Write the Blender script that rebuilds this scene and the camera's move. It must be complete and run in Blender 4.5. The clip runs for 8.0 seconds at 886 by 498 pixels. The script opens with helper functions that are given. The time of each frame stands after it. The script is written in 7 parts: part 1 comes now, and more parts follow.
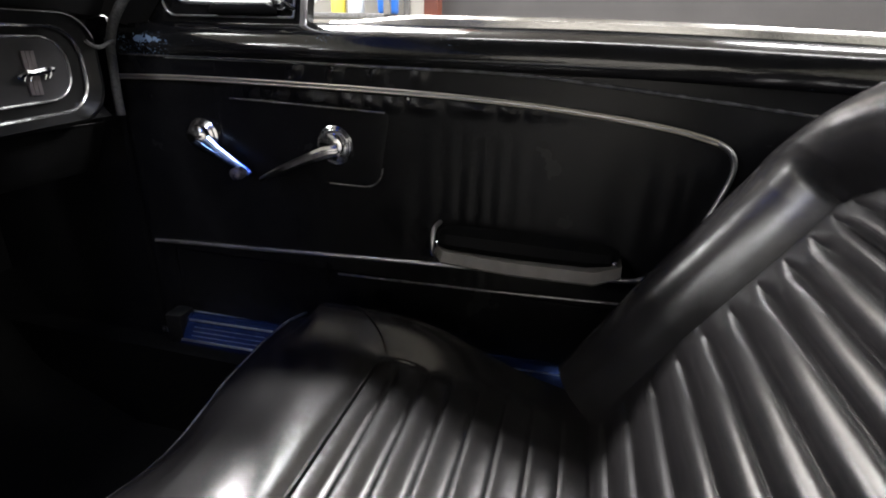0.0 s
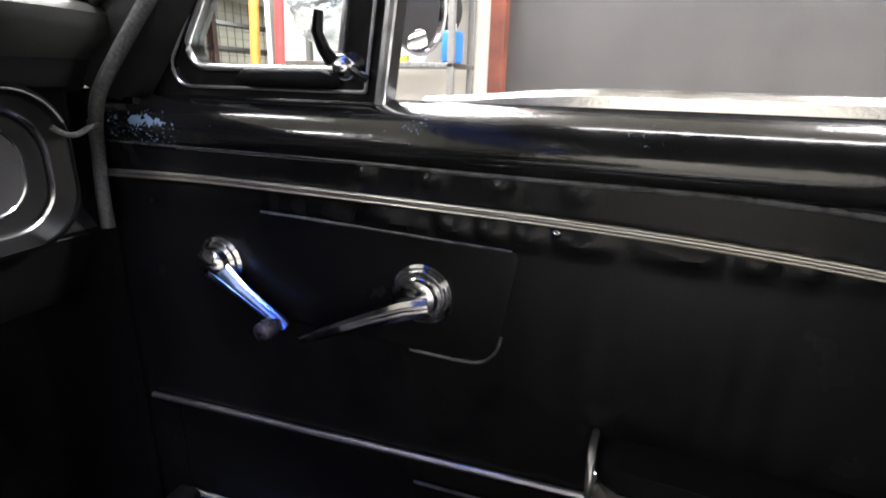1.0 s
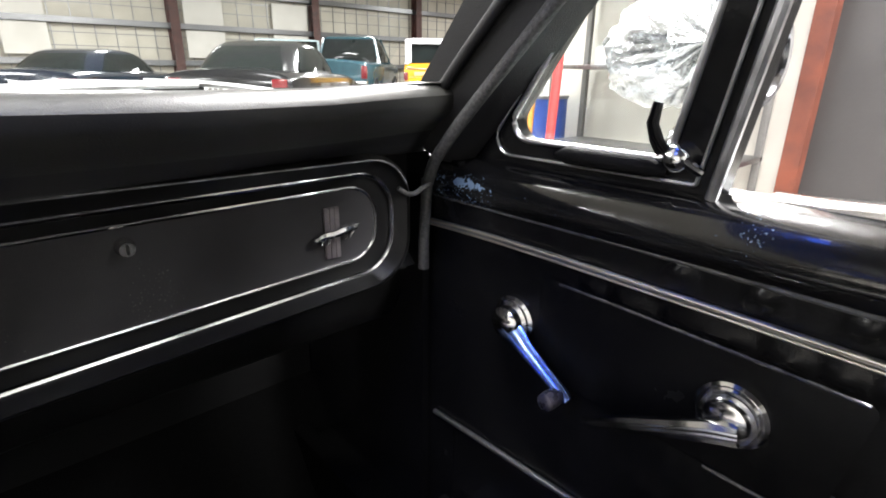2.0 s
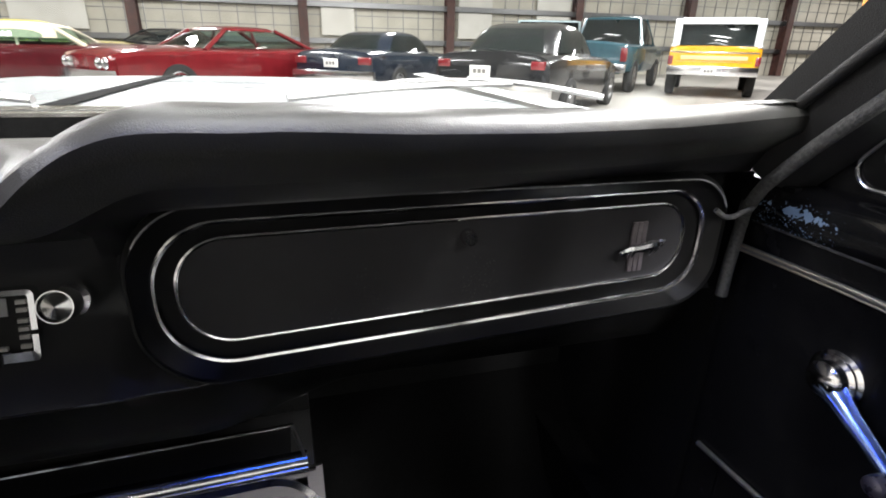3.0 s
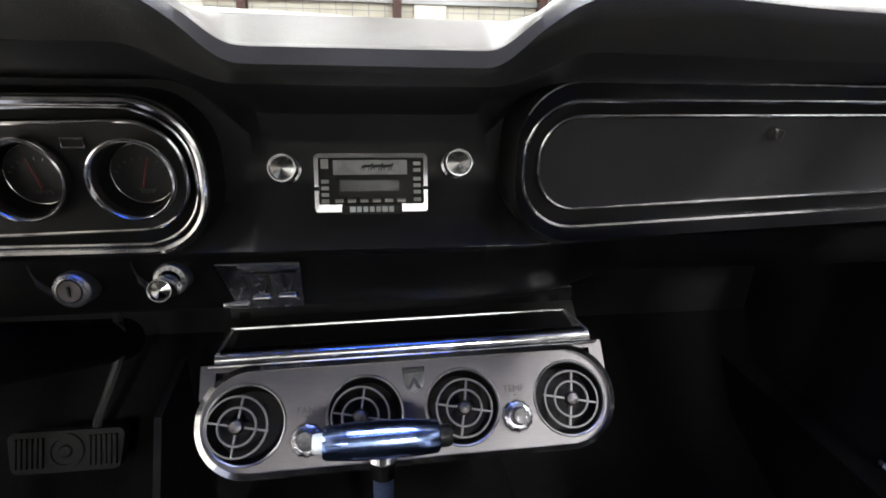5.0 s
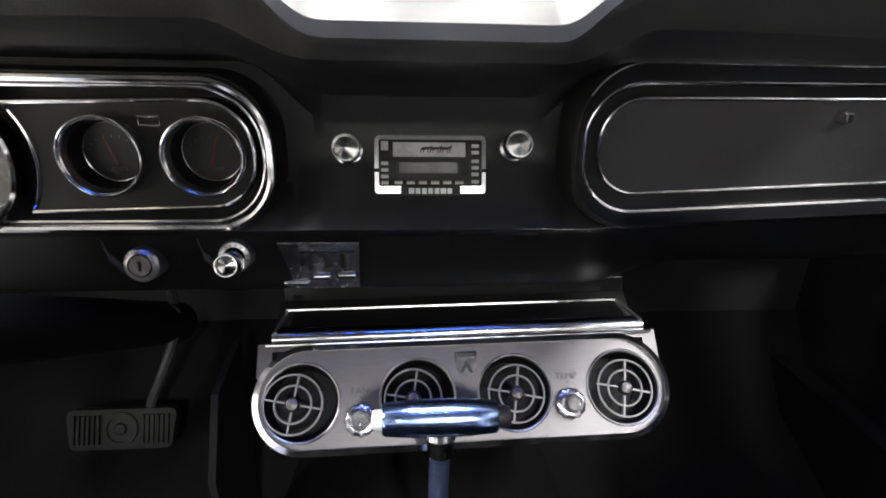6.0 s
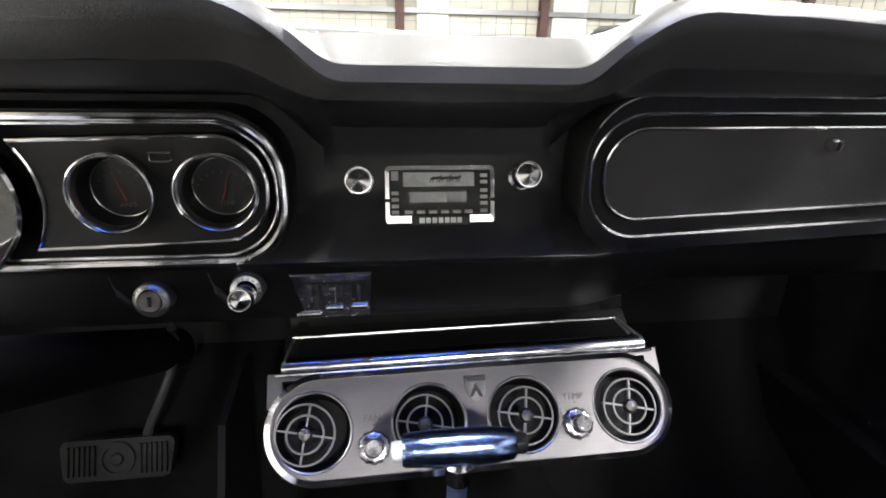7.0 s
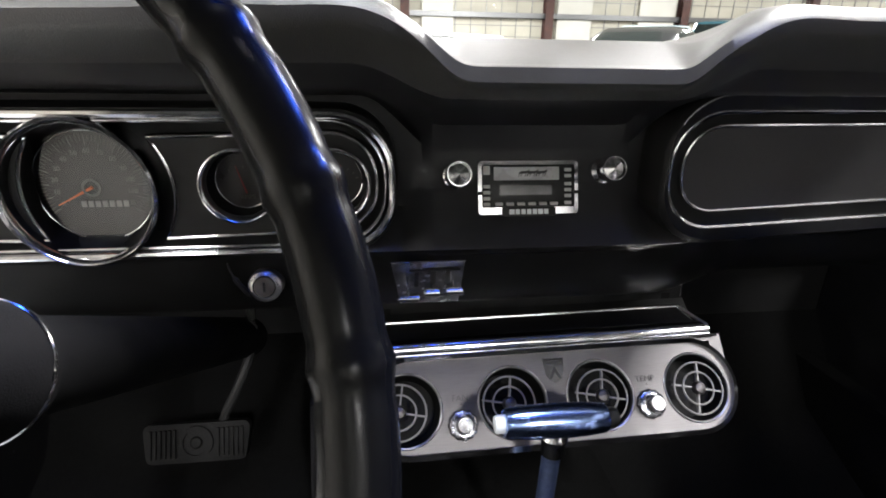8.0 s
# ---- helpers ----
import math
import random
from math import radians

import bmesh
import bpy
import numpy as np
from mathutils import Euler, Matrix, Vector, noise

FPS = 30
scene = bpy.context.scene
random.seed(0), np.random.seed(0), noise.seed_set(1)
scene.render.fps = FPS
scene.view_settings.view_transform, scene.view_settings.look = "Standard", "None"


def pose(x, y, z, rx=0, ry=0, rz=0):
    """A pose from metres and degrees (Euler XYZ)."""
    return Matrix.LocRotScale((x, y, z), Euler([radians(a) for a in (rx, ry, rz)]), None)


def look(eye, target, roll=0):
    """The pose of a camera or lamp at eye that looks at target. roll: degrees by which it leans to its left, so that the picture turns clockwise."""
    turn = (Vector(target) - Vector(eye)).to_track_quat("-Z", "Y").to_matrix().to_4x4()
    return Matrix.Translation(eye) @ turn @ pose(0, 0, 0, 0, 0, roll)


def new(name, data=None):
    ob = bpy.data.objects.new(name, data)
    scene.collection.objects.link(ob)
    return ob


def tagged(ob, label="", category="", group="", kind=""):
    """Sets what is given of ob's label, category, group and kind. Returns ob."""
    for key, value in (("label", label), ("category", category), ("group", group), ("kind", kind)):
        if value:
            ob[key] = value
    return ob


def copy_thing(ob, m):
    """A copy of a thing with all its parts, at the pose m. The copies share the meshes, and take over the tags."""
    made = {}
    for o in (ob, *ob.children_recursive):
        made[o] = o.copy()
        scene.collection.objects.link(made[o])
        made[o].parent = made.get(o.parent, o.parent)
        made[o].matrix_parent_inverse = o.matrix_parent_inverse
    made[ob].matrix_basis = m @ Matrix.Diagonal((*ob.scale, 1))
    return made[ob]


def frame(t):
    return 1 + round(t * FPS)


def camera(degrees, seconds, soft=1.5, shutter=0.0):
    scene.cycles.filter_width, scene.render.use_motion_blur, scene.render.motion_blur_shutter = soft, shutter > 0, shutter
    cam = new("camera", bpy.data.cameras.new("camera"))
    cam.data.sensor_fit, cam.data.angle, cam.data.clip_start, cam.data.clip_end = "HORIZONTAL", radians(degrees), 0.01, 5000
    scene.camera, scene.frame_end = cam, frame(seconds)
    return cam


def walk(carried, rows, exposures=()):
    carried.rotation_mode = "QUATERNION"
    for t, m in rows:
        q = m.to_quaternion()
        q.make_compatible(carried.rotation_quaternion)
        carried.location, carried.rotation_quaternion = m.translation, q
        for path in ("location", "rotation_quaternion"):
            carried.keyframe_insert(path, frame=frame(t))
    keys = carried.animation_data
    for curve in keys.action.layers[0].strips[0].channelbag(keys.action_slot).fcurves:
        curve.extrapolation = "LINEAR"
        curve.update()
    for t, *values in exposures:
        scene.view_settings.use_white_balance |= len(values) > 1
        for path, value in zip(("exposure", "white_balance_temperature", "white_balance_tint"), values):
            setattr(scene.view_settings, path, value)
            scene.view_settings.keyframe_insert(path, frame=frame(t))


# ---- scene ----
cam = camera(81.3, 8.0, soft=1.8)
PATH = [
    (0, (0.056, -0.662, 0.884), (1.852, -0.206, 0.132), 1.8),
    (0.3, (0.199, -0.614, 0.899), (1.877, -0.124, 0.156), 1.3),
    (0.5, (0.258, -0.566, 0.924), (2.004, -0.003, 0.128), 1.7),
    (0.8, (0.312, -0.515, 0.927), (1.969, 0.089, 0.219), 1.65),
    (1, (0.330, -0.494, 0.914), (2.030, 0.120, 0.330), 1.6),
    (1.2, (0.335, -0.481, 0.921), (2.021, 0.169, 0.335), 1.64),
    (1.5, (0.342, -0.471, 0.932), (1.97, 0.524, 0.332), 1.6),
    (1.7, (0.337, -0.461, 0.954), (1.812, 0.738, 0.332), 1.1),
    (2.8, (0.275, -0.394, 1.009), (0.996, 1.324, 0.282), 1.5),
    (3, (0.253, -0.409, 1.009), (0.776, 1.378, 0.277), 1.3),
    (3.2, (0.217, -0.422, 1.007), (0.549, 1.329, 0.346), 1.1),
    (3.5, (0.187, -0.408, 1.004), (0.195, 1.448, 0.257), 0.8),
    (3.7, (0.146, -0.419, 1.005), (0.170, 1.347, 0.305), 1.48),
    (4, (0.116, -0.437, 1.0), (0.085, 1.418, 0.252), 1.0),
    (4.2, (0.088, -0.443, 0.986), (0.165, 1.317, 0.275), 1.37),
    (4.5, (0.06, -0.459, 0.962), (0.32, 1.378, 0.217), 1.6),
    (4.8, (0.022, -0.467, 0.949), (0.292, 1.268, 0.224), 1.6),
    (5, (0.004, -0.478, 0.93), (0.255, 1.362, 0.189), 1.4),
    (5.2, (-0.006, -0.486, 0.904), (0.139, 1.383, 0.207), 1.1),
    (6.3, (-0.033, -0.484, 0.918), (0.136, 1.37, 0.187), 1.3),
    (6.5, (-0.038, -0.489, 0.927), (0.164, 1.367, 0.208), 1.3),
    (7, (-0.061, -0.478, 0.935), (0.186, 1.374, 0.219), 1.2),
    (7.5, (-0.094, -0.496, 0.937), (0.154, 1.357, 0.225), 1.1),
    (8, (-0.154, -0.505, 0.934), (0.082, 1.35, 0.226), 1.0),
]
walk(cam, [(t, look(eye, aim, lean)) for t, eye, aim, lean in PATH],
     exposures=[(0, 0.0), (0.5, 0.36), (1.0, 0.55), (1.7, 0.52), (2.8, 0.22), (4.0, 0.08), (4.6, 0.38), (5.2, 0.98), (6.3, 1.28), (7.4, 1.12), (8.0, 0.93)])

# ---------------------------------------------------------------- world and lamps
world = bpy.data.worlds.new("world")
scene.world = world
world.use_nodes = True
world.node_tree.nodes["Background"].inputs[0].default_value = (0.75, 0.8, 0.9, 1)
world.node_tree.nodes["Background"].inputs[1].default_value = 0.25
scene.view_settings.exposure = 0.0


def area_lamp(name, x, y, z, sx, sy, watts, colour=(1, 0.985, 0.985), turn=(0, 0, 0)):
    data = bpy.data.lights.new(name, "AREA")
    data.shape, data.size, data.size_y, data.energy, data.color = "RECTANGLE", sx, sy, watts, colour
    ob = new(name, data)
    ob.matrix_world = pose(x, y, z, *turn)
    return ob


# (-5, -1) and (3.3, -3.1) added unseen: for the bounce wall, for right-hand light
LAMPS = [(1.4, -7.6), (3.0, 1.7), (-7.0, 6.0), (6.0, 5.5), (3.3, -3.1), (-3.0, -7.2), (-5.0, -1.0), (-0.6, 3.6),
         (-14.0, 8.5), (-6.0, 9.5), (1.5, 8.5), (9.0, 8.5), (-12.0, 15.5), (-4.0, 15.5), (4.0, 15.5), (12.0, 15.5), (20.0, 15.5), (27.0, 16.5)]
WATTS = [680, 760, 420, 420, 420, 130, 440, 70] + [430] * 10
for k, ((lx, ly), watts) in enumerate(zip(LAMPS, WATTS)):
    area_lamp("bay_lamp", lx, ly, 4.62, 0.4 if k < 8 else 0.9, 2.2, watts)
# wide ceiling panel over the car, added unseen to feed the chrome reflections
area_lamp("reflection_lamp", 0.03, -1.2, 4.66, 1.3, 3.2, 300)
# ---------------------------------------------------------------- materials
def mat(name, base, rough=0.5, metal=0.0, base2=None, scale=30.0, detail=6.0, bump=0.0, bump_scale=400.0,
        rough2=None, spec=0.5, coat=0.0, stretch=(1, 1, 1)):
    """Principled surface with colour and roughness broken up by coarse noise and relief by fine noise."""
    m = bpy.data.materials.new(name)
    m.use_nodes = True
    nt = m.node_tree
    p = nt.nodes["Principled BSDF"]
    p.inputs["Metallic"].default_value = metal
    p.inputs["Specular IOR Level"].default_value = spec
    p.inputs["Coat Weight"].default_value = coat
    co = nt.nodes.new("ShaderNodeTexCoord")
    mp = nt.nodes.new("ShaderNodeMapping")
    mp.inputs["Scale"].default_value = stretch
    nt.links.new(co.outputs["Object"], mp.inputs[0])
    n = nt.nodes.new("ShaderNodeTexNoise")
    n.inputs["Scale"].default_value, n.inputs["Detail"].default_value = scale, detail
    nt.links.new(mp.outputs[0], n.inputs["Vector"])
    ramp = nt.nodes.new("ShaderNodeValToRGB")
    ramp.color_ramp.elements[0].position, ramp.color_ramp.elements[1].position = 0.35, 0.68
    b2 = base2 or tuple(c * 0.82 for c in base)
    ramp.color_ramp.elements[0].color, ramp.color_ramp.elements[1].color = (*b2, 1), (*base, 1)
    nt.links.new(n.outputs["Fac"], ramp.inputs[0])
    nt.links.new(ramp.outputs[0], p.inputs["Base Color"])
    r = nt.nodes.new("ShaderNodeMapRange")
    r.inputs["To Min"].default_value, r.inputs["To Max"].default_value = rough, rough2 if rough2 is not None else rough * 1.25
    r.inputs["From Min"].default_value, r.inputs["From Max"].default_value = 0.3, 0.7
    nt.links.new(n.outputs["Fac"], r.inputs["Value"])
    nt.links.new(r.outputs[0], p.inputs["Roughness"])
    if bump:
        f = nt.nodes.new("ShaderNodeTexNoise")
        f.inputs["Scale"].default_value, f.inputs["Detail"].default_value = bump_scale, 3
        nt.links.new(mp.outputs[0], f.inputs["Vector"])
        b = nt.nodes.new("ShaderNodeBump")
        b.inputs["Strength"].default_value, b.inputs["Distance"].default_value = bump, 0.002
        nt.links.new(f.outputs["Fac"], b.inputs["Height"])
        nt.links.new(b.outputs[0], p.inputs["Normal"])
    return m


def glass(name, tint=(0.95, 0.98, 0.97), rough=0.0):
    m = bpy.data.materials.new(name)
    m.use_nodes = True
    nt = m.node_tree
    nt.nodes.clear()
    out = nt.nodes.new("ShaderNodeOutputMaterial")
    tr = nt.nodes.new("ShaderNodeBsdfTransparent")
    gl = nt.nodes.new("ShaderNodeBsdfGlossy")
    fr = nt.nodes.new("ShaderNodeLayerWeight")
    fr.inputs["Blend"].default_value = 0.5
    pw = nt.nodes.new("ShaderNodeMath")
    pw.operation = "POWER"
    pw.inputs[1].default_value = 5.0
    ad = nt.nodes.new("ShaderNodeMath")
    ad.operation = "MULTIPLY_ADD"
    ad.inputs[1].default_value, ad.inputs[2].default_value = 0.9, 0.04
    mx = nt.nodes.new("ShaderNodeMixShader")
    tr.inputs[0].default_value = (*tint, 1)
    gl.inputs["Roughness"].default_value = rough
    nt.links.new(fr.outputs["Facing"], pw.inputs[0])
    nt.links.new(pw.outputs[0], ad.inputs[0])
    nt.links.new(ad.outputs[0], mx.inputs[0])
    nt.links.new(tr.outputs[0], mx.inputs[1])
    nt.links.new(gl.outputs[0], mx.inputs[2])
    nt.links.new(mx.outputs[0], out.inputs[0])
    return m


VINYL = mat("black_vinyl", (0.013, 0.013, 0.014), 0.42, 0, (0.009, 0.009, 0.010), 12, 5, 0.35, 900, 0.55)
PAD = mat("dash_pad_vinyl", (0.047, 0.047, 0.044), 0.30, 0, (0.037, 0.037, 0.035), 14, 6, 0.18, 900, 0.42, spec=0.40)
SEATV = mat("seat_vinyl", (0.015, 0.0140, 0.0146), 0.22, 0, (0.013, 0.0122, 0.0126), 60, 3, 0.05, 900, 0.23, spec=0.75)
PANELV = mat("door_panel_vinyl", (0.009, 0.009, 0.0098), 0.22, 0, (0.006, 0.006, 0.0068), 10, 5, 0.12, 900, 0.28, spec=0.22)
DASHP = mat("dash_paint", (0.026, 0.026, 0.0275), 0.34, 0, (0.022, 0.022, 0.0235), 20, 6, 0.06, 1200, 0.34, spec=0.22)
# black rail paint, darkened further because the upper face is lit more
LOWERP = mat("lower_dash_gloss_shaded", (0.010, 0.010, 0.0105), 0.28, 0, (0.008, 0.008, 0.008), 20, 6, 0.05, 300, 0.38, spec=0.06)
# one dash grain in two tones: cluster darkened, lid lightened, for uneven light
LIDC = mat("cluster_grain_dark_side", (0.009, 0.0085, 0.009), 0.5, 0, (0.006, 0.0058, 0.006), 26, 8, 0.3, 1500, 0.62, spec=0.3)
LID = mat("camera_grain_lit_side", (0.040, 0.039, 0.041), 0.46, 0, (0.028, 0.027, 0.029), 11, 8, 0.3, 1500, 0.6, spec=0.35)
CHROME = mat("chrome", (0.80, 0.80, 0.82), 0.09, 1.0, (0.66, 0.66, 0.68), 60, 6, 0, 0, 0.2)
OLDCHROME = mat("worn_chrome", (0.70, 0.69, 0.68), 0.16, 1.0, (0.58, 0.57, 0.56), 35, 8, 0.06, 300, 0.27)
ALU = mat("brushed_aluminium", (0.098, 0.094, 0.095), 0.36, 1.0, (0.077, 0.074, 0.075), 60, 8, 0.1, 700, 0.48, stretch=(1, 30, 30))
BARREL = mat("dull_lock_barrel", (0.16, 0.145, 0.145), 0.34, 1.0, (0.11, 0.10, 0.10), 90, 5)
# embossed letters and shield relief, their shade put in as dark colour
EMBOSS = mat("dark_emboss_shade", (0.010, 0.010, 0.010), 0.5, 0, None, 60)
BADGEBAR = mat("faded_enamel_bar", (0.17, 0.15, 0.155), 0.4, 0, (0.12, 0.105, 0.11), 90, 4)
# chrome base kept dark in place of the dark surroundings it mirrors
DARKCHROME = mat("pitted_chrome_dark_reflection", (0.42, 0.42, 0.45), 0.10, 1.0, (0.22, 0.22, 0.24), 130, 8, 0.08, 700, 0.3)
STEEL = mat("grey_steel", (0.33, 0.33, 0.34), 0.35, 1.0, (0.2, 0.2, 0.2), 50, 5)
SPUN = mat("spun_metal", (0.42, 0.42, 0.42), 0.14, 1.0, (0.34, 0.34, 0.34), 120, 4, 0, 0, 0.22)
PLASTIC = mat("black_plastic", (0.010, 0.010, 0.010), 0.35, 0, None, 40, spec=0.22)
GREYPL = mat("grey_plastic", (0.17, 0.165, 0.16), 0.45, 0, None, 60)
RUBBER = mat("black_rubber", (0.006, 0.006, 0.006), 0.6, 0, None, 60, 5, 0.3, 300, spec=0.12)
PEDALR = mat("worn_pedal_rubber", (0.005, 0.005, 0.005), 0.42, 0, (0.004, 0.004, 0.004), 60, 5, 0.3, 300, spec=0.12)
KNOBG = mat("smoky_grey_knob", (0.13, 0.12, 0.15), 0.25, 0.6, (0.08, 0.075, 0.10), 120, 4)
ARMBASE = mat("pale_grey_moulding", (0.20, 0.19, 0.18), 0.4, 0, (0.15, 0.14, 0.13), 40, 5)
ARMV = mat("matt_black_armrest", (0.006, 0.006, 0.0065), 0.6, 0, None, 20, 5, 0.2, 900, spec=0.06)
RIMB = mat("wheel_rim_black", (0.008, 0.008, 0.008), 0.20, 0, (0.006, 0.006, 0.006), 25, 6, 0.03, 200, 0.28, spec=0.10)
# pale grey that draws the highlight on the glove box hood
EDGEHL = mat("edge_highlight", (0.30, 0.30, 0.31), 0.22, 0, (0.12, 0.12, 0.12), 45, 6, 0, 0, 0.3, coat=1.0)
# black seams and edges lightened: their highlight is in the base colour
LINEGLINT = mat("black_line_glint", (0.13, 0.13, 0.135), 0.13, 0, (0.05, 0.05, 0.05), 90, 6, 0, 0, 0.22, coat=1.0)
LINING = mat("headliner_vinyl", (0.02, 0.02, 0.021), 0.5, 0, (0.015, 0.015, 0.016), 20, 6, 0.3, 700, 0.6)
WHITEPL = mat("white_plastic", (0.72, 0.76, 0.78), 0.35, 0, None, 40)
CARPET = mat("black_carpet", (0.006, 0.006, 0.006), 1.0, 0, (0.004, 0.004, 0.004), 120, 8, 1.0, 900, spec=0.0)
DIAL = mat("dial_face", (0.008, 0.007, 0.007), 0.45, 0, None, 30)
MARK = mat("dial_marking", (0.065, 0.065, 0.06), 0.5, 0, None, 90)
NEEDLE = mat("orange_needle", (0.75, 0.16, 0.05), 0.5, 0, None, 90)
RED = mat("red_needle", (0.22, 0.012, 0.012), 0.5, 0, None, 90)
LCD = mat("grey_display", (0.36, 0.36, 0.36), 0.25, 0, (0.30, 0.30, 0.30), 50)
LIGHTPL = mat("pale_grey_button", (0.50, 0.49, 0.47), 0.4, 0, None, 60)
BRASSY = mat("yellowed_bright_metal", (0.88, 0.84, 0.74), 0.34, 1.0, (0.80, 0.76, 0.66), 30, 4, 0, 0, 0.42)
STEELD = mat("dark_painted_steel", (0.03, 0.03, 0.03), 0.35, 0, (0.02, 0.02, 0.02), 60, 5)
SATIN = mat("satin_chrome", (0.72, 0.72, 0.73), 0.30, 1.0, (0.6, 0.6, 0.61), 90, 6, 0.05, 500, 0.42)
# blue reflections on handle, stem, crank arm and sill, put into base colours
PITTED = mat("handle_blue_reflection", (0.30, 0.42, 0.76), 0.15, 1.0, (0.25, 0.36, 0.66), 160, 8, 0.035, 900, 0.24)
STEMB = mat("stem_blue_reflection", (0.34, 0.45, 0.80), 0.34, 1.0, (0.26, 0.35, 0.66), 160, 8, 0.03, 900, 0.42)
ARMBLUE = mat("arm_blue_reflection", (0.42, 0.58, 0.95), 0.16, 1.0, (0.36, 0.5, 0.86), 60, 6, 0.03, 500, 0.26)
SILLBLUE = mat("sill_blue_reflection", (0.055, 0.11, 0.40), 0.20, 0.9, (0.05, 0.10, 0.36), 60, 6, 0.02, 500, 0.26)
LCDDARK = mat("dark_display", (0.05, 0.05, 0.05), 0.2, 0, None, 50)
RADIOF = mat("radio_black_front", (0.008, 0.008, 0.008), 0.3, 0, None, 50, spec=0.15)
INK = mat("black_ink", (0.01, 0.01, 0.01), 0.5, 0, None, 50)
GLASS = glass("clear_glass")
GREENGLASS = glass("tinted_glass", (0.55, 0.68, 0.64))
BANDGLASS = glass("blue_band_glass", (0.012, 0.055, 0.42))
# mirror base greyed to stand for the reflected roller door
MIRROR = mat("mirror_grey_reflection", (0.30, 0.30, 0.32), 0.03, 1.0, (0.27, 0.27, 0.29), 3, 2, 0, 0, 0.03)
CARWHITE = mat("white_car_paint", (0.78, 0.80, 0.81), 0.18, 0, (0.70, 0.73, 0.75), 4, 4, 0, 0, 0.28, coat=0.6)
# cowl: grey holds the shade and dark reflection on the paint
COWLP = mat("shaded_cowl_white", (0.13, 0.13, 0.125), 0.35, 0, (0.09, 0.09, 0.088), 8, 6, 0.05, 200, 0.45, coat=0.3)
STRIPE = mat("black_stripe_paint", (0.010, 0.010, 0.011), 0.6, 0, None, 8, spec=0.04)
# bonnet: the car's white greyed down to offset strong lamp light
HOODW = mat("greyed_bonnet_white", (0.27, 0.285, 0.295), 0.25, 0, (0.23, 0.245, 0.255), 4, 5, 0, 0, 0.35, spec=0.3)
WALLW = mat("white_wall_panel", (0.70, 0.68, 0.63), 0.6, 0, (0.60, 0.58, 0.53), 1.4, 8, 0.2, 60)
WALLB = mat("insulated_wall_sheet", (0.55, 0.52, 0.44), 0.45, 0, (0.44, 0.41, 0.34), 0.9, 8, 0.5, 14)
WALLG = mat("grey_roller_door", (0.050, 0.047, 0.047), 0.55, 0, (0.037, 0.035, 0.035), 2.2, 9, 0.25, 40)
WALLS = mat("closing_wall_grey", (0.38, 0.37, 0.36), 0.55, 0, (0.31, 0.30, 0.29), 2, 8, 0.2, 40)
RUST = mat("red_oxide_steel", (0.20, 0.055, 0.03), 0.6, 0, (0.10, 0.03, 0.02), 6, 8, 0.3, 60)
BROWN = mat("brown_primer_steel", (0.085, 0.035, 0.028), 0.55, 0, (0.05, 0.022, 0.018), 5, 6)
CONC = mat("concrete_floor", (0.36, 0.34, 0.31), 0.35, 0, (0.22, 0.21, 0.19), 0.8, 10, 0.15, 30, 0.6)
CEIL = mat("ceiling_sheet", (0.62, 0.60, 0.55), 0.7, 0, None, 2)
LIFTBLUE = mat("lift_blue_paint", (0.03, 0.08, 0.36), 0.35, 0, None, 8)
TYRE = mat("tyre_rubber", (0.018, 0.018, 0.018), 0.75, 0, None, 40)


def dusty(m, colour, scale, lo, patch):
    """Scatter fine pale specks, in loose patches, over a material's base colour."""
    nt = m.node_tree
    p = nt.nodes["Principled BSDF"]
    old = p.inputs["Base Color"].links[0].from_socket
    co = nt.nodes.new("ShaderNodeTexCoord")
    fine = nt.nodes.new("ShaderNodeTexNoise")
    fine.inputs["Scale"].default_value, fine.inputs["Detail"].default_value = scale, 3
    wide = nt.nodes.new("ShaderNodeTexNoise")
    wide.inputs["Scale"].default_value, wide.inputs["Detail"].default_value = patch, 4
    mul = nt.nodes.new("ShaderNodeMath")
    mul.operation = "MULTIPLY"
    for n, k in ((fine, 0), (wide, 1)):
        nt.links.new(co.outputs["Object"], n.inputs["Vector"])
        nt.links.new(n.outputs["Fac"], mul.inputs[k])
    ramp = nt.nodes.new("ShaderNodeValToRGB")
    ramp.color_ramp.elements[0].position, ramp.color_ramp.elements[1].position = lo, lo + 0.03
    nt.links.new(mul.outputs[0], ramp.inputs[0])
    mix = nt.nodes.new("ShaderNodeMix")
    mix.data_type = "RGBA"
    mix.inputs["B"].default_value = (*colour, 1)
    nt.links.new(ramp.outputs[0], mix.inputs["Factor"])
    nt.links.new(old, mix.inputs["A"])
    nt.links.new(mix.outputs["Result"], p.inputs["Base Color"])
    return m


dusty(LID, (0.10, 0.095, 0.09), 520, 0.40, 9)
dusty(PAD, (0.05, 0.05, 0.052), 380, 0.42, 14)
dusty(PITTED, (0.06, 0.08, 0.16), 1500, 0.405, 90)


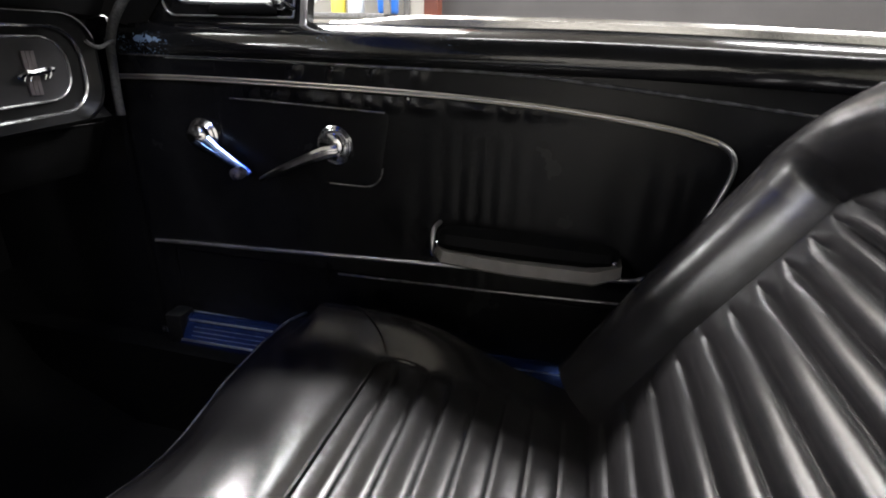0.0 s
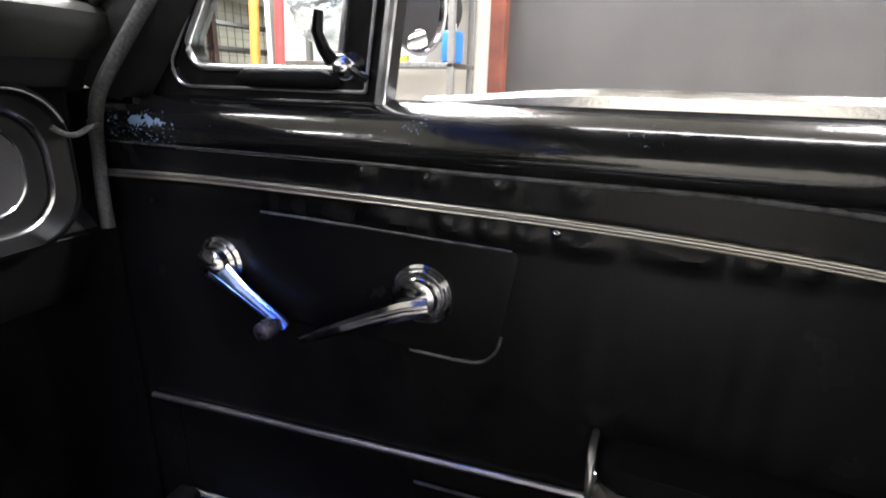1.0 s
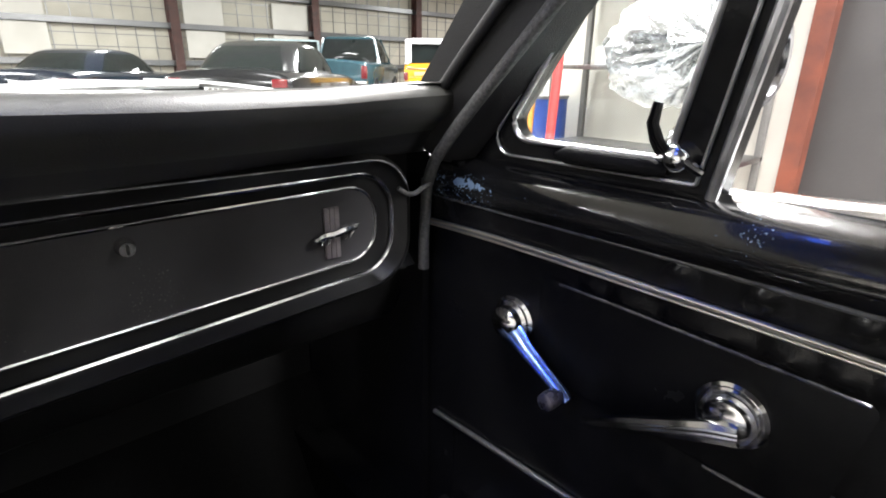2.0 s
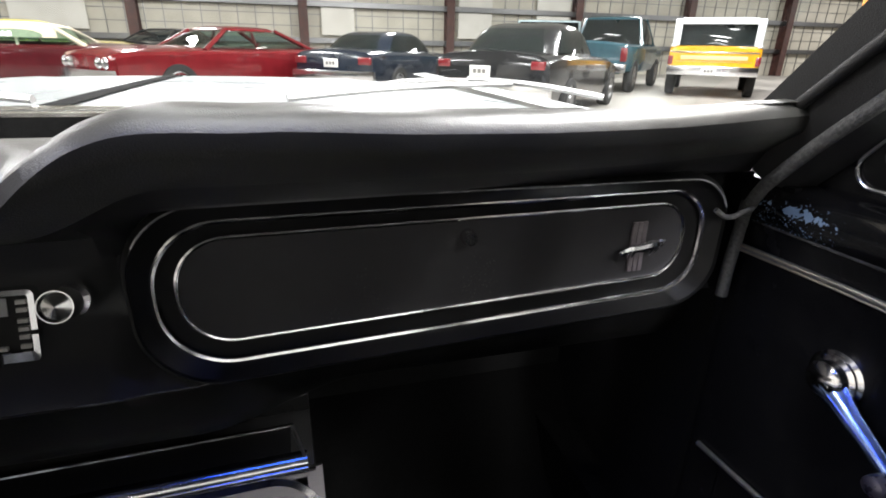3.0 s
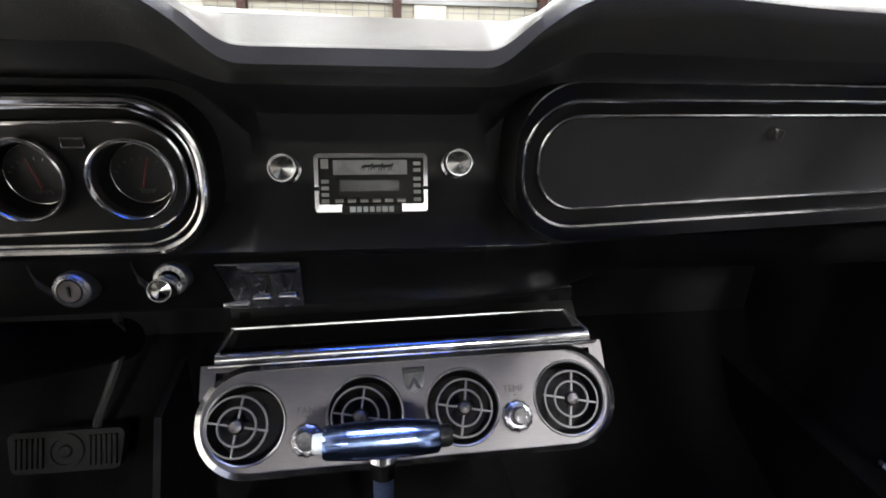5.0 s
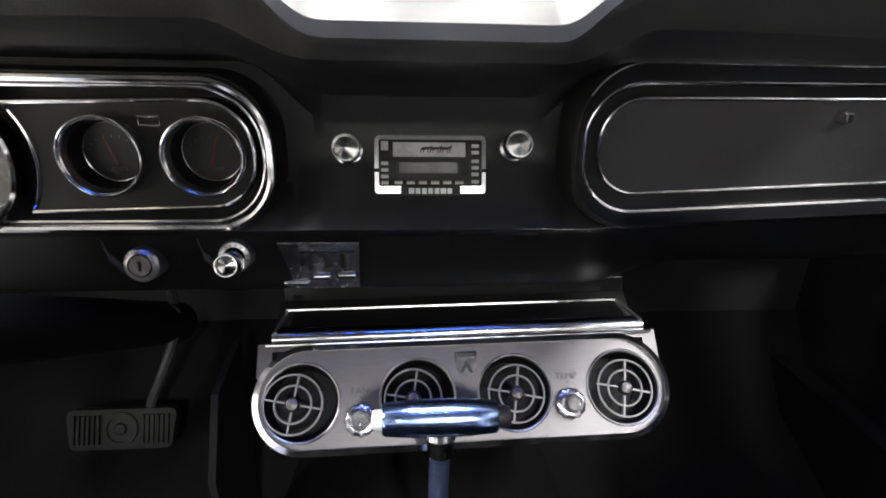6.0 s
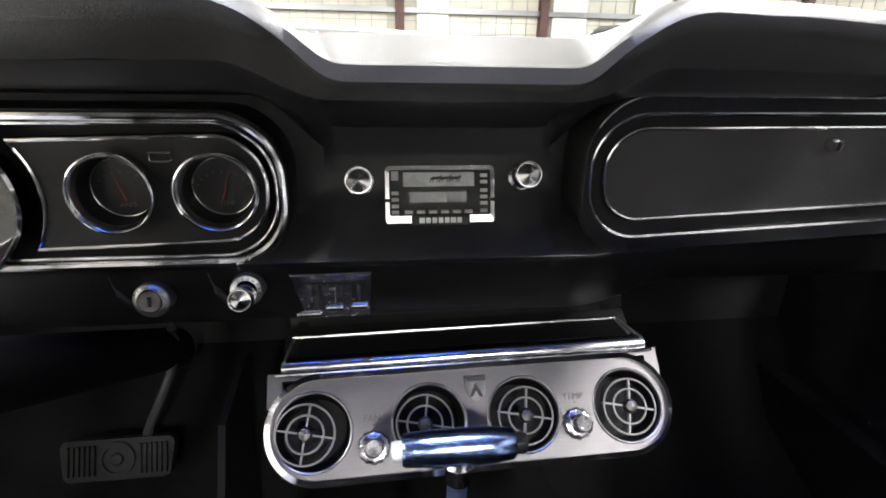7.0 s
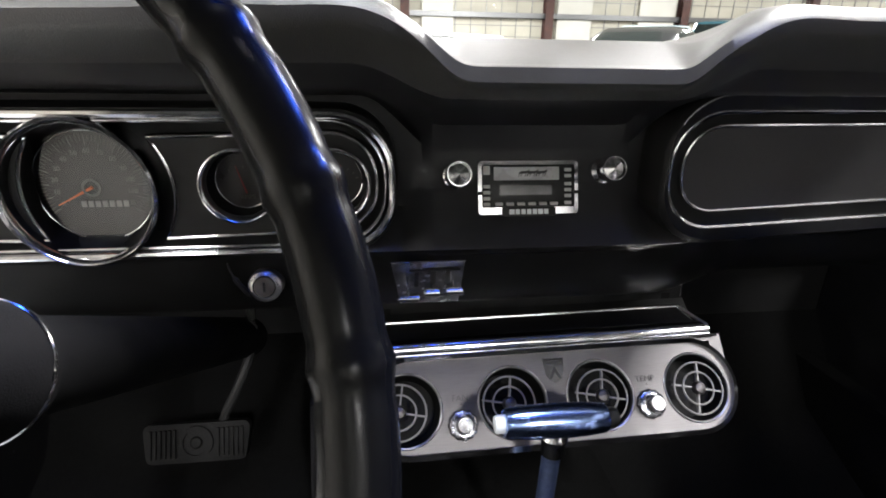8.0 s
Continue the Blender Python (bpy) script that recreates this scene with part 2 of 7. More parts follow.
def worn_paint():
    """Gloss black door-top paint, chipped to pale primer in patches towards the front end."""
    m = mat("worn_black_paint", (0.008, 0.008, 0.009), 0.11, 0, (0.006, 0.006, 0.006), 16, 5, 0.16, 120, 0.24, coat=0.6)
    nt = m.node_tree
    p = nt.nodes["Principled BSDF"]
    old = p.inputs["Base Color"].links[0].from_socket
    co = nt.nodes.new("ShaderNodeTexCoord")
    chips = nt.nodes.new("ShaderNodeTexNoise")
    chips.inputs["Scale"].default_value, chips.inputs["Detail"].default_value = 420, 9
    big = nt.nodes.new("ShaderNodeTexNoise")
    big.inputs["Scale"].default_value, big.inputs["Detail"].default_value = 11, 3
    nt.links.new(co.outputs["Object"], chips.inputs["Vector"])
    nt.links.new(co.outputs["Object"], big.inputs["Vector"])
    mul = nt.nodes.new("ShaderNodeMath")
    mul.operation = "MULTIPLY"
    nt.links.new(chips.outputs["Fac"], mul.inputs[0])
    nt.links.new(big.outputs["Fac"], mul.inputs[1])
    ramp = nt.nodes.new("ShaderNodeValToRGB")
    ramp.color_ramp.elements[0].position, ramp.color_ramp.elements[1].position = 0.335, 0.35
    sep = nt.nodes.new("ShaderNodeSeparateXYZ")
    nt.links.new(co.outputs["Object"], sep.inputs[0])
    run = nt.nodes.new("ShaderNodeMapRange")
    run.inputs["From Min"].default_value, run.inputs["From Max"].default_value = -0.38, -0.03
    nt.links.new(sep.outputs["Y"], run.inputs["Value"])
    run.inputs["To Min"].default_value, run.inputs["To Max"].default_value = 0.72, 1.0
    mul2 = nt.nodes.new("ShaderNodeMath")
    mul2.operation = "MULTIPLY"
    nt.links.new(mul.outputs[0], mul2.inputs[0])
    nt.links.new(run.outputs[0], mul2.inputs[1])
    nt.links.new(mul2.outputs[0], ramp.inputs[0])
    mix = nt.nodes.new("ShaderNodeMix")
    mix.data_type = "RGBA"
    mix.inputs["B"].default_value = (0.15, 0.22, 0.32, 1)
    # one larger bare patch by the front end
    off = nt.nodes.new("ShaderNodeVectorMath")
    off.operation = "SUBTRACT"
    off.inputs[1].default_value = (0.690, -0.062, 0.8735)
    nt.links.new(co.outputs["Object"], off.inputs[0])
    scl = nt.nodes.new("ShaderNodeVectorMath")
    scl.operation = "MULTIPLY"
    scl.inputs[1].default_value = (18, 22, 150)
    nt.links.new(off.outputs[0], scl.inputs[0])
    ln = nt.nodes.new("ShaderNodeVectorMath")
    ln.operation = "LENGTH"
    nt.links.new(scl.outputs[0], ln.inputs[0])
    edge = nt.nodes.new("ShaderNodeTexNoise")
    edge.inputs["Scale"].default_value, edge.inputs["Detail"].default_value = 130, 7
    nt.links.new(co.outputs["Object"], edge.inputs["Vector"])
    bias = nt.nodes.new("ShaderNodeMath")
    bias.operation = "MULTIPLY_ADD"
    bias.inputs[1].default_value = -3.2
    bias.inputs[2].default_value = 2.35
    nt.links.new(edge.outputs["Fac"], bias.inputs[0])
    less = nt.nodes.new("ShaderNodeMath")
    less.operation = "LESS_THAN"
    rag = nt.nodes.new("ShaderNodeMath")
    rag.operation = "ADD"
    nt.links.new(ln.outputs["Value"], rag.inputs[0])
    nt.links.new(bias.outputs[0], rag.inputs[1])
    nt.links.new(rag.outputs[0], less.inputs[0])
    less.inputs[1].default_value = 1.25
    both = nt.nodes.new("ShaderNodeMath")
    both.operation = "MAXIMUM"
    nt.links.new(less.outputs[0], both.inputs[0])
    nt.links.new(ramp.outputs[0], both.inputs[1])
    nt.links.new(both.outputs[0], mix.inputs["Factor"])
    nt.links.new(old, mix.inputs["A"])
    nt.links.new(mix.outputs["Result"], p.inputs["Base Color"])
    return m


WORN = worn_paint()


def car_paint(name, colour):
    return mat(name, colour, 0.16, 0, tuple(c * 0.8 for c in colour), 5, 4, 0, 0, 0.24, spec=0.3, coat=0.55)


# ---------------------------------------------------------------- mesh helpers
def mesh_ob(name, bm, material, smooth=True):
    bmesh.ops.recalc_face_normals(bm, faces=bm.faces)
    me = bpy.data.meshes.new(name)
    bm.to_mesh(me)
    bm.free()
    if smooth:
        me.shade_smooth()
        me.set_sharp_from_angle(angle=radians(38))
    me.materials.append(material)
    return new(name, me)


def thing(name, label, category, at=(0, 0, 0), turn=(0, 0, 0), group="", kind=""):
    ob = new(name)
    ob.empty_display_size = 0.05
    ob.matrix_world = pose(*at, *turn)
    return tagged(ob, label, category, group, kind)


def part(name, bm, material, parent, label="", smooth=True):
    """One mesh in world places, hung under a thing or a part."""
    ob = mesh_ob(name, bm, material, smooth)
    ob.parent = parent
    base = parent
    while base.parent:
        base = base.parent
    if parent is base:
        ob.matrix_basis = Matrix.Translation(-base.location)
    return tagged(ob, label) if label else ob


def solo(name, bm, material, label, category, kind="", group="", smooth=True):
    return tagged(mesh_ob(name, bm, material, smooth), label, category, group, kind)


def box(bm, x0, x1, y0, y1, z0, z1, bevel=0.0, seg=2):
    made = bmesh.ops.create_cube(bm, size=1)["verts"]
    for v in made:
        v.co = Vector((x0 + (v.co.x + .5) * (x1 - x0), y0 + (v.co.y + .5) * (y1 - y0), z0 + (v.co.z + .5) * (z1 - z0)))
    if bevel:
        es = {e for v in made for e in v.link_edges}
        bmesh.ops.bevel(bm, geom=list(es), offset=bevel, segments=seg, affect="EDGES", profile=0.5)
    return bm


def loft(bm, rings, closed=False, cap=False, loop=False):
    """Skin through rings of points; closed: each ring closes; loop: last ring joins the first."""
    vs = [[bm.verts.new(p) for p in r] for r in rings]
    n = len(vs[0])
    pairs = list(zip(vs, vs[1:])) + ([(vs[-1], vs[0])] if loop else [])
    for a, b in pairs:
        for i in range(n if closed else n - 1):
            j = (i + 1) % n
            bm.faces.new((a[i], a[j], b[j], b[i]))
    if cap:
        bm.faces.new(vs[0])
        bm.faces.new(vs[-1])
    return bm


def basis(axis):
    a = Vector(axis).normalized()
    side = a.orthogonal().normalized()
    return a, side, a.cross(side)


def revolve(bm, centre, axis, profile, seg=32):
    """Turned body: profile rows (radius, height along the axis)."""
    a, u, v = basis(axis)
    c = Vector(centre)
    rings = []
    for r, h in profile:
        r = max(r, 1e-5)
        rings.append([c + a * h + (u * math.cos(2 * math.pi * k / seg) + v * math.sin(2 * math.pi * k / seg)) * r for k in range(seg)])
    loft(bm, rings, closed=True)
    return bm


def tube(bm, pts, r, seg=8, closed=False, flat=1.0, up=(0, 0, 1)):
    """Bar of round (or flattened) section swept along points; r may be a list."""
    pts = [Vector(p) for p in pts]
    n = len(pts)
    rs = r if isinstance(r, (list, tuple)) else [r] * n
    rings = []
    upv = Vector(up)
    for i, p in enumerate(pts):
        a = pts[(i - 1) % n] if (closed or i) else p
        b = pts[(i + 1) % n] if (closed or i < n - 1) else p
        t = (b - a).normalized()
        s = t.cross(upv)
        if s.length < 1e-4:
            s = t.orthogonal()
        s.normalize()
        w = s.cross(t).normalized()
        rings.append([p + (s * math.cos(2 * math.pi * k / seg) * flat + w * math.sin(2 * math.pi * k / seg)) * rs[i] for k in range(seg)])
    loft(bm, rings, closed=True, cap=not closed, loop=closed)
    return bm


def rounded(corners, radii, n=8):
    """Closed 2D outline with its corners rounded."""
    out = []
    m = len(corners)
    for i, c in enumerate(corners):
        p, q, s = Vector(corners[i - 1]), Vector(c), Vector(corners[(i + 1) % m])
        d1, d2 = (p - q).normalized(), (s - q).normalized()
        half = d1.angle(d2) / 2
        r = radii[i] if isinstance(radii, (list, tuple)) else radii
        t = r / math.tan(half)
        a, b = q + d1 * t, q + d2 * t
        c0 = q + (d1 + d2).normalized() * (r / math.sin(half))
        a0 = math.atan2(a.y - c0.y, a.x - c0.x)
        sweep = math.atan2(b.y - c0.y, b.x - c0.x) - a0
        sweep = (sweep + math.pi) % (2 * math.pi) - math.pi
        for k in range(n + 1):
            w = a0 + sweep * k / n
            out.append((c0.x + r * math.cos(w), c0.y + r * math.sin(w)))
    return out


def dense(pts, step, closed=True):
    """The same outline with points added along its straight runs."""
    out = []
    m = len(pts)
    for i in range(m if closed else m - 1):
        a, b = Vector(pts[i]), Vector(pts[(i + 1) % m])
        k = max(1, int((b - a).length / step))
        out += [tuple(a + (b - a) * j / k) for j in range(k)]
    if not closed:
        out.append(tuple(pts[-1]))
    return out


def smooth_path(pts, n=6):
    """Catmull-Rom through points."""
    P = [Vector(p) for p in pts]
    out = []
    for i in range(len(P) - 1):
        a, b, c, d = P[max(i - 1, 0)], P[i], P[i + 1], P[min(i + 2, len(P) - 1)]
        for k in range(n):
            t = k / n
            out.append(0.5 * ((2 * b) + (c - a) * t + (2 * a - 5 * b + 4 * c - d) * t * t + (3 * b - a - 3 * c + d) * t ** 3))
    out.append(P[-1])
    return out


def plate(bm, loop, to3, d0, d1):
    """Flat slab: a 2D outline raised from depth d0 to d1 by the map to3(u, v, d)."""
    a = [bm.verts.new(to3(u, v, d0)) for u, v in loop]
    b = [bm.verts.new(to3(u, v, d1)) for u, v in loop]
    n = len(loop)
    for i in range(n):
        j = (i + 1) % n
        bm.faces.new((a[i], a[j], b[j], b[i]))
    bm.faces.new(a)
    bm.faces.new(b)
    return bm


def pierced(bm, loop, holes, to3, d, back):
    """Sheet with round holes (u, v, radius), its rim turned back to depth `back`."""
    edges = []
    for lp in [loop] + [[(u + r * math.cos(2 * math.pi * k / 40), v + r * math.sin(2 * math.pi * k / 40)) for k in range(40)] for u, v, r in holes]:
        vs = [bm.verts.new(to3(u, v, d)) for u, v in lp]
        edges += [bm.edges.new((vs[k], vs[(k + 1) % len(vs)])) for k in range(len(vs))]
    bmesh.ops.triangle_fill(bm, use_beauty=True, use_dissolve=False, edges=edges)
    loft(bm, [[to3(u, v, q) for u, v in loop] for q in (d, back)], closed=True)
    return bm


def lettering(name, body, size, m, material, parent, label=""):
    cu = bpy.data.curves.new(name, "FONT")
    cu.body, cu.size, cu.extrude = body, size, 0.0003
    cu.align_x, cu.align_y = "CENTER", "CENTER"
    cu.materials.append(material)
    ob = new(name, cu)
    ob.parent = parent
    base = parent
    while base.parent:
        base = base.parent
    ob.matrix_basis = (Matrix.Translation(-base.location) @ m) if parent is base else m
    return tagged(ob, label) if label else ob


def xz(u, v, d):
    """Outline in the dash's face: u across, v up, d towards the seats."""
    return Vector((u, -d, v))


def lerp(x, table):
    if x <= table[0][0]:
        return table[0][1]
    for (a, p), (b, q) in zip(table, table[1:]):
        if x <= b:
            t = (x - a) / (b - a)
            return p + (q - p) * t
    return table[-1][1]


def ease(x, a, b):
    t = min(1, max(0, (x - a) / (b - a)))
    return t * t * (3 - 2 * t)


# ---------------------------------------------------------------- the garage
X0, X1, Y0, Y1, ZC = -22.0, 36.0, -8.5, 21.0, 4.8


def structure(name, material, label, category, *boxes, smooth=False):
    bm = bmesh.new()
    for b in boxes:
        box(bm, *b)
    return solo(name, bm, material, label, category, "structure", smooth=smooth)


structure("floor", CONC, "polished grey concrete garage floor with stains", "floor", (X0, X1, Y0, Y1, -0.2, 0))
structure("ceiling", CEIL, "pale sheet metal garage ceiling", "ceiling", (X0, X1, Y0, Y1, ZC, ZC + 0.2))
wall_north = structure("wall_north", WALLB, "cream insulated sheet wall of the garage", "wall", (X0, X1, Y1, Y1 + 0.2, 0, ZC))
# unseen closing wall, its grey chosen for fill light and chrome reflections
structure("wall_south", WALLS, "unseen grey closing wall behind the car, toned for fill light", "wall", (X0, X1, Y0 - 0.2, Y0, 0, ZC))
structure("wall_west", WALLB, "cream insulated garage side wall", "wall", (X0 - 0.2, X0, Y0, Y1, 0, ZC))
structure("wall_east", WALLB, "cream insulated garage side wall", "wall", (X1, X1 + 0.2, Y0, Y1, 0, ZC))
structure("wall_partition", WALLW, "white painted partition wall beside the car", "wall", (4.0, 4.2, 0.52, 2.38, 0, ZC))
# white bounce wall out of view, added to light the door side
structure("wall_bounce", WALLW, "unseen white wall added on the driver side to bounce light", "wall", (-7.7, -7.5, Y0, 1.0, 0, ZC))
structure("door_1", WALLG, "closed dark grey steel roller door", "door", (4.06, 4.16, Y0, 0.42, 0, ZC))
structure("trim", RUST, "red oxide painted steel door jamb", "door jamb", (3.94, 4.2, 0.42, 0.52, 0, ZC))

# steel frame of the far wall: columns, girts and sheet ribs
bm = bmesh.new()
for cx in (-15.7, -10.15, -4.6, 0.95, 6.5, 12.05, 17.6, 23.15, 28.7):
    box(bm, cx - 0.02, cx + 0.02, Y1 - 0.42, Y1 - 0.02, 0, ZC)
    box(bm, cx - 0.16, cx + 0.16, Y1 - 0.44, Y1 - 0.42, 0, ZC)
    box(bm, cx - 0.16, cx + 0.16, Y1 - 0.04, Y1 - 0.02, 0, ZC)
frame_far = solo("trim_columns", bm, BROWN, "brown primed steel columns along the cream wall", "steel column", "structure", smooth=False)
bm = bmesh.new()
for gz in (1.0, 2.25, 3.5):
    box(bm, X0, X1, Y1 - 0.22, Y1 - 0.20, gz, gz + 0.2)
    box(bm, X0, X1, Y1 - 0.22, Y1 - 0.02, gz, gz + 0.02)
solo("trim_girts", bm, STEEL, "grey steel girts running along the wall", "girt", "structure", smooth=False)
bm = bmesh.new()
for k in range(int((X1 - X0) / 0.6)):
    xx = X0 + 0.3 + k * 0.6
    box(bm, xx - 0.012, xx + 0.012, Y1 - 0.03, Y1, 0, ZC)
for gz in (0.6, 1.6, 2.0, 2.9, 3.3, 4.2):
    box(bm, X0, X1, Y1 - 0.02, Y1, gz - 0.012, gz + 0.012)
solo("trim_seams", bm, STEEL, "thin grey wires holding the wall insulation", "wall wire", "structure", smooth=False)
bm = bmesh.new()
for px, pw in ((-7.1, 2.2), (2.2, 1.2), (7.6, 1.4), (11.0, 1.5), (-12.6, 2.4)):
    box(bm, px - pw / 2, px + pw / 2, Y1 - 0.16, Y1 - 0.10, 1.3, 3.4, 0.01)
solo("trim_panels", bm, WALLW, "white translucent wall panels", "wall panel", "structure", smooth=False)

# hanging bay lamps
bm = bmesh.new()
box(bm, -0.24, 0.24, -1.15, 1.15, 0.03, 0.1, 0.015)
first = thing("ceiling_light", "white enamelled bay lamp hanging under the ceiling", "ceiling light", (LAMPS[0][0], LAMPS[0][1], 4.64), group="bay lamps")
ob = mesh_ob("housing", bm, WHITEPL)
ob.parent = first
for sy in (-0.9, 0.9):
    bm = bmesh.new()
    tube(bm, [(0, sy, 0.09), (0, sy, 0.16)], 0.008)
    ob = mesh_ob("hanger", bm, STEEL)
    ob.parent = first
# housing for the added, unseen panel lamp
panel = thing("added_light_panel", "unseen wide light panel added over the car for chrome reflections", "ceiling light", (0.03, -1.2, 4.68))
bm = bmesh.new()
box(bm, -0.70, 0.70, -1.65, 1.65, 0.0, 0.12, 0.02)
ob = mesh_ob("housing", bm, WHITEPL)
ob.parent = panel
for lx, ly in LAMPS[1:]:
    copy_thing(first, pose(lx, ly, 4.64))
# ---------------------------------------------------------------- shelf and goods by the partition wall
shelf = thing("wall_shelf", "black steel shelf rack loaded with shop supplies", "shelf", (3.7, 1.1, 0))
for z in (0.5, 1.03, 1.62):
    bm = bmesh.new()
    box(bm, 3.5, 3.95, 0.62, 1.95, z - 0.03, z, 0.004)
    part("shelf_board", bm, STEEL, shelf)
for sx, sy in ((3.52, 0.64), (3.92, 0.64), (3.52, 1.93), (3.92, 1.93)):
    bm = bmesh.new()
    box(bm, sx - 0.02, sx + 0.02, sy - 0.02, sy + 0.02, 0, 2.1, 0.003)
    part("post", bm, GREYPL, shelf)


def bottle(name, x, y, z, h, r, material, cap, label):
    t = thing(name, label, "bottle", (x, y, z))
    b = bmesh.new()
    revolve(b, (x, y, z), (0, 0, 1), [(0, 0), (r, 0), (r, h * 0.62), (r * 0.8, h * 0.74), (r * 0.3, h * 0.86), (r * 0.3, h * 0.9), (0, h * 0.9)], 16)
    part("body", b, material, t)
    b = bmesh.new()
    revolve(b, (x, y, z), (0, 0, 1), [(0, h * 0.88), (r * 0.36, h * 0.88), (r * 0.36, h), (0, h)], 12)
    part("cap", b, cap, t)
    return t


YEL = mat("yellow_bottle", (0.75, 0.62, 0.08), 0.4, 0, None, 20)
BLUEJ = mat("blue_jug", (0.02, 0.16, 0.62), 0.35, 0, None, 20)
REDC = mat("red_can", (0.55, 0.06, 0.06), 0.35, 0, None, 20)
ORG = mat("amber_pole", (0.62, 0.27, 0.05), 0.5, 0, None, 20)
bottle("bottle", 3.6, 1.02, 1.03, 0.19, 0.05, YEL, WHITEPL, "yellow plastic bottle on the shelf")
bottle("bottle", 3.62, 0.90, 1.03, 0.17, 0.055, WHITEPL, WHITEPL, "white plastic bottle on the shelf")
bottle("bottle", 3.6, 1.30, 1.03, 0.15, 0.05, WHITEPL, BLUEJ, "white bottle with a blue cap on the shelf")
bottle("bottle", 3.65, 1.62, 1.03, 0.16, 0.06, WHITEPL, REDC, "white bottle with a red cap on the shelf")
jug = thing("jug", "blue plastic jug standing by the door jamb", "jug", (3.62, 0.66, 1.03))
bm = bmesh.new()
box(bm, 3.54, 3.70, 0.62, 0.72, 1.03, 1.22, 0.02, 3)
part("body", bm, BLUEJ, jug)
bm = bmesh.new()
revolve(bm, (3.62, 0.67, 1.22), (0, 0, 1), [(0.025, -0.002), (0.025, 0.04), (0, 0.04)], 14)
part("cap", bm, WHITEPL, jug)


def loose_tyre(x, y, z, r, w, axis, label, group=""):
    t = thing("tyre", label, "tyre", (x, y, z), group=group)
    b = bmesh.new()
    ax = Vector(axis)
    prof = [(r * 0.62, -w * .42), (r * 0.8, -w * .5), (r * 0.95, -w * .44), (r, -w * .3)]
    for k in range(7):
        h = -w * .3 + w * .6 * k / 6
        prof += [(r, h), (r - 0.008, h + 0.004), (r - 0.008, h + 0.008), (r, h + 0.011)]
    prof += [(r, w * .35), (r * 0.95, w * .44), (r * 0.8, w * .5), (r * 0.62, w * .42), (r * 0.62, -w * .42)]
    revolve(b, (x, y, z), ax, prof, 40)
    part("tread", b, TYRE, t)
    return t


for k, tz in enumerate((1.97, 2.0)):
    loose_tyre(3.72, 0.95 + 0.68 * k, tz, 0.34, 0.22, (1, 0, 0.0), "black rubber tyre standing on the shelf rack", "tyres on the rack")
loose_tyre(3.72, 0.86, 1.36, 0.2, 0.2, (1, 0.25, 0), "small black tyre standing in the shelf rack")
# poles and cans further along the wall
for px, pm, pl in ((1.99, ORG, "amber wooden pole leaning on the shelf rack"), (1.79, REDC, "red painted pole leaning on the shelf rack")):
    bm = bmesh.new()
    tube(bm, [(3.30, px, 0), (3.46, px, 2.3)], 0.032, 10)
    solo("pole", bm, pm, pl, "pole")
drum = thing("drum", "blue steel drum beside the wall", "drum", (3.74, 2.18, 0))
bm = bmesh.new()
revolve(bm, (3.74, 2.18, 0), (0, 0, 1), [(0, 0), (0.19, 0), (0.19, 0.15), (0.197, 0.165), (0.19, 0.18), (0.19, 0.80), (0, 0.80)], 24)
part("body", bm, LIFTBLUE, drum)
bm = bmesh.new()
revolve(bm, (3.74, 2.18, 0.80), (0, 0, 1), [(0.2, -0.015), (0.2, 0.008), (0, 0.008)], 24)
part("lid", bm, STEEL, drum)

# ---------------------------------------------------------------- dashboard
def crest(x):
    """Height of the pad's front edge: two brows with a low middle."""
    a = abs(x)
    return lerp(a, [(0, 0.9165), (0.088, 0.9165), (0.097, 0.9195), (0.108, 0.931), (0.122, 0.943), (0.135, 0.952), (0.15, 0.9600),
                    (0.17, 0.9650), (0.20, 0.9675), (0.25, 0.9695), (0.32, 0.9655), (0.42, 0.963), (0.53, 0.963), (0.62, 0.966), (0.69, 0.967)])


def soft_crest(x):
    return sum(crest(abs(x) + 0.0035 * k) for k in range(-3, 4)) / 7


def front(x):
    a = abs(x)
    return lerp(a, [(0, -0.117), (0.09, -0.116), (0.16, -0.111), (0.3, -0.106), (0.45, -0.095), (0.58, -0.080), (0.66, -0.066), (0.70, -0.056)])


def brow(x):
    return ease(abs(x), 0.088, 0.172)


dash = thing("dashboard", "black padded dashboard with twin brows and chrome trim", "dashboard", (0, 0.05, 0.72))


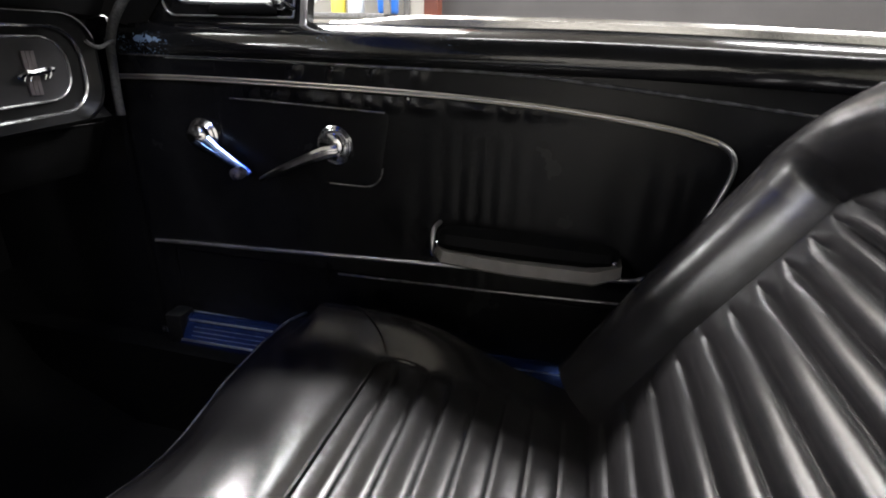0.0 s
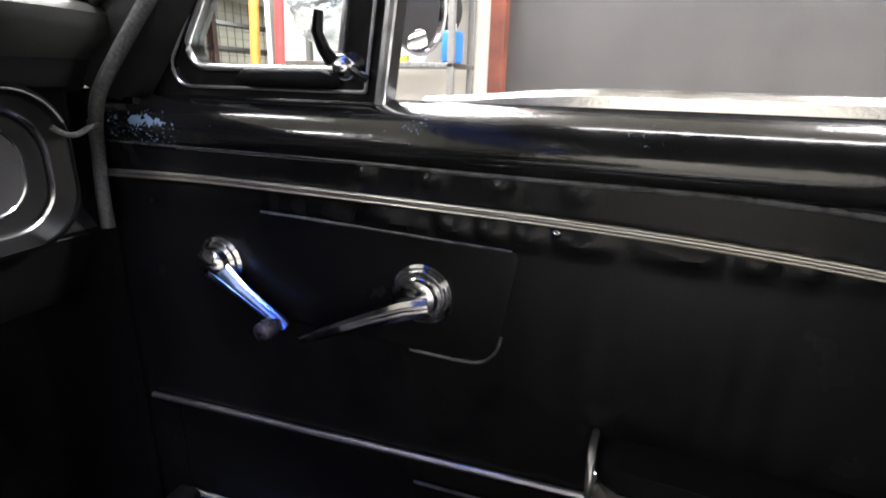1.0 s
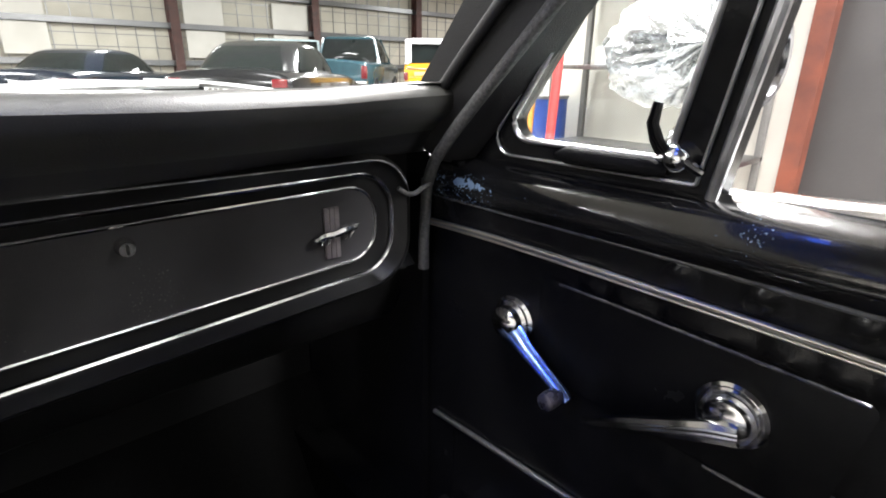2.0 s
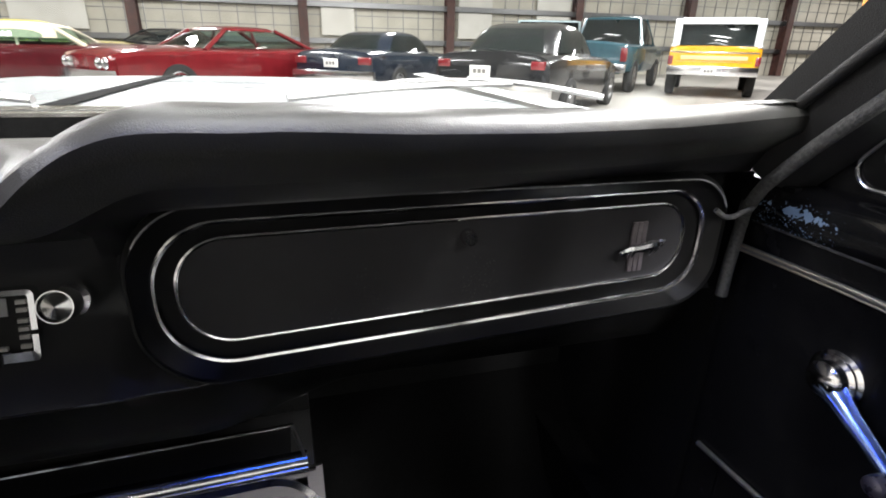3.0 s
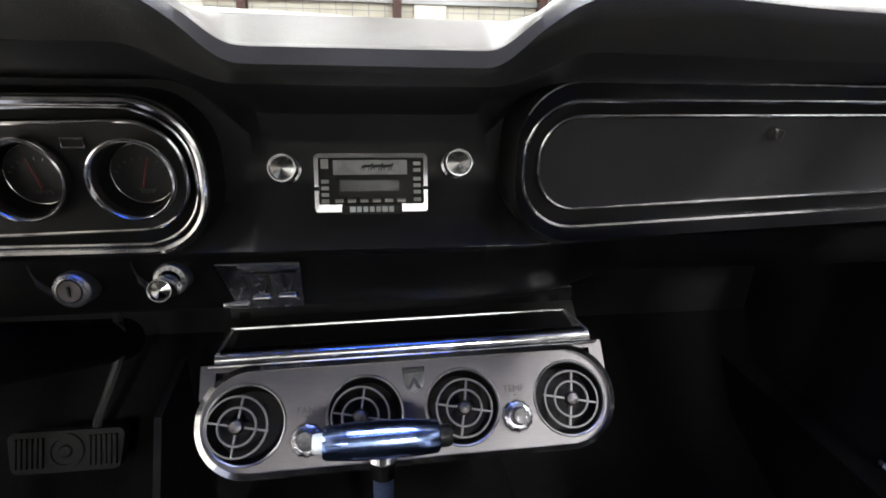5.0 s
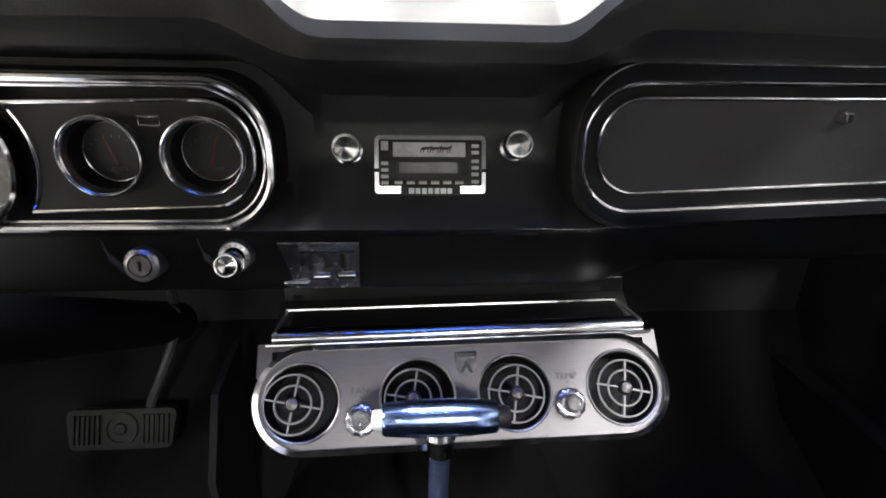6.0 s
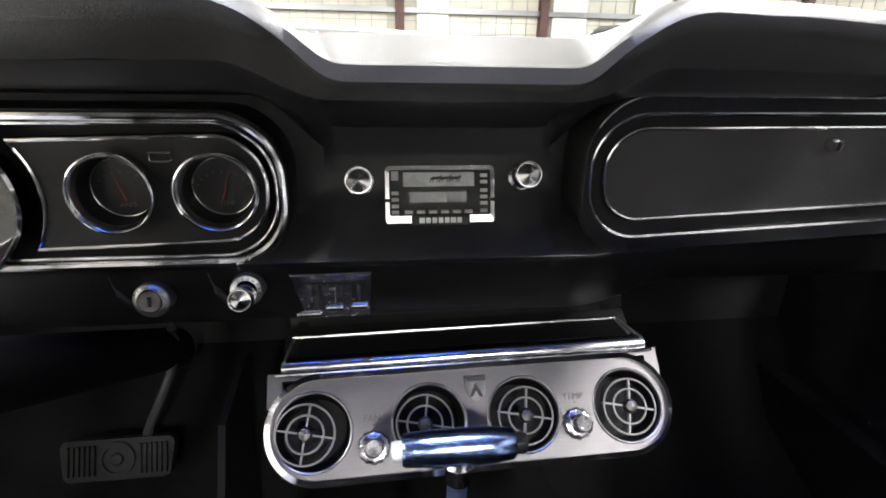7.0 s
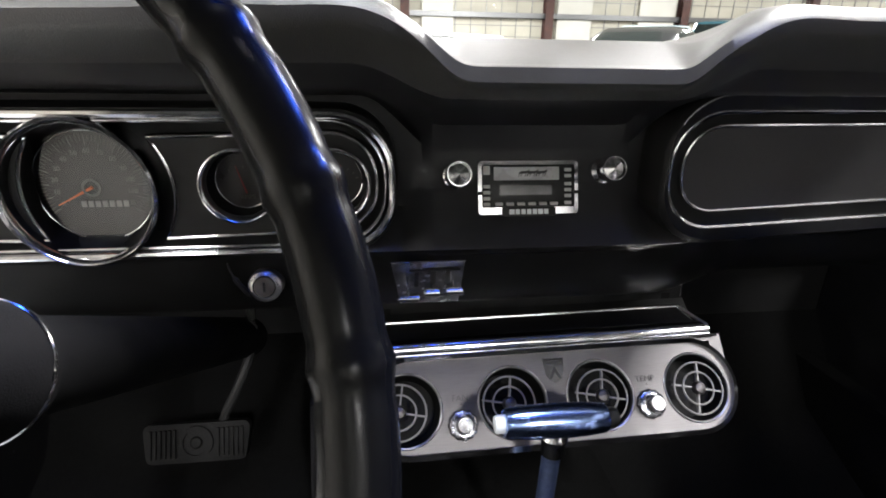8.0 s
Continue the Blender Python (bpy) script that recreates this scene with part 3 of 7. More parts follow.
def pad_section(x):
    z, y, w = soft_crest(x) - 0.005 * ease(abs(x), 0.16, 0.24), front(x), brow(x)
    low = 0.9105 + (0.903 - 0.9105) * w
    lip = 0.008 + 0.008 * w
    back = 0.926 + 0.005 * w
    low_lip = ((0.021, 0.0112), (0.0155, 0.0106), (0.0115, 0.0090), (0.0085, -0.0020), (0.0105, -0.0050))
    brow_lip = ((0.024, 0.0105), (0.012, 0.009), (0.004, 0.0045), (0.0, -0.001), (0.001, -0.004 - 0.3 * lip))
    mix_ = ease(w, 0.0, 0.75)
    f0, f1, f2, f3, f4 = ((p + (r - p) * mix_, q + (s - q) * mix_) for (p, q), (r, s) in zip(low_lip, brow_lip))
    pts = [(0.122, back - 0.012), (0.125, back - 0.003), (0.118, back + 0.002), (0.06, 0.9365 + 0.0035 * w), (0.0, 0.9445 * (1 - w) + 0.956 * w), (-0.06, 0.9465 * (1 - w) + (z + 0.010) * w),
           (y + f0[0], z + f0[1]), (y + f1[0], z + f1[1]), (y + f2[0], z + f2[1]), (y + f3[0], z + f3[1]), (y + f4[0], z + f4[1]),
           (y + 0.004 + 0.011 * (1 - mix_), min(z - 0.008, z - lip))]
    mid = (z - lip) * 0.5 + low * 0.5
    under_notch = ((y + 0.034, 0.900), (-0.016, 0.8865), (0.0165, 0.867), (0.0235, 0.8445))
    under_brow = ((y + 0.034, mid), (min(y + 0.062, -0.014), low + 0.004), (min(y + 0.072, -0.011), low - 0.001), (-0.008, low - 0.003))
    pts += [(p + (r - p) * w, q + (s - q) * w) for (p, q), (r, s) in zip(under_notch, under_brow)]
    return [Vector((x, a, b)) for a, b in pts]


bm = bmesh.new()
xs = sorted({round(s * v, 4) for v in [0, 0.03, 0.06, 0.075] + [0.082 + 0.003 * k for k in range(36)] + [0.195, 0.205, 0.22, 0.25, 0.28, 0.32, 0.37, 0.42, 0.48, 0.53, 0.58, 0.62, 0.65, 0.67, 0.683] for s in (-1, 1)})


def tip(x, f):
    """Section past the end of the pad, drawn in to round it off."""
    c = Vector((x, -0.004, 0.944))
    return [c + (p - Vector((p.x, c.y, c.z))) * f for p in pad_section(math.copysign(0.683, x))]


secs = [tip(-0.6935, 0.80), tip(-0.690, 0.95)] + [pad_section(x) for x in xs] + [tip(0.690, 0.985), tip(0.697, 0.93), tip(0.701, 0.82)]
loft(bm, [s[:12] + [s[12]] for s in secs], cap=True)
part("pad", bm, PAD, dash, "grained black vinyl dash pad")


# painted metal face below the pad
def face_section(x):
    w = ease(abs(x), 0.10, 0.135)
    mid = [(-0.0, 0.905), (0.0232, 0.838), (0.0212, 0.822), (0.019, 0.805), (0.014, 0.799), (0.003, 0.783), (-0.010, 0.770), (-0.028, 0.757), (-0.032, 0.7525), (-0.028, 0.748)]
    end = [(-0.0, 0.905), (0.020, 0.895), (0.022, 0.845), (0.022, 0.805), (0.022, 0.799), (0.022, 0.783), (0.006, 0.766), (-0.018, 0.753), (-0.022, 0.7485), (-0.018, 0.744)]
    u = brow(x)
    pts = [(a[0] * (1 - k) + b[0] * k, a[1] * (1 - k) + b[1] * k) for a, b, k in zip(mid, end, [u, u, u] + [w] * 7)]
    pts += [(-0.017, 0.741), (-0.0140, 0.73), (-0.0015, 0.70), (0.0085, 0.678), (0.015, 0.672), (0.10, 0.672)]
    k = ease(x, 0.15, 0.30)
    pts = pts[:7] + [(a + 0.045 * k, b + 0.008 * k) for a, b in pts[7:]]
    return [Vector((x, a, b)) for a, b in pts]


bm = bmesh.new()
xs = [-0.683, -0.6, -0.4,  -0.2, -0.15, -0.135, -0.128, -0.12, -0.11, -0.10, -0.08, 0, 0.08, 0.10, 0.11, 0.12, 0.128, 0.135, 0.15, 0.17, 0.19, 0.21, 0.24, 0.26, 0.28, 0.30, 0.4, 0.6, 0.683]
fine = sorted(set(xs) | {round(s * (0.082 + 0.005 * k), 4) for k in range(22) for s in (-1, 1)})
loft(bm, [pad_section(x)[12:] + face_section(x)[1:9] for x in fine])
part("face", bm, DASHP, dash, "satin black painted metal face")
bm = bmesh.new()
loft(bm, [face_section(x)[8:] for x in xs])
part("lower_face", bm, LOWERP, dash, "gloss black lower dash rail, shade put into its tone")
# lip highlight, added as a thin pale tube
bm = bmesh.new()
tube(bm, [face_section(x)[8] + Vector((0, -0.0006, 0)) for x in xs if x > 0.06], 0.0008, 6)
part("lip_highlight", bm, LINEGLINT, dash, "painted highlight along the lower lip")
bm = bmesh.new()
box(bm, -0.683, 0.683, 0.30, 0.33, 0.25, 0.925)
part("firewall", bm, PLASTIC, dash)
bm = bmesh.new()
loft(bm, [[Vector((x, y, z)) for y, z in ((0.10, 0.912), (0.118, 0.921), (0.130, 0.927), (0.150, 0.9375), (0.172, 0.938), (0.180, 0.93), (0.30, 0.905))] for x in (-0.36, -0.2, 0.0, 0.2, 0.36)])
part("defroster_slot", bm, CARPET, dash, "matt black defroster strip")
bm = bmesh.new()
revolve(bm, (-0.008, 0.135, 0.9300), (0, -0.5, 0.9), [(0.006, -0.004), (0.006, 0), (0.004, 0.002), (0, 0.0025)], 14)
part("screw", bm, CHROME, dash)


def ring(loops):
    b = bmesh.new()
    loft(b, [[xz(u, v, d) for u, v in lp] for lp, d in loops], closed=True)
    return b


def oblong(xl, xr, zbl, ztl, ztr, zbr, rl, rr):
    return dense(rounded([(xl, zbl), (xl, ztl), (xr, ztr), (xr, zbr)], [rl, rl, rr, rr], 12), 0.06)


def wire(loop, d, r, flat=1.0):
    b = bmesh.new()
    tube(b, [xz(u, v, d) for u, v in loop], r, 8, True, flat, (0, 1, 0))
    return b


# ---- glove box
glove = thing("glove_box", "closed black grained glove box lid framed in chrome", "glove box", (0.39, 0.0, 0.76))
args = [(0.126, 0.652, 0.747, 0.9065, 0.905, 0.769, 0.060, 0.048), (0.130, 0.647, 0.752, 0.9025, 0.901, 0.774, 0.058, 0.046),
        (0.141, 0.637, 0.7605, 0.8845, 0.8865, 0.7825, 0.054, 0.042), (0.157, 0.617, 0.779, 0.870, 0.8735, 0.799, 0.040, 0.032)]
L = [oblong(*a) for a in args]
part("hood", ring([(L[0], -0.020), (L[0], 0.024), (L[1], 0.030), (L[1], 0.026), (L[2], 0.014), (L[2], 0.008)]), PLASTIC, glove, "black moulded surround")
# highlight on the hood's upper edge, added as a thin pale bead
bm = bmesh.new()
tube(bm, [xz(u, v, 0.0300) for u, v in L[1] if v > 0.87], 0.0010, 8, up=(0, 1, 0))
part("hood_highlight", bm, EDGEHL, glove, "painted highlight along the hood's top edge")
part("outer_trim", wire(L[2], 0.0125, 0.0031), CHROME, glove, "bright chrome bead")
part("recess", ring([(L[2], 0.0095), (L[3], 0.0075)]), PLASTIC, glove)
bm = bmesh.new()
plate(bm, L[3], xz, 0.002, 0.0095)
part("lid", bm, LID, glove, "grained charcoal lid with small scratches, lightened for the brighter side")
part("inner_trim", wire(L[3], 0.0098, 0.0021), CHROME, glove)
bm = bmesh.new()
revolve(bm, (0.392, -0.0095, 0.8555), (0, -1, 0), [(0.0072, 0), (0.0072, 0.003), (0.0058, 0.006), (0.0054, 0.011), (0, 0.011)], 20)
lock = part("lock", bm, OLDCHROME, glove, "grey metal lock barrel")
bm = bmesh.new()
box(bm, 0.3911, 0.3929, -0.0222, -0.0200, 0.8520, 0.8590)
part("key_slot", bm, INK, lock)
# badge: three upright bars with a small chrome running shape across
badge = thing("badge", "small chrome badge with a striped bar on the lid", "badge", (0.566, -0.0095, 0.83))
for bx in (0.5605, 0.566, 0.5715):
    bm = bmesh.new()
    box(bm, bx - 0.0026, bx + 0.0026, -0.0125, -0.0095, 0.806, 0.857, 0.0006, 1)
    part("bar", bm, BADGEBAR, badge)
bm = bmesh.new()
tube(bm, smooth_path([(0.543, -0.016, 0.8275), (0.553, -0.017, 0.832), (0.563, -0.018, 0.8325), (0.574, -0.018, 0.8345), (0.584, -0.016, 0.8345), (0.594, -0.015, 0.837)], 4),
     [0.0012] + [0.0035] * 3 + [0.0045] * 8 + [0.0052] * 4 + [0.0040] * 3 + [0.0012] * 2, 8)
for lx, lz in ((0.551, 0.823), (0.558, 0.8225), (0.577, 0.8235), (0.583, 0.825)):
    tube(bm, [(lx + 0.004, -0.016, 0.831), (lx, -0.016, lz)], [0.002, 0.0009], 6)
part("figure", bm, CHROME, badge, "plain chrome shape")

# ---- instrument cluster
clus = thing("instrument_cluster", "oblong chrome-framed gauge cluster with round dials", "gauge cluster", (-0.39, 0.0, 0.75))
args = [(-0.6435, -0.1370, 0.7475, 0.8890, 0.8890, 0.7475, 0.057, 0.057), (-0.642, -0.1385, 0.749, 0.8865, 0.8865, 0.749, 0.056, 0.056),
        (-0.638, -0.1425, 0.7525, 0.8815, 0.8815, 0.7525, 0.054, 0.054), (-0.632, -0.1485, 0.7585, 0.8755, 0.8755, 0.7585, 0.052, 0.052)]
L = [oblong(*a) for a in args]
part("hood", ring([(L[0], -0.020), (L[0], 0.020), (L[1], 0.0235), (L[1], 0.0235), (L[2], 0.0225), (L[2], -0.008)]), PLASTIC, clus, "black moulded surround")
part("outer_trim", wire(L[2], 0.024, 0.0036), CHROME, clus, "bright chrome bead")
part("second_trim", wire(L[3], 0.0215, 0.0016), CHROME, clus)
bm = bmesh.new()
plate(bm, L[2], xz, -0.014, -0.0065)
part("back_plate", bm, PLASTIC, clus)
SX, SZ, CX = -0.419, 0.8125, -0.405


def dial_frame(mirror):
    arc = [(SX + 0.079 * math.cos(radians(a)), SZ + 0.079 * math.sin(radians(a))) for a in np.linspace(38, -35, 14)]
    right = rounded([(arc[-1][0], 0.771), (-0.157, 0.771), (-0.157, 0.865), (arc[0][0], 0.865)], [0.001, 0.043, 0.043, 0.001], 9)
    lp = dense(right[10:30], 0.05, False) + arc
    return [(2 * CX - u, v) for u, v in lp] if mirror else lp


for mirror in (False, True):
    lp = dial_frame(mirror)
    bm = bmesh.new()
    gs = [(-0.197, 0.8185, 0.0328), (-0.281, 0.8185, 0.0328)]
    pierced(bm, lp, [(2 * CX - u, v, r) if mirror else (u, v, r) for u, v, r in gs], xz, 0.0185, -0.006)
    pan = part("gauge_panel", bm, LIDC, clus, "charcoal grained panel, darkened for the dim driver side")
    part("panel_trim", wire(lp, 0.0188, 0.0019), CHROME, pan)


def gauge(x, z, r, ry, rd, name, needle):
    b = bmesh.new()
    revolve(b, (x, -ry, z), (0, -1, 0), [(r - 0.001, -0.012), (r + 0.0022, -0.006), (r + 0.0024, 0.001), (r + 0.0016, 0.0036), (r + 0.0002, 0.0044), (r - 0.0012, 0.0034), (r - 0.0022, 0.0005), (r - 0.0034, -0.006)], 48)
    g = part(name, b, CHROME, clus, "chrome ringed round gauge")
    b = bmesh.new()
    revolve(b, (x, -ry, z), (0, -1, 0), [(r - 0.002, -0.002), (rd + 0.001, rd_y(ry) - 0.001), (rd, rd_y(ry))], 48)
    part("cup", b, PLASTIC, g)
    b = bmesh.new()
    revolve(b, (x, -ry, z), (0, -1, 0), [(rd + 0.002, rd_y(ry) - 0.0005), (0, rd_y(ry) - 0.0005)], 40)
    part("dial", b, DIAL, g)
    b = bmesh.new()
    tube(b, [(x + rd * math.cos(2 * math.pi * k / 40), -ry - rd_y(ry) - 0.0005, z + rd * math.sin(2 * math.pi * k / 40)) for k in range(40)], 0.0008, 6, True)
    part("dial_rim", b, CHROME, g)
    yy = -ry - rd_y(ry) - 0.0015
    b = bmesh.new()
    for k in range(9):
        a = radians(160 - k * 17.5)
        c, s_ = math.cos(a), math.sin(a)
        tube(b, [(x + c * rd * .80, yy, z - 0.004 + s_ * rd * .62), (x + c * rd * .9, yy, z - 0.004 + s_ * rd * .70)], 0.00045, 4)
    part("scale", b, MARK, g)
    b = bmesh.new()
    a = radians(needle)
    tube(b, [(x - 0.004 * math.cos(a), yy - 0.001, z - 0.008 - 0.004 * math.sin(a)), (x + rd * .7 * math.cos(a), yy - 0.001, z - 0.008 + rd * .9 * math.sin(a))], [0.0009, 0.0004], 5)
    part("needle", b, RED, g, "thin red needle")
    return g, yy


def rd_y(ry):
    return -0.024


for gx, word, ndl in ((-0.197, "TEMP", 70), (-0.281, "AMPS", 110), (-0.520, "OIL", 95), (-0.606, "FUEL", 60)):
    g, yy = gauge(gx, 0.8185, 0.0328, 0.030, 0.0265, "gauge", ndl)
    lettering("dial_word", word, 0.0058, pose(gx + 0.002, yy - 0.0006, 0.8195 - 0.0165, 90, 0, 0), MARK, g)

# speedometer
b = bmesh.new()
RS = 0.0655
revolve(b, (SX, -0.030, SZ), (0, -1, 0), [(RS - 0.001, -0.036), (RS + 0.002, -0.014), (RS + 0.002, 0.001), (RS, 0.0035), (RS - 0.0028, 0.001), (RS - 0.004, -0.005)], 64)
sp = part("speedometer", b, CHROME, clus, "large chrome ringed speedometer")
b = bmesh.new()
revolve(b, (SX, -0.030, SZ), (0, -1, 0), [(RS - 0.003, -0.003), (0.0550, -0.030), (0.0535, -0.0335)], 64)
part("cup", b, PLASTIC, sp)
b = bmesh.new()
revolve(b, (SX, -0.030, SZ), (0, -1, 0), [(0.056, -0.0335), (0, -0.0335)], 64)
part("dial", b, DIAL, sp)
b = bmesh.new()
tube(b, [(SX + 0.0525 * math.cos(2 * math.pi * k / 64), 0.0025, SZ + 0.0525 * math.sin(2 * math.pi * k / 64)) for k in range(64)], 0.0011, 6, True)
part("dial_rim", b, CHROME, sp)
b = bmesh.new()
for k in range(57):
    a = radians(212 - k * 244 / 56)
    long_ = k % 4 == 0
    r0 = 0.039 if long_ else 0.0425
    tube(b, [(SX + math.cos(a) * r0, 0.0018, SZ + math.sin(a) * r0), (SX + math.cos(a) * 0.048, 0.0018, SZ + math.sin(a) * 0.048)], 0.0005 if long_ else 0.0003, 4)
part("scale", b, MARK, sp)
for k in range(13):
    a = radians(208 - k * 236 / 12)
    lettering("speed_number", str(k * 10), 0.0062, pose(SX + math.cos(a) * 0.0335, 0.0015, SZ + math.sin(a) * 0.0335, 90, 0, 0), MARK, sp)
b = bmesh.new()
tube(b, [(SX, -0.002, SZ), (SX - 0.032, -0.002, SZ - 0.0165)], [0.0016, 0.0005], 6)
part("needle", b, NEEDLE, sp, "orange needle at rest")
b = bmesh.new()
revolve(b, (SX, -0.002, SZ), (0, -1, 0), [(0.0062, -0.001), (0.0085, -0.001), (0.0085, 0.0015), (0.0062, 0.0015), (0.0062, -0.001)], 28)
part("needle_hub", b, MARK, sp)
b = bmesh.new()
for k in range(7):
    box(b, SX - 0.014 + k * 0.0062, SX - 0.0095 + k * 0.0062, 0.0008, 0.0020, SZ - 0.0195, SZ - 0.0135)
part("odometer", b, GREYPL, sp, "row of odometer drums")
b = bmesh.new()
revolve(b, (SX, -0.030, SZ), (0, -1, 0), [(0.0535, -0.0250), (0, -0.0245)], 48)
lens = part("lens", b, GLASS, sp)
lens.visible_shadow = False
# warning lamp
b = bmesh.new()
lp = [(-0.2500, 0.8435), (-0.2500, 0.8510), (-0.2325, 0.8510), (-0.2325, 0.8435)]
tube(b, [xz(u, v, 0.0197) for u, v in lp], 0.0011, 6, True)
wl = part("warning_lamp", b, CHROME, clus)
b = bmesh.new()
box(b, -0.2495, -0.233, -0.0195, -0.0187, 0.844, 0.8505)
part("lens", b, PLASTIC, wl)

# ---- radio
def rx(u, v, d):
    """Radio face: leans back at its top."""
    return Vector((u, 0.0195 - (0.83 - v) * 0.30 - d, v))


radio = thing("radio", "chrome-framed car radio with a grey display", "radio", (0, 0.015, 0.778))
o, i_ = rounded([(-0.0535, 0.7775), (-0.0535, 0.8315), (0.0535, 0.8315), (0.0535, 0.7775)], 0.005, 5), rounded([(-0.0495, 0.7855), (-0.0495, 0.8275), (0.0495, 0.8275), (0.0495, 0.7855)], 0.002, 5)
b = bmesh.new()
loft(b, [[rx(u, v, d) for u, v in lp] for lp, d in ((o, -0.012), (o, 0.004), (o, 0.0055), (i_, 0.006), (i_, 0.001))], closed=True)
part("bezel", b, CHROME, radio, "bright chrome bezel")
b = bmesh.new()
plate(b, i_, rx, -0.002, 0.0015)
part("front", b, RADIOF, radio)
b = bmesh.new()
plate(b, [(-0.036, 0.8115), (-0.036, 0.8245), (0.034, 0.8245), (0.034, 0.8115)], rx, 0.001, 0.0022)
disp = part("display", b, LCD, radio, "grey display strip")
b = bmesh.new()
for k in range(3):
    c = -0.004 + 0.0095 * k
    plate(b, [(c - 0.006, 0.8185), (c - 0.003, 0.8205), (c + 0.003, 0.8207), (c + 0.0062, 0.8222), (c + 0.0056, 0.8195), (c + 0.002, 0.8182), (c - 0.004, 0.8176)], rx, 0.0018, 0.0026 + 0.0001 * k)
    for q in (-0.005, -0.0025, 0.002, 0.004):
        plate(b, [(c + q, 0.8188), (c + q + 0.001, 0.8188), (c + q - 0.0006, 0.8152), (c + q - 0.0012, 0.8152)], rx, 0.0018, 0.0025)
part("figure", b, INK, disp)
b = bmesh.new()
plate(b, [(-0.030, 0.7965), (-0.030, 0.8065), (0.026, 0.8065), (0.026, 0.7965)], rx, 0.001, 0.0022)
part("lower_display", b, LCDDARK, radio)
for k in range(6):
    b = bmesh.new()
    c = -0.031 + k * 0.0118
    plate(b, [(c - 0.0038, 0.7868), (c - 0.0038, 0.7892), (c + 0.0038, 0.7892), (c + 0.0038, 0.7868)], rx, 0.001, 0.0045)
    part("preset_button", b, LIGHTPL, radio)
for sx, rows in ((-0.044, (0.8215, 0.8055, 0.7995, 0.7935, 0.7878)), (0.0435, (0.8215, 0.8155, 0.8075, 0.8015, 0.7955, 0.7885))):
    for q, v in enumerate(rows):
        b = bmesh.new()
        h = 0.004 if (sx < 0 and q == 0) else 0.0014
        plate(b, [(sx - 0.0034, v - h), (sx - 0.0034, v + h), (sx + 0.0034, v + h), (sx + 0.0034, v - h)], rx, 0.001, 0.0035)
        part("side_button", b, LIGHTPL, radio)
b = bmesh.new()
plate(b, rounded([(-0.0285, 0.7768), (-0.0285, 0.7858), (0.0285, 0.7858), (0.0285, 0.7768)], 0.001, 2), rx, 0.003, 0.0072)
part("name_bar", b, RADIOF, radio)
for sx in (-0.0515, 0.0515):
    b = bmesh.new()
    plate(b, [(sx - 0.0026, 0.7985), (sx - 0.0026, 0.8015), (sx + 0.0026, 0.8015), (sx + 0.0026, 0.7985)], rx, 0.003, 0.0068)
    part("bezel_gap", b, RADIOF, radio)
b = bmesh.new()
for k in range(7):
    c = -0.0184 + k * 0.0061
    w = 0.0027 if k in (0, 5) else 0.0022
    plate(b, [(c - w, 0.7790), (c - w, 0.7838), (c + w, 0.7838), (c + w, 0.7790)], rx, 0.007, 0.0078)
part("name_blocks", b, WHITEPL, radio)


def knob(name, x, y, z, axis, r, length, parent=None, label=""):
    """Turned chrome knob: base flange, fluted skirt, dished cap. The front face lies at (x, y, z)."""
    ax = Vector(axis).normalized()
    c = Vector((x, y, z)) - ax * length
    b = bmesh.new()
    revolve(b, c, ax, [(r * 1.05, -0.004), (r * 1.05, length * .18), (r * 0.70, length * .24), (r * 0.66, length * .42), (r * 0.98, length * .48), (r, length * .92), (r * .97, length), (r * .90, length)], 32)
    k = part(name, b, CHROME, parent, label)
    b = bmesh.new()
    revolve(b, c, ax, [(r * .90, length), (r * .86, length - 0.0022), (r * .5, length - 0.0012), (r * .06, length + 0.0002), (0, length + 0.0003)], 36)
    part("cap", b, SPUN, k, "spun bright metal cap")
    return k


for nm, kx, kz in (("volume_knob", -0.0775, 0.826), ("tuning_knob", 0.0795, 0.830)):
    k = knob(nm, kx, -0.020, kz, (0, -1, 0.30), 0.0125, 0.034, radio, "chrome radio knob")

# ---- ignition lock, lighter and heater levers on the lower lip
ign = thing("ignition_lock", "chrome ignition switch with engraved ring", "ignition switch", (-0.2695, -0.013, 0.7155))
b = bmesh.new()
revolve(b, (-0.2695, -0.0185, 0.7155), (0, -1, 0.15), [(0.0165, -0.014), (0.0165, 0.004), (0.0153, 0.0065), (0.0113, 0.0085), (0.0109, 0.006)], 40)
part("ring", b, SATIN, ign)
b = bmesh.new()
revolve(b, (-0.2695, -0.0185, 0.7155), (0, -1, 0.15), [(0.0111, 0.004), (0.0109, 0.0075), (0.0097, 0.009), (0, 0.009)], 32)
part("barrel", b, BARREL, ign, "dull reddish lock barrel")
b = bmesh.new()
box(b, -0.2705, -0.2685, -0.0290, -0.025, 0.7122, 0.7212)
part("key_slot", b, INK, ign)
for word, ang in (("ACC", 135), ("OFF", 97), ("ON", 62), ("START", 20)):
    a = radians(ang)
    lettering("mark", word, 0.0038, Matrix.Translation((-0.2695 + 0.0134 * math.cos(a), -0.0272, 0.7165 + 0.0134 * math.sin(a))) @ pose(0, 0, 0, 82, 0, 0) @ pose(0, 0, 0, 0, 0, ang - 90), INK, ign)
lig = thing("cigarette_lighter", "chrome cigar lighter knob in a lettered ring", "lighter", (-0.18, -0.013, 0.727))
b = bmesh.new()
revolve(b, (-0.184, -0.0200, 0.7235), (0, -1, 0.1), [(0.0152, -0.014), (0.0152, 0.004), (0.0140, 0.006), (0.0100, 0.007), (0.0100, 0.001)], 40)
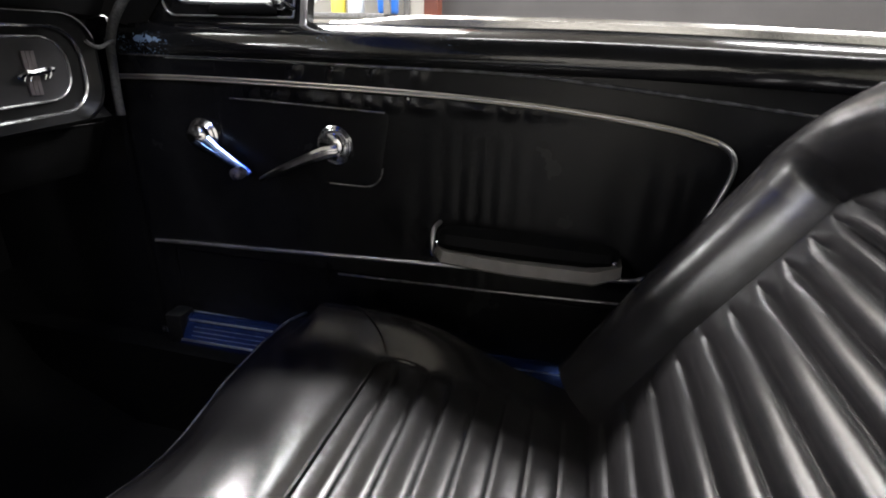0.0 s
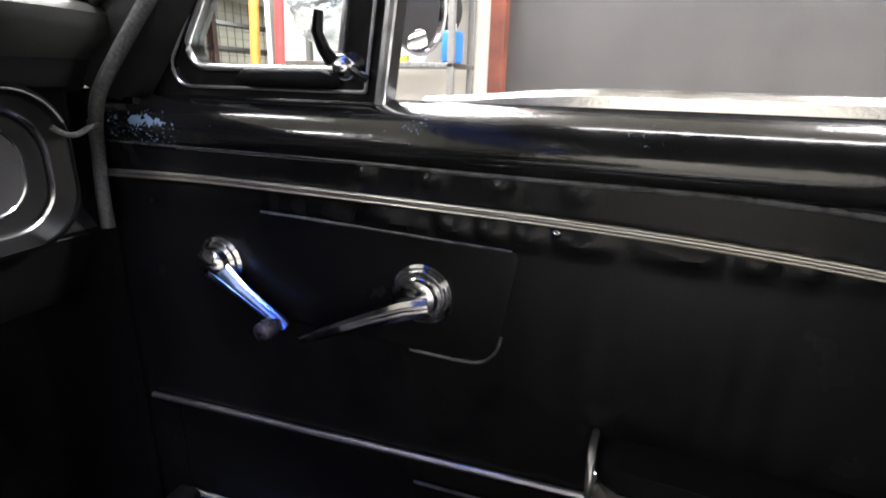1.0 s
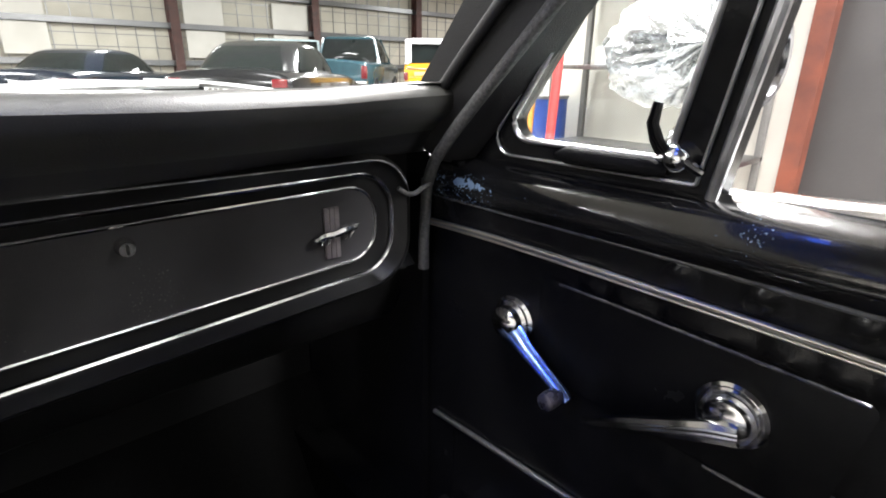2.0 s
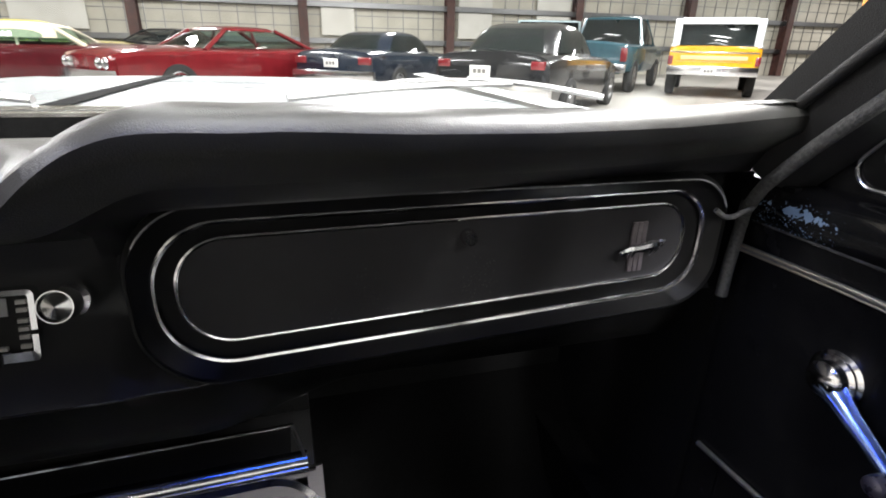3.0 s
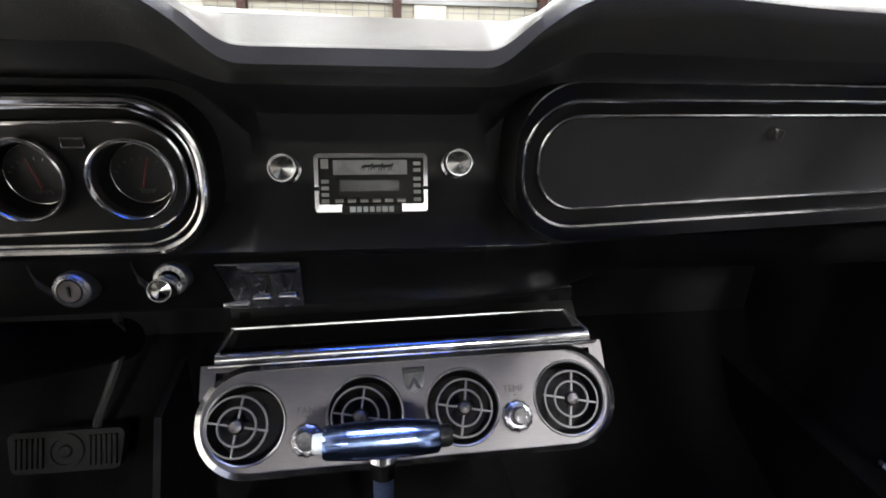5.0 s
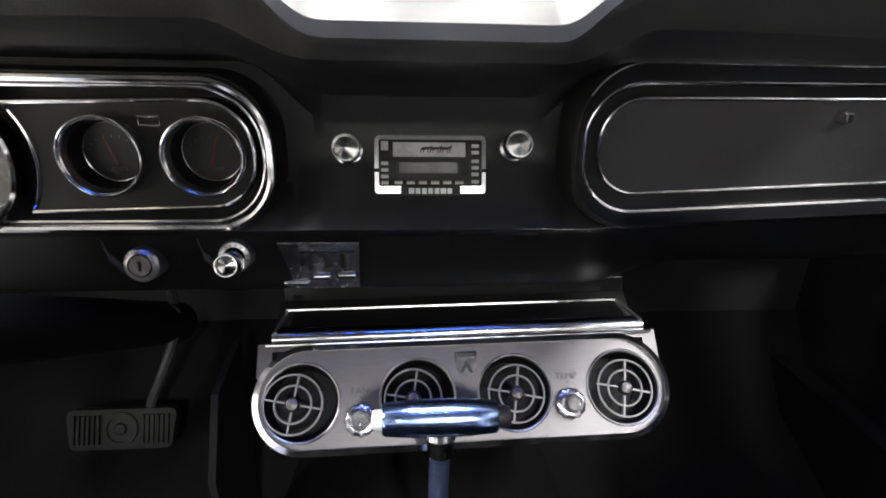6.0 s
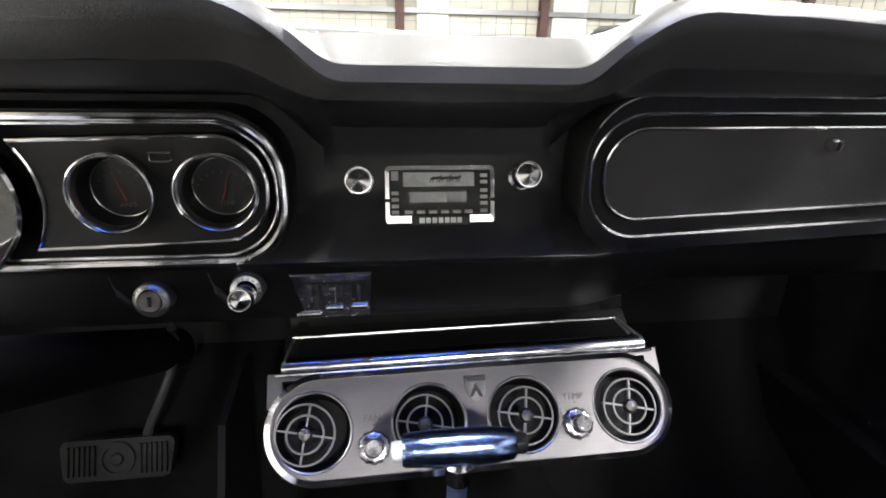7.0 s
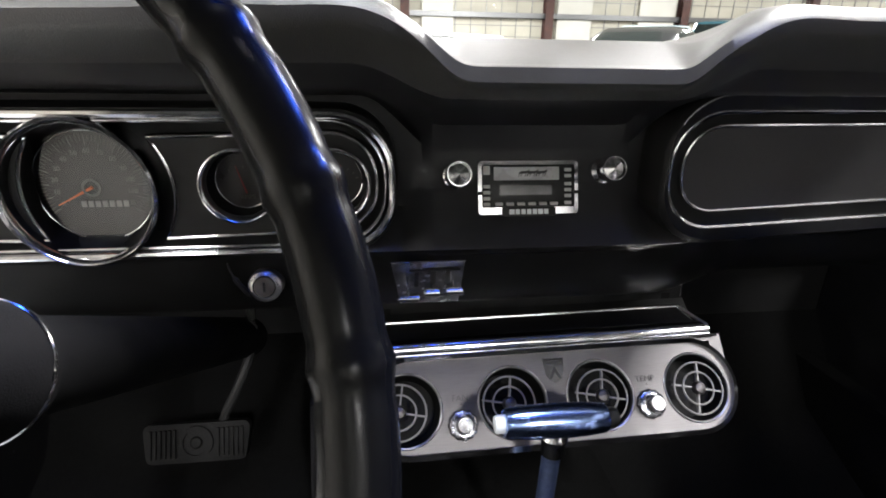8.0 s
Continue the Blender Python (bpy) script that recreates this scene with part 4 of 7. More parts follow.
part("ring", b, SATIN, lig)
knob("knob", -0.1845, -0.0500, 0.7255, (0.05, -1, 0.28), 0.0104, 0.028, lig)
for k, ch in enumerate("LIGHTER"):
    a = radians(120 - k * 22)
    lettering("mark", ch, 0.0037, Matrix.Translation((-0.184 + 0.0122 * math.cos(a), -0.0273, 0.7241 + 0.0122 * math.sin(a))) @ pose(0, 0, 0, 84, 0, 0) @ pose(0, 0, 0, 0, 0, math.degrees(a) - 90), INK, lig)
for cx_ in (-0.304, -0.218):
    b = bmesh.new()
    tube(b, smooth_path([(cx_, -0.0175, 0.739), (cx_ + 0.006, -0.0190, 0.722), (cx_ + 0.017, -0.0120, 0.701)], 5), [0.001] * 5 + [0.003] * 5 + [0.002], 6)
    part("bezel_rib", b, DASHP, dash)

heat = thing("heater_control", "chrome heater control plate with three levers", "heater control", (-0.107, -0.013, 0.71))


def hx(u, v, d):
    return Vector((u, -0.0185 + (0.735 - v) * 0.42 - d, v))


b = bmesh.new()
plate(b, rounded([(-0.1355, 0.6775), (-0.1450, 0.7355), (-0.0690, 0.7355), (-0.0715, 0.6775)], 0.0012, 3), hx, -0.002, 0.0022)
part("plate", b, DARKCHROME, heat, "mirror-like pitted plate, dark reflection in its colour")
b = bmesh.new()
tube(b, [hx(-0.1452, 0.7358, 0.0018), hx(-0.0688, 0.7358, 0.0018)], 0.0013, 6)
part("plate_edge", b, CHROME, heat, "bright rolled top edge")
for u0, v0, u1, v1 in ((-0.126, 0.7235, -0.108, 0.7262), (-0.1065, 0.7235, -0.090, 0.7262), (-0.088, 0.7235, -0.074, 0.7262), (-0.1205, 0.702, -0.1165, 0.7225), (-0.104, 0.705, -0.0985, 0.7225), (-0.0885, 0.705, -0.0835, 0.7225)):
    b = bmesh.new()
    plate(b, [(u0, v0), (u0, v1), (u1, v1), (u1, v0)], hx, 0.0015, 0.0028)
    part("slot", b, INK, heat, "black slot")
for u, v, w in ((-0.1275, 0.6985, 0.024), (-0.104, 0.7045, 0.0175), (-0.0805, 0.7055, 0.0185)):
    b = bmesh.new()
    c = Vector((u, -0.0285, v))
    n_ = 12
    slim = 0.0026 if u < -0.12 else 0.0042
    tube(b, [c + Vector((w * (q / n_ - 0.5), 0, 0)) for q in range(n_ + 1)], [0.0022] + [(slim + (0.0050 - slim) * q / n_) * (0.96 if q % 2 else 1.0) for q in range(1, n_)] + [0.0030], 12)
    tube(b, [c, hx(u, v + 0.004, -0.002)], 0.0016, 6)
    part("lever", b, CHROME, heat, "short chrome lever")

# ---------------------------------------------------------------- under-dash air conditioner
AC0 = Vector((0.038, -0.003, 0.6145))
ac = thing("air_conditioner", "under-dash air conditioner with brushed aluminium front", "air conditioner", AC0, (0, -0.6, 0.9))
ST, CT = 0.643, 0.766


def fx(x, s, n=0.0):
    """Sloping front: s runs down it, n out of it."""
    return Vector((x, AC0.y - ST * s - CT * n, AC0.z - CT * s + ST * n))


NRM = (0, -CT, ST)
XL, XR = -0.1815, 0.2575
STAD = rounded([(XL, 0.1085), (XL, -0.0015), (XR, -0.0015), (XR, 0.1085)], 0.0545, 18)
STAD2 = rounded([(XL + .006, 0.1025), (XL + .006, 0.0045), (XR - .006, 0.0045), (XR - .006, 0.1025)], 0.0488, 18)
b = bmesh.new()
loft(b, [[fx(u, v, n) for u, v in lp] for lp, n in ((STAD, -0.034), (STAD, 0.002), (STAD2, 0.005), (STAD2, -0.001))], closed=True)
part("rim", b, CHROME, ac, "polished rounded rim")
b = bmesh.new()
VX = [(-0.1335, 0.0560, 0.0385), (-0.0140, 0.0560, 0.0385), (0.0885, 0.0560, 0.0385), (0.2065, 0.0560, 0.0385)]
pierced(b, STAD2, VX, fx, 0.0005, -0.004)
facep = part("faceplate", b, ALU, ac, "brushed aluminium faceplate")
b = bmesh.new()
for u0, u1 in ((XL + 0.001, XL + 0.016), (XR - 0.018, XR - 0.003)):
    plate(b, [(u0, 0.030), (u0, -0.005), (u1, -0.005), (u1, 0.030)], fx, -0.030, -0.004)
plate(b, [(XL + 0.016, 0.003), (XL + 0.016, -0.005), (XR - 0.018, -0.005), (XR - 0.018, 0.003)], fx, -0.030, -0.004)
part("corner_plate", b, ALU, ac)
b = bmesh.new()
body = [fx(0, 0.100, -0.033), fx(0, -0.004, -0.033), Vector((0, 0.075, 0.630)), Vector((0, 0.12, 0.60)), Vector((0, 0.12, 0.52)), Vector((0, 0.0, 0.505))]
loft(b, [[Vector((x, p.y, p.z)) for p in body] for x in (-0.170, 0.247)], closed=True, cap=True)
part("case", b, PLASTIC, ac, "black steel case")
# top hatch with bright edges
b = bmesh.new()
box(b, -0.150, 0.226, 0.010, 0.053, 0.624, 0.6275)
part("hatch", b, ARMV, ac)
b = bmesh.new()
loft(b, [[Vector((x, 0.0125 - 0.0115 * math.sin(radians(q)), 0.6165 + 0.0115 * math.cos(radians(q)))) for q in (-15, 0, 15, 30, 45, 60, 75, 90, 105)] for x in (-0.166, 0.241)])
tube(b, [(-0.172, -0.0005, 0.6165), (0.248, -0.0005, 0.6165)], 0.0022, 8)
part("front_bead", b, CHROME, ac, "bright rolled bead")
b = bmesh.new()
tube(b, [(-0.160, 0.054, 0.6290), (0.229, 0.054, 0.6290)], 0.0026, 8)
part("rear_bead", b, CHROME, ac)
for x0, x1 in ((-0.163, -0.158), (0.239, 0.228)):
    b = bmesh.new()
    tube(b, [(x0, 0.0065, 0.6268), (x1, 0.054, 0.6290)], 0.0018, 8)
    part("side_bead", b, SATIN, ac)
# four round vents
for vx, swing in ((-0.1335, -0.0075), (-0.0140, -0.005), (0.0885, 0.001), (0.2065, 0.001)):
    c = fx(vx, 0.0560)
    b = bmesh.new()
    revolve(b, c, NRM, [(0.0385, -0.001), (0.0405, 0.0012), (0.0395, 0.0022), (0.0380, 0.0015), (0.0372, -0.008)], 44)
    v = part("vent", b, STEEL, ac, "round louvred vent")
    b = bmesh.new()
    revolve(b, c, NRM, [(0.0380, 0.0), (0.0365, -0.012), (0.034, -0.030), (0.0, -0.031)], 44)
    part("bowl", b, RUBBER, v)
    hub = fx(vx + swing, 0.0575, 0.006)
    b = bmesh.new()
    for rr in (0.0295, 0.0185):
        tube(b, [hub + (fx(math.cos(q) * rr, math.sin(q) * rr) - fx(0, 0)) - Vector(NRM) * 0.003 for q in np.linspace(0, 2 * math.pi, 36, endpoint=False)], 0.0011, 6, True)
    for q in (12, 100, 192, 280):
        e = (fx(math.cos(radians(q)) * 0.0305, math.sin(radians(q)) * 0.0305) - fx(0, 0))
        side = Vector(NRM).cross(e).normalized() * 0.0009
        p0, p1 = hub - Vector(NRM) * 0.002, hub + e - Vector(NRM) * 0.004
        lo = Vector(NRM) * 0.006
        loft(b, [[p0 + side, p0 - side, p0 - side - lo, p0 + side - lo], [p1 + side, p1 - side, p1 - side - lo * .6, p1 + side - lo * .6]], closed=True, cap=True)
    part("louvre", b, GREYPL, v, "grey ring-and-spoke louvre")
    b = bmesh.new()
    revolve(b, hub, NRM, [(0.0072, -0.006), (0.0076, -0.001), (0.0058, 0.0022), (0.0025, 0.0034), (0, 0.0037)], 20)
    part("hub", b, ALU, v)


def ac_knob(x, s, word):
    c = fx(x, s)
    b = bmesh.new()
    e1, e2 = fx(1, 0) - fx(0, 0), fx(0, 1) - fx(0, 0)
    loft(b, [[c + (e1 * math.cos(q * math.pi / 36) + e2 * math.sin(q * math.pi / 36)) * (r * (1 + wave * math.cos(q * math.pi / 3))) + Vector(NRM) * h for q in range(72)]
             for r, h, wave in ((0.0162, -0.001, 0.035), (0.0162, 0.004, 0.035), (0.0150, 0.0066, 0.03), (0.0128, 0.0076, 0.015), (0.0100, 0.0078, 0.0))], closed=True)
    k = part("knob", b, DARKCHROME, ac, "chrome scalloped knob")
    b = bmesh.new()
    revolve(b, c, NRM, [(0.0108, 0.004), (0.0092, 0.017), (0.0078, 0.0205), (0.0055, 0.0205), (0.0050, 0.0193), (0, 0.0193)], 28)
    part("cap", b, CHROME, k)
    m = Matrix.Identity(4)
    m.col[0], m.col[1], m.col[2], m.col[3] = (1, 0, 0, 0), (0, ST, CT, 0), (0, -CT, ST, 0), (*fx(x - 0.001, s - 0.0285, 0.0009), 1)
    lettering("word", word, 0.0098, m, EMBOSS, ac)
    b = bmesh.new()
    plate(b, [(x - 0.0016, s - 0.0215), (x, s - 0.0235), (x + 0.0016, s - 0.0215)], fx, 0.0003, 0.001)
    part("pointer", b, EMBOSS, ac)


ac_knob(-0.0725, 0.0760, "FAN")
ac_knob(0.1460, 0.0705, "TEMP")
b = bmesh.new()
plate(b, [(0.0262, 0.0115), (0.0502, 0.0115), (0.0490, 0.0285), (0.0462, 0.0345), (0.0382, 0.0390), (0.0302, 0.0345), (0.0274, 0.0285)], fx, 0.0, 0.0018)
sh = part("shield", b, CHROME, ac, "small plain shield emblem")
b = bmesh.new()
plate(b, [(0.0285, 0.0135), (0.0479, 0.0135), (0.0476, 0.0180), (0.0288, 0.0180)], fx, 0.0015, 0.0026)
plate(b, [(0.0305, 0.0345), (0.0382, 0.0200), (0.0459, 0.0345), (0.0420, 0.0345), (0.0382, 0.0275), (0.0344, 0.0345)], fx, 0.0015, 0.0026)
part("relief", b, EMBOSS, sh)
for x0 in (-0.15, 0.225):
    b = bmesh.new()
    loft(b, [[Vector((x0 + dx, 0.075, 0.60)), Vector((x0 + dx, 0.10, 0.60)), Vector((x0 + dx, 0.10, 0.69)), Vector((x0 + dx, 0.085, 0.69))] for dx in (-0.006, 0.006)], closed=True, cap=True)
    part("bracket", b, RUBBER, ac)
b = bmesh.new()
box(b, -0.165, 0.2470, 0.0790, 0.125, 0.575, 0.6465, 0.0015)
part("plenum_box", b, PLASTIC, ac, "black box behind the hatch")
# glint on the box edge, drawn as a thin pale tube
b = bmesh.new()
tube(b, [(-0.165, 0.0792, 0.6467), (0.2468, 0.0792, 0.6467), (0.2470, 0.0792, 0.630)], 0.0008, 6)
part("plenum_glint", b, LINEGLINT, ac, "painted glint along the box edge")


# ---------------------------------------------------------------- gear shift lever
shf = thing("gear_lever", "chrome T-handle gear lever with a push button", "gear lever", (0.004, -0.112, 0.33))
b = bmesh.new()
prof = [(-0.046, 0.0), (-0.046, 0.0125), (-0.043, 0.0142), (-0.02, 0.0158), (0.005, 0.0164), (0.03, 0.0156), (0.051, 0.0138), (0.053, 0.0120), (0.053, 0.0)]
revolve(b, (0, -0.125, 0.6135), (1, 0, -0.005), [(r, h) for h, r in prof], 28)
# handle and stem: the blue is a painted reflection
gr = part("handle", b, PITTED, shf, "pitted chrome barrel handle, blue reflection in its colour")
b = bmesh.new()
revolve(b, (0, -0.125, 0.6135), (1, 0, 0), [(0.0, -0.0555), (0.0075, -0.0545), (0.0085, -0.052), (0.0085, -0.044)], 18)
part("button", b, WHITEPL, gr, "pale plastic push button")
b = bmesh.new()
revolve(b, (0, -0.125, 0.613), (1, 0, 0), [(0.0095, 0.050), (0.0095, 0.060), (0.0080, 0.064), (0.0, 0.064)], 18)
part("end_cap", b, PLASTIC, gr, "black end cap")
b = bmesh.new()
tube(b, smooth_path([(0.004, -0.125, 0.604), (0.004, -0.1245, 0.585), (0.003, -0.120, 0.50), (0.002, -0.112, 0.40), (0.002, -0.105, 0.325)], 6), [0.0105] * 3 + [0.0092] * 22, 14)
part("stem", b, STEMB, shf, "chrome stem, blue reflection in its colour")
b = bmesh.new()
revolve(b, (0.004, -0.125, 0.578), (0, 0.05, 1), [(0.0095, -0.004), (0.0118, -0.002), (0.0118, 0.010), (0.0145, 0.018), (0.012, 0.024)], 20)
part("collar", b, CHROME, shf)
b = bmesh.new()
box(b, -0.055, 0.06, -0.21, -0.01, 0.322, 0.334, 0.008, 3)
part("base_plate", b, OLDCHROME, shf)

# ---------------------------------------------------------------- brake pedal
ped = thing("brake_pedal", "ribbed black rubber brake pedal on a bent arm", "pedal", (-0.45, 0.17, 0.34))


def px_(u, v, d):
    return Vector((-0.433 + u, 0.156 - d * 0.9 + v * 0.42, 0.386 + v * 0.9 + d * 0.42))


lp = rounded([(-0.070, -0.029), (-0.077, 0.028), (0.077, 0.028), (0.070, -0.029)], 0.010, 5)
b = bmesh.new()
plate(b, lp, px_, -0.004, 0.012)
pd_ = part("pad", b, PEDALR, ped, "black rubber pad")
for k in range(20):
    u = -0.0646 + k * 0.0068
    if abs(u) < 0.025:
        continue
    b = bmesh.new()
    plate(b, [(u - 0.0020, -0.021), (u - 0.0020, 0.020), (u + 0.0020, 0.020), (u + 0.0020, -0.021)], px_, 0.011, 0.0165)
    part("rib", b, PEDALR, pd_)
b = bmesh.new()
revolve(b, px_(0, 0, 0.012), (0, -0.9, 0.42), [(0.024, -0.001), (0.024, 0.004), (0.0185, 0.004), (0.0185, 0.0015), (0.009, 0.0015), (0.007, 0.004), (0, 0.0045)], 28)
part("boss", b, PEDALR, pd_)
b = bmesh.new()
tube(b, smooth_path([(-0.405, 0.172, 0.392), (-0.393, 0.165, 0.425), (-0.365, 0.16, 0.48), (-0.343, 0.165, 0.535), (-0.339, 0.17, 0.58), (-0.339, 0.16, 0.70)], 5), 0.0065, 8)
part("arm", b, STEELD, ped, "bent black arm")

# ---------------------------------------------------------------- steering wheel and column
WC, WR, WT = Vector((-0.3616, -0.3995, 0.8366)), 0.2003, 0.4947
U, V = Vector((1, 0, 0)), Vector((0, math.sin(WT), math.cos(WT)))
AX = U.cross(V)          # towards the driver
whl = thing("steering_wheel", "glossy black three-spoke steering wheel with bright highlights", "steering wheel", WC)


def wp(a, r, h=0.0):
    return WC + (U * math.cos(a) + V * math.sin(a)) * r + AX * h


b = bmesh.new()
rings = []
for k in range(480):
    a = 2 * math.pi * k / 480
    rr = []
    ph = (a * 26 / (2 * math.pi)) % 1.0 - 0.5
    ridge = math.exp(-(ph / 0.07) ** 2) - 0.35 * math.exp(-((abs(ph) - 0.16) / 0.07) ** 2)
    t = U * math.cos(a) + V * math.sin(a)
    for q in range(14):
        w = 2 * math.pi * q / 14
        r0 = 0.0109 + 0.0010 * ridge
        rr.append(WC + t * (WR + r0 * math.cos(w)) + AX * (r0 * math.sin(w)))
    rings.append(rr)
loft(b, rings, closed=True, loop=True)
GLOSSB = mat("gloss_black_plastic", (0.010, 0.010, 0.010), 0.13, 0, (0.007, 0.007, 0.007), 25, 6, 0.05, 200, 0.24)
part("rim", b, RIMB, whl, "glossy black rim with finger grips")
for ang in (285, 195, 105):
    a = radians(ang)
    b = bmesh.new()
    t = U * math.cos(a) + V * math.sin(a)
    s_ = AX.cross(t)
    secs = []
    for r, w, h in ((0.045, 0.026, -0.022), (0.09, 0.022, -0.020), (0.14, 0.018, -0.012), (0.185, 0.015, -0.002), (0.198, 0.013, 0.0)):
        c = WC + t * r + AX * h
        secs.append([c + s_ * w + AX * 0.002, c - s_ * w + AX * 0.002, c - s_ * w - AX * 0.002, c + s_ * w - AX * 0.002])
    loft(b, secs, closed=True, cap=True)
    part("spoke", b, OLDCHROME, whl, "brushed steel spoke")
b = bmesh.new()
revolve(b, WC - AX * 0.03, AX, [(0.066, -0.012), (0.068, 0.0), (0.062, 0.012), (0.045, 0.022), (0.02, 0.027), (0, 0.028)], 44)
part("hub", b, GLOSSB, whl, "domed black hub")
b = bmesh.new()
tube(b, [wp(a, 0.069, -0.030) for a in np.linspace(0, 2 * math.pi, 60, endpoint=False)], 0.0022, 8, True)
part("hub_ring", b, CHROME, whl, "thin chrome hub ring")
col = thing("steering_column", "black painted steering column", "steering column", WC - AX * 0.2)
b = bmesh.new()
CC = Vector((-0.361, -0.369, 0.839))
revolve(b, CC - AX * 0.060, -AX, [(0.020, 0.0), (0.026, 0.010), (0.030, 0.040), (0.038, 0.066), (0.038, 0.075), (0.030, 0.080), (0.030, 0.60)], 36)
part("tube", b, ARMV, col, "matt black column tube")
b = bmesh.new()
tube(b, [CC - AX * 0.128 + (U * math.cos(a) + V * math.sin(a)) * 0.0384 for a in np.linspace(0, 2 * math.pi, 48, endpoint=False)], 0.0012, 8, True)
part("collar_ring", b, CHROME, col, "thin bright collar ring")
b = bmesh.new()
tube(b, smooth_path([WC - AX * 0.075 + Vector((-0.04, 0, 0)), WC - AX * 0.075 + Vector((-0.11, 0.01, 0.01)), WC - AX * 0.07 + Vector((-0.15, 0.01, 0.012))], 4), [0.004] * 7 + [0.006] * 2, 8)
part("indicator_stalk", b, CHROME, col)

# ---------------------------------------------------------------- passenger door
door = thing("passenger_door", "black vinyl car door panel with chrome moulding", "car door", (0.70, -0.5, 0.5))


def fold(y, z):
    """Loose vinyl puckers under the upper moulding and hangs in soft folds."""
    k = max(0.0, 1 - abs(z - 0.806) / 0.012) * ease(-y, 0.16, 0.26) * (1 - ease(-y, 0.55, 0.7))
    s = 0.0058 * k * abs(math.sin(y * 75 + 1.3 * math.sin(y * 31)))
    k2 = max(0.0, 1 - abs(z - 0.842) / 0.014) * ease(-y, 0.24, 0.3) * (1 - ease(-y, 0.42, 0.5))
    s += 0.0075 * k2 * max(0, math.sin(y * 110 + 40 * z)) ** 2
    s += 0.0006 * math.sin(y * 190 + 5 * math.sin(y * 23)) * ease(-z, -0.80, -0.66) * ease(-y, 0.2, 0.45)
    return s


b = bmesh.new()
zs = [0.445, 0.47, 0.50, 0.54, 0.556, 0.56, 0.58, 0.60, 0.64, 0.68, 0.72, 0.75, 0.775, 0.785, 0.79, 0.795, 0.80, 0.805, 0.81, 0.815, 0.82, 0.825, 0.83, 0.835, 0.84, 0.845, 0.849]
ys = [-0.012 - 0.0045 * k for k in range(195)] + [-0.9, -0.95, -1.0, -1.08, -1.16]
loft(b, [[Vector((0.6965 - fold(y, z) + (0.004 if z < 0.557 else 0), y, z)) for z in zs] for y in ys])
part("inner_panel", b, PANELV, door, "black vinyl panel with soft puckers")
# rolled metal door top
roll = [(0.7000, 0.849), (0.6935, 0.8505), (0.6895, 0.856), (0.6885, 0.866), (0.691, 0.877), (0.698, 0.887), (0.709, 0.894), (0.721, 0.898), (0.727, 0.8995)]
b = bmesh.new()
loft(b, [[Vector((x, y, z - 0.010 * ease(-y, 0.62, 1.1))) for x, z in roll] for y in [-0.012 - 0.03 * k for k in range(39)]])
part("door_top", b, WORN, door, "worn gloss black painted door top")


def top_z(y):
    return -0.010 * ease(-y, 0.62, 1.1)


b = bmesh.new()
secs = []
for k in range(28):
    y = -0.33 - 0.03 * k
    h = ease(-y, 0.33, 0.46)
    dz = top_z(y)
    secs.append([Vector((x, y, z + dz)) for x, z in ((0.727, 0.896), (0.728, 0.900 + 0.007 * h), (0.733, 0.903 + 0.0085 * h), (0.744, 0.904 + 0.0085 * h), (0.752, 0.902 + 0.007 * h), (0.756, 0.894))])
loft(b, secs)
part("window_rail", b, OLDCHROME, door, "bright window channel rail")
b = bmesh.new()
box(b, 0.700, 0.86, -1.16, -0.012, 0.40, 0.44)
box(b, 0.775, 0.80, -1.16, -0.012, 0.44, 0.890)
part("outer_skin", b, CARWHITE, door, "white painted outer skin")
b = bmesh.new()
loft(b, [[Vector((x, y, z)) for x, z in ((0.752, 0.894), (0.765, 0.893), (0.80, 0.888), (0.815, 0.876))] for y in (-0.012, -0.4, -0.8, -1.16)])
part("sill_capping", b, CARWHITE, door)
upper = [(-0.013, 0.8215), (-0.13, 0.8245), (-0.32, 0.8235), (-0.48, 0.8205), (-0.60, 0.8145), (-0.70, 0.8055), (-0.77, 0.7960), (-0.812, 0.786), (-0.831, 0.772), (-0.834, 0.748),
         (-0.822, 0.705), (-0.802, 0.655), (-0.785, 0.627), (-0.758, 0.6085), (-0.715, 0.6035), (-0.667, 0.6010), (-0.55, 0.5955), (-0.34, 0.5855), (-0.10, 0.5735), (-0.02, 0.5695)]
b = bmesh.new()
tube(b, smooth_path([(0.6932, y, z) for y, z in upper], 6), 0.0034, 10, up=(1, 0, 0))
part("moulding", b, SATIN, door, "tarnished chrome moulding strip")
b = bmesh.new()
tube(b, smooth_path([(0.6886, y, z + 0.0024) for y, z in upper[:8]], 6), 0.0015, 8)
part("moulding_bead", b, BRASSY, door, "bright upper bead")
b = bmesh.new()
tube(b, smooth_path([(0.6886, y, z - 0.0022) for y, z in upper[:8]], 6), 0.0012, 8)
part("moulding_bead", b, BRASSY, door, "bright lower bead")
# door welts, their bright line put into the colour
b = bmesh.new()
tube(b, smooth_path([(0.6935, y, z) for y, z in ((-0.02, 0.8525), (-0.25, 0.8520), (-0.38, 0.8500), (-0.57, 0.8485), (-0.70, 0.839), (-0.82, 0.828), (-0.95, 0.815))], 6), 0.0022, 8)
tube(b, smooth_path([(0.6945, y, z) for y, z in ((-0.34, 0.5555), (-0.55, 0.562), (-0.757, 0.571), (-0.95, 0.578))], 6), 0.0020, 8)
part("welt", b, LINEGLINT, door, "black welt seam with a painted highlight")
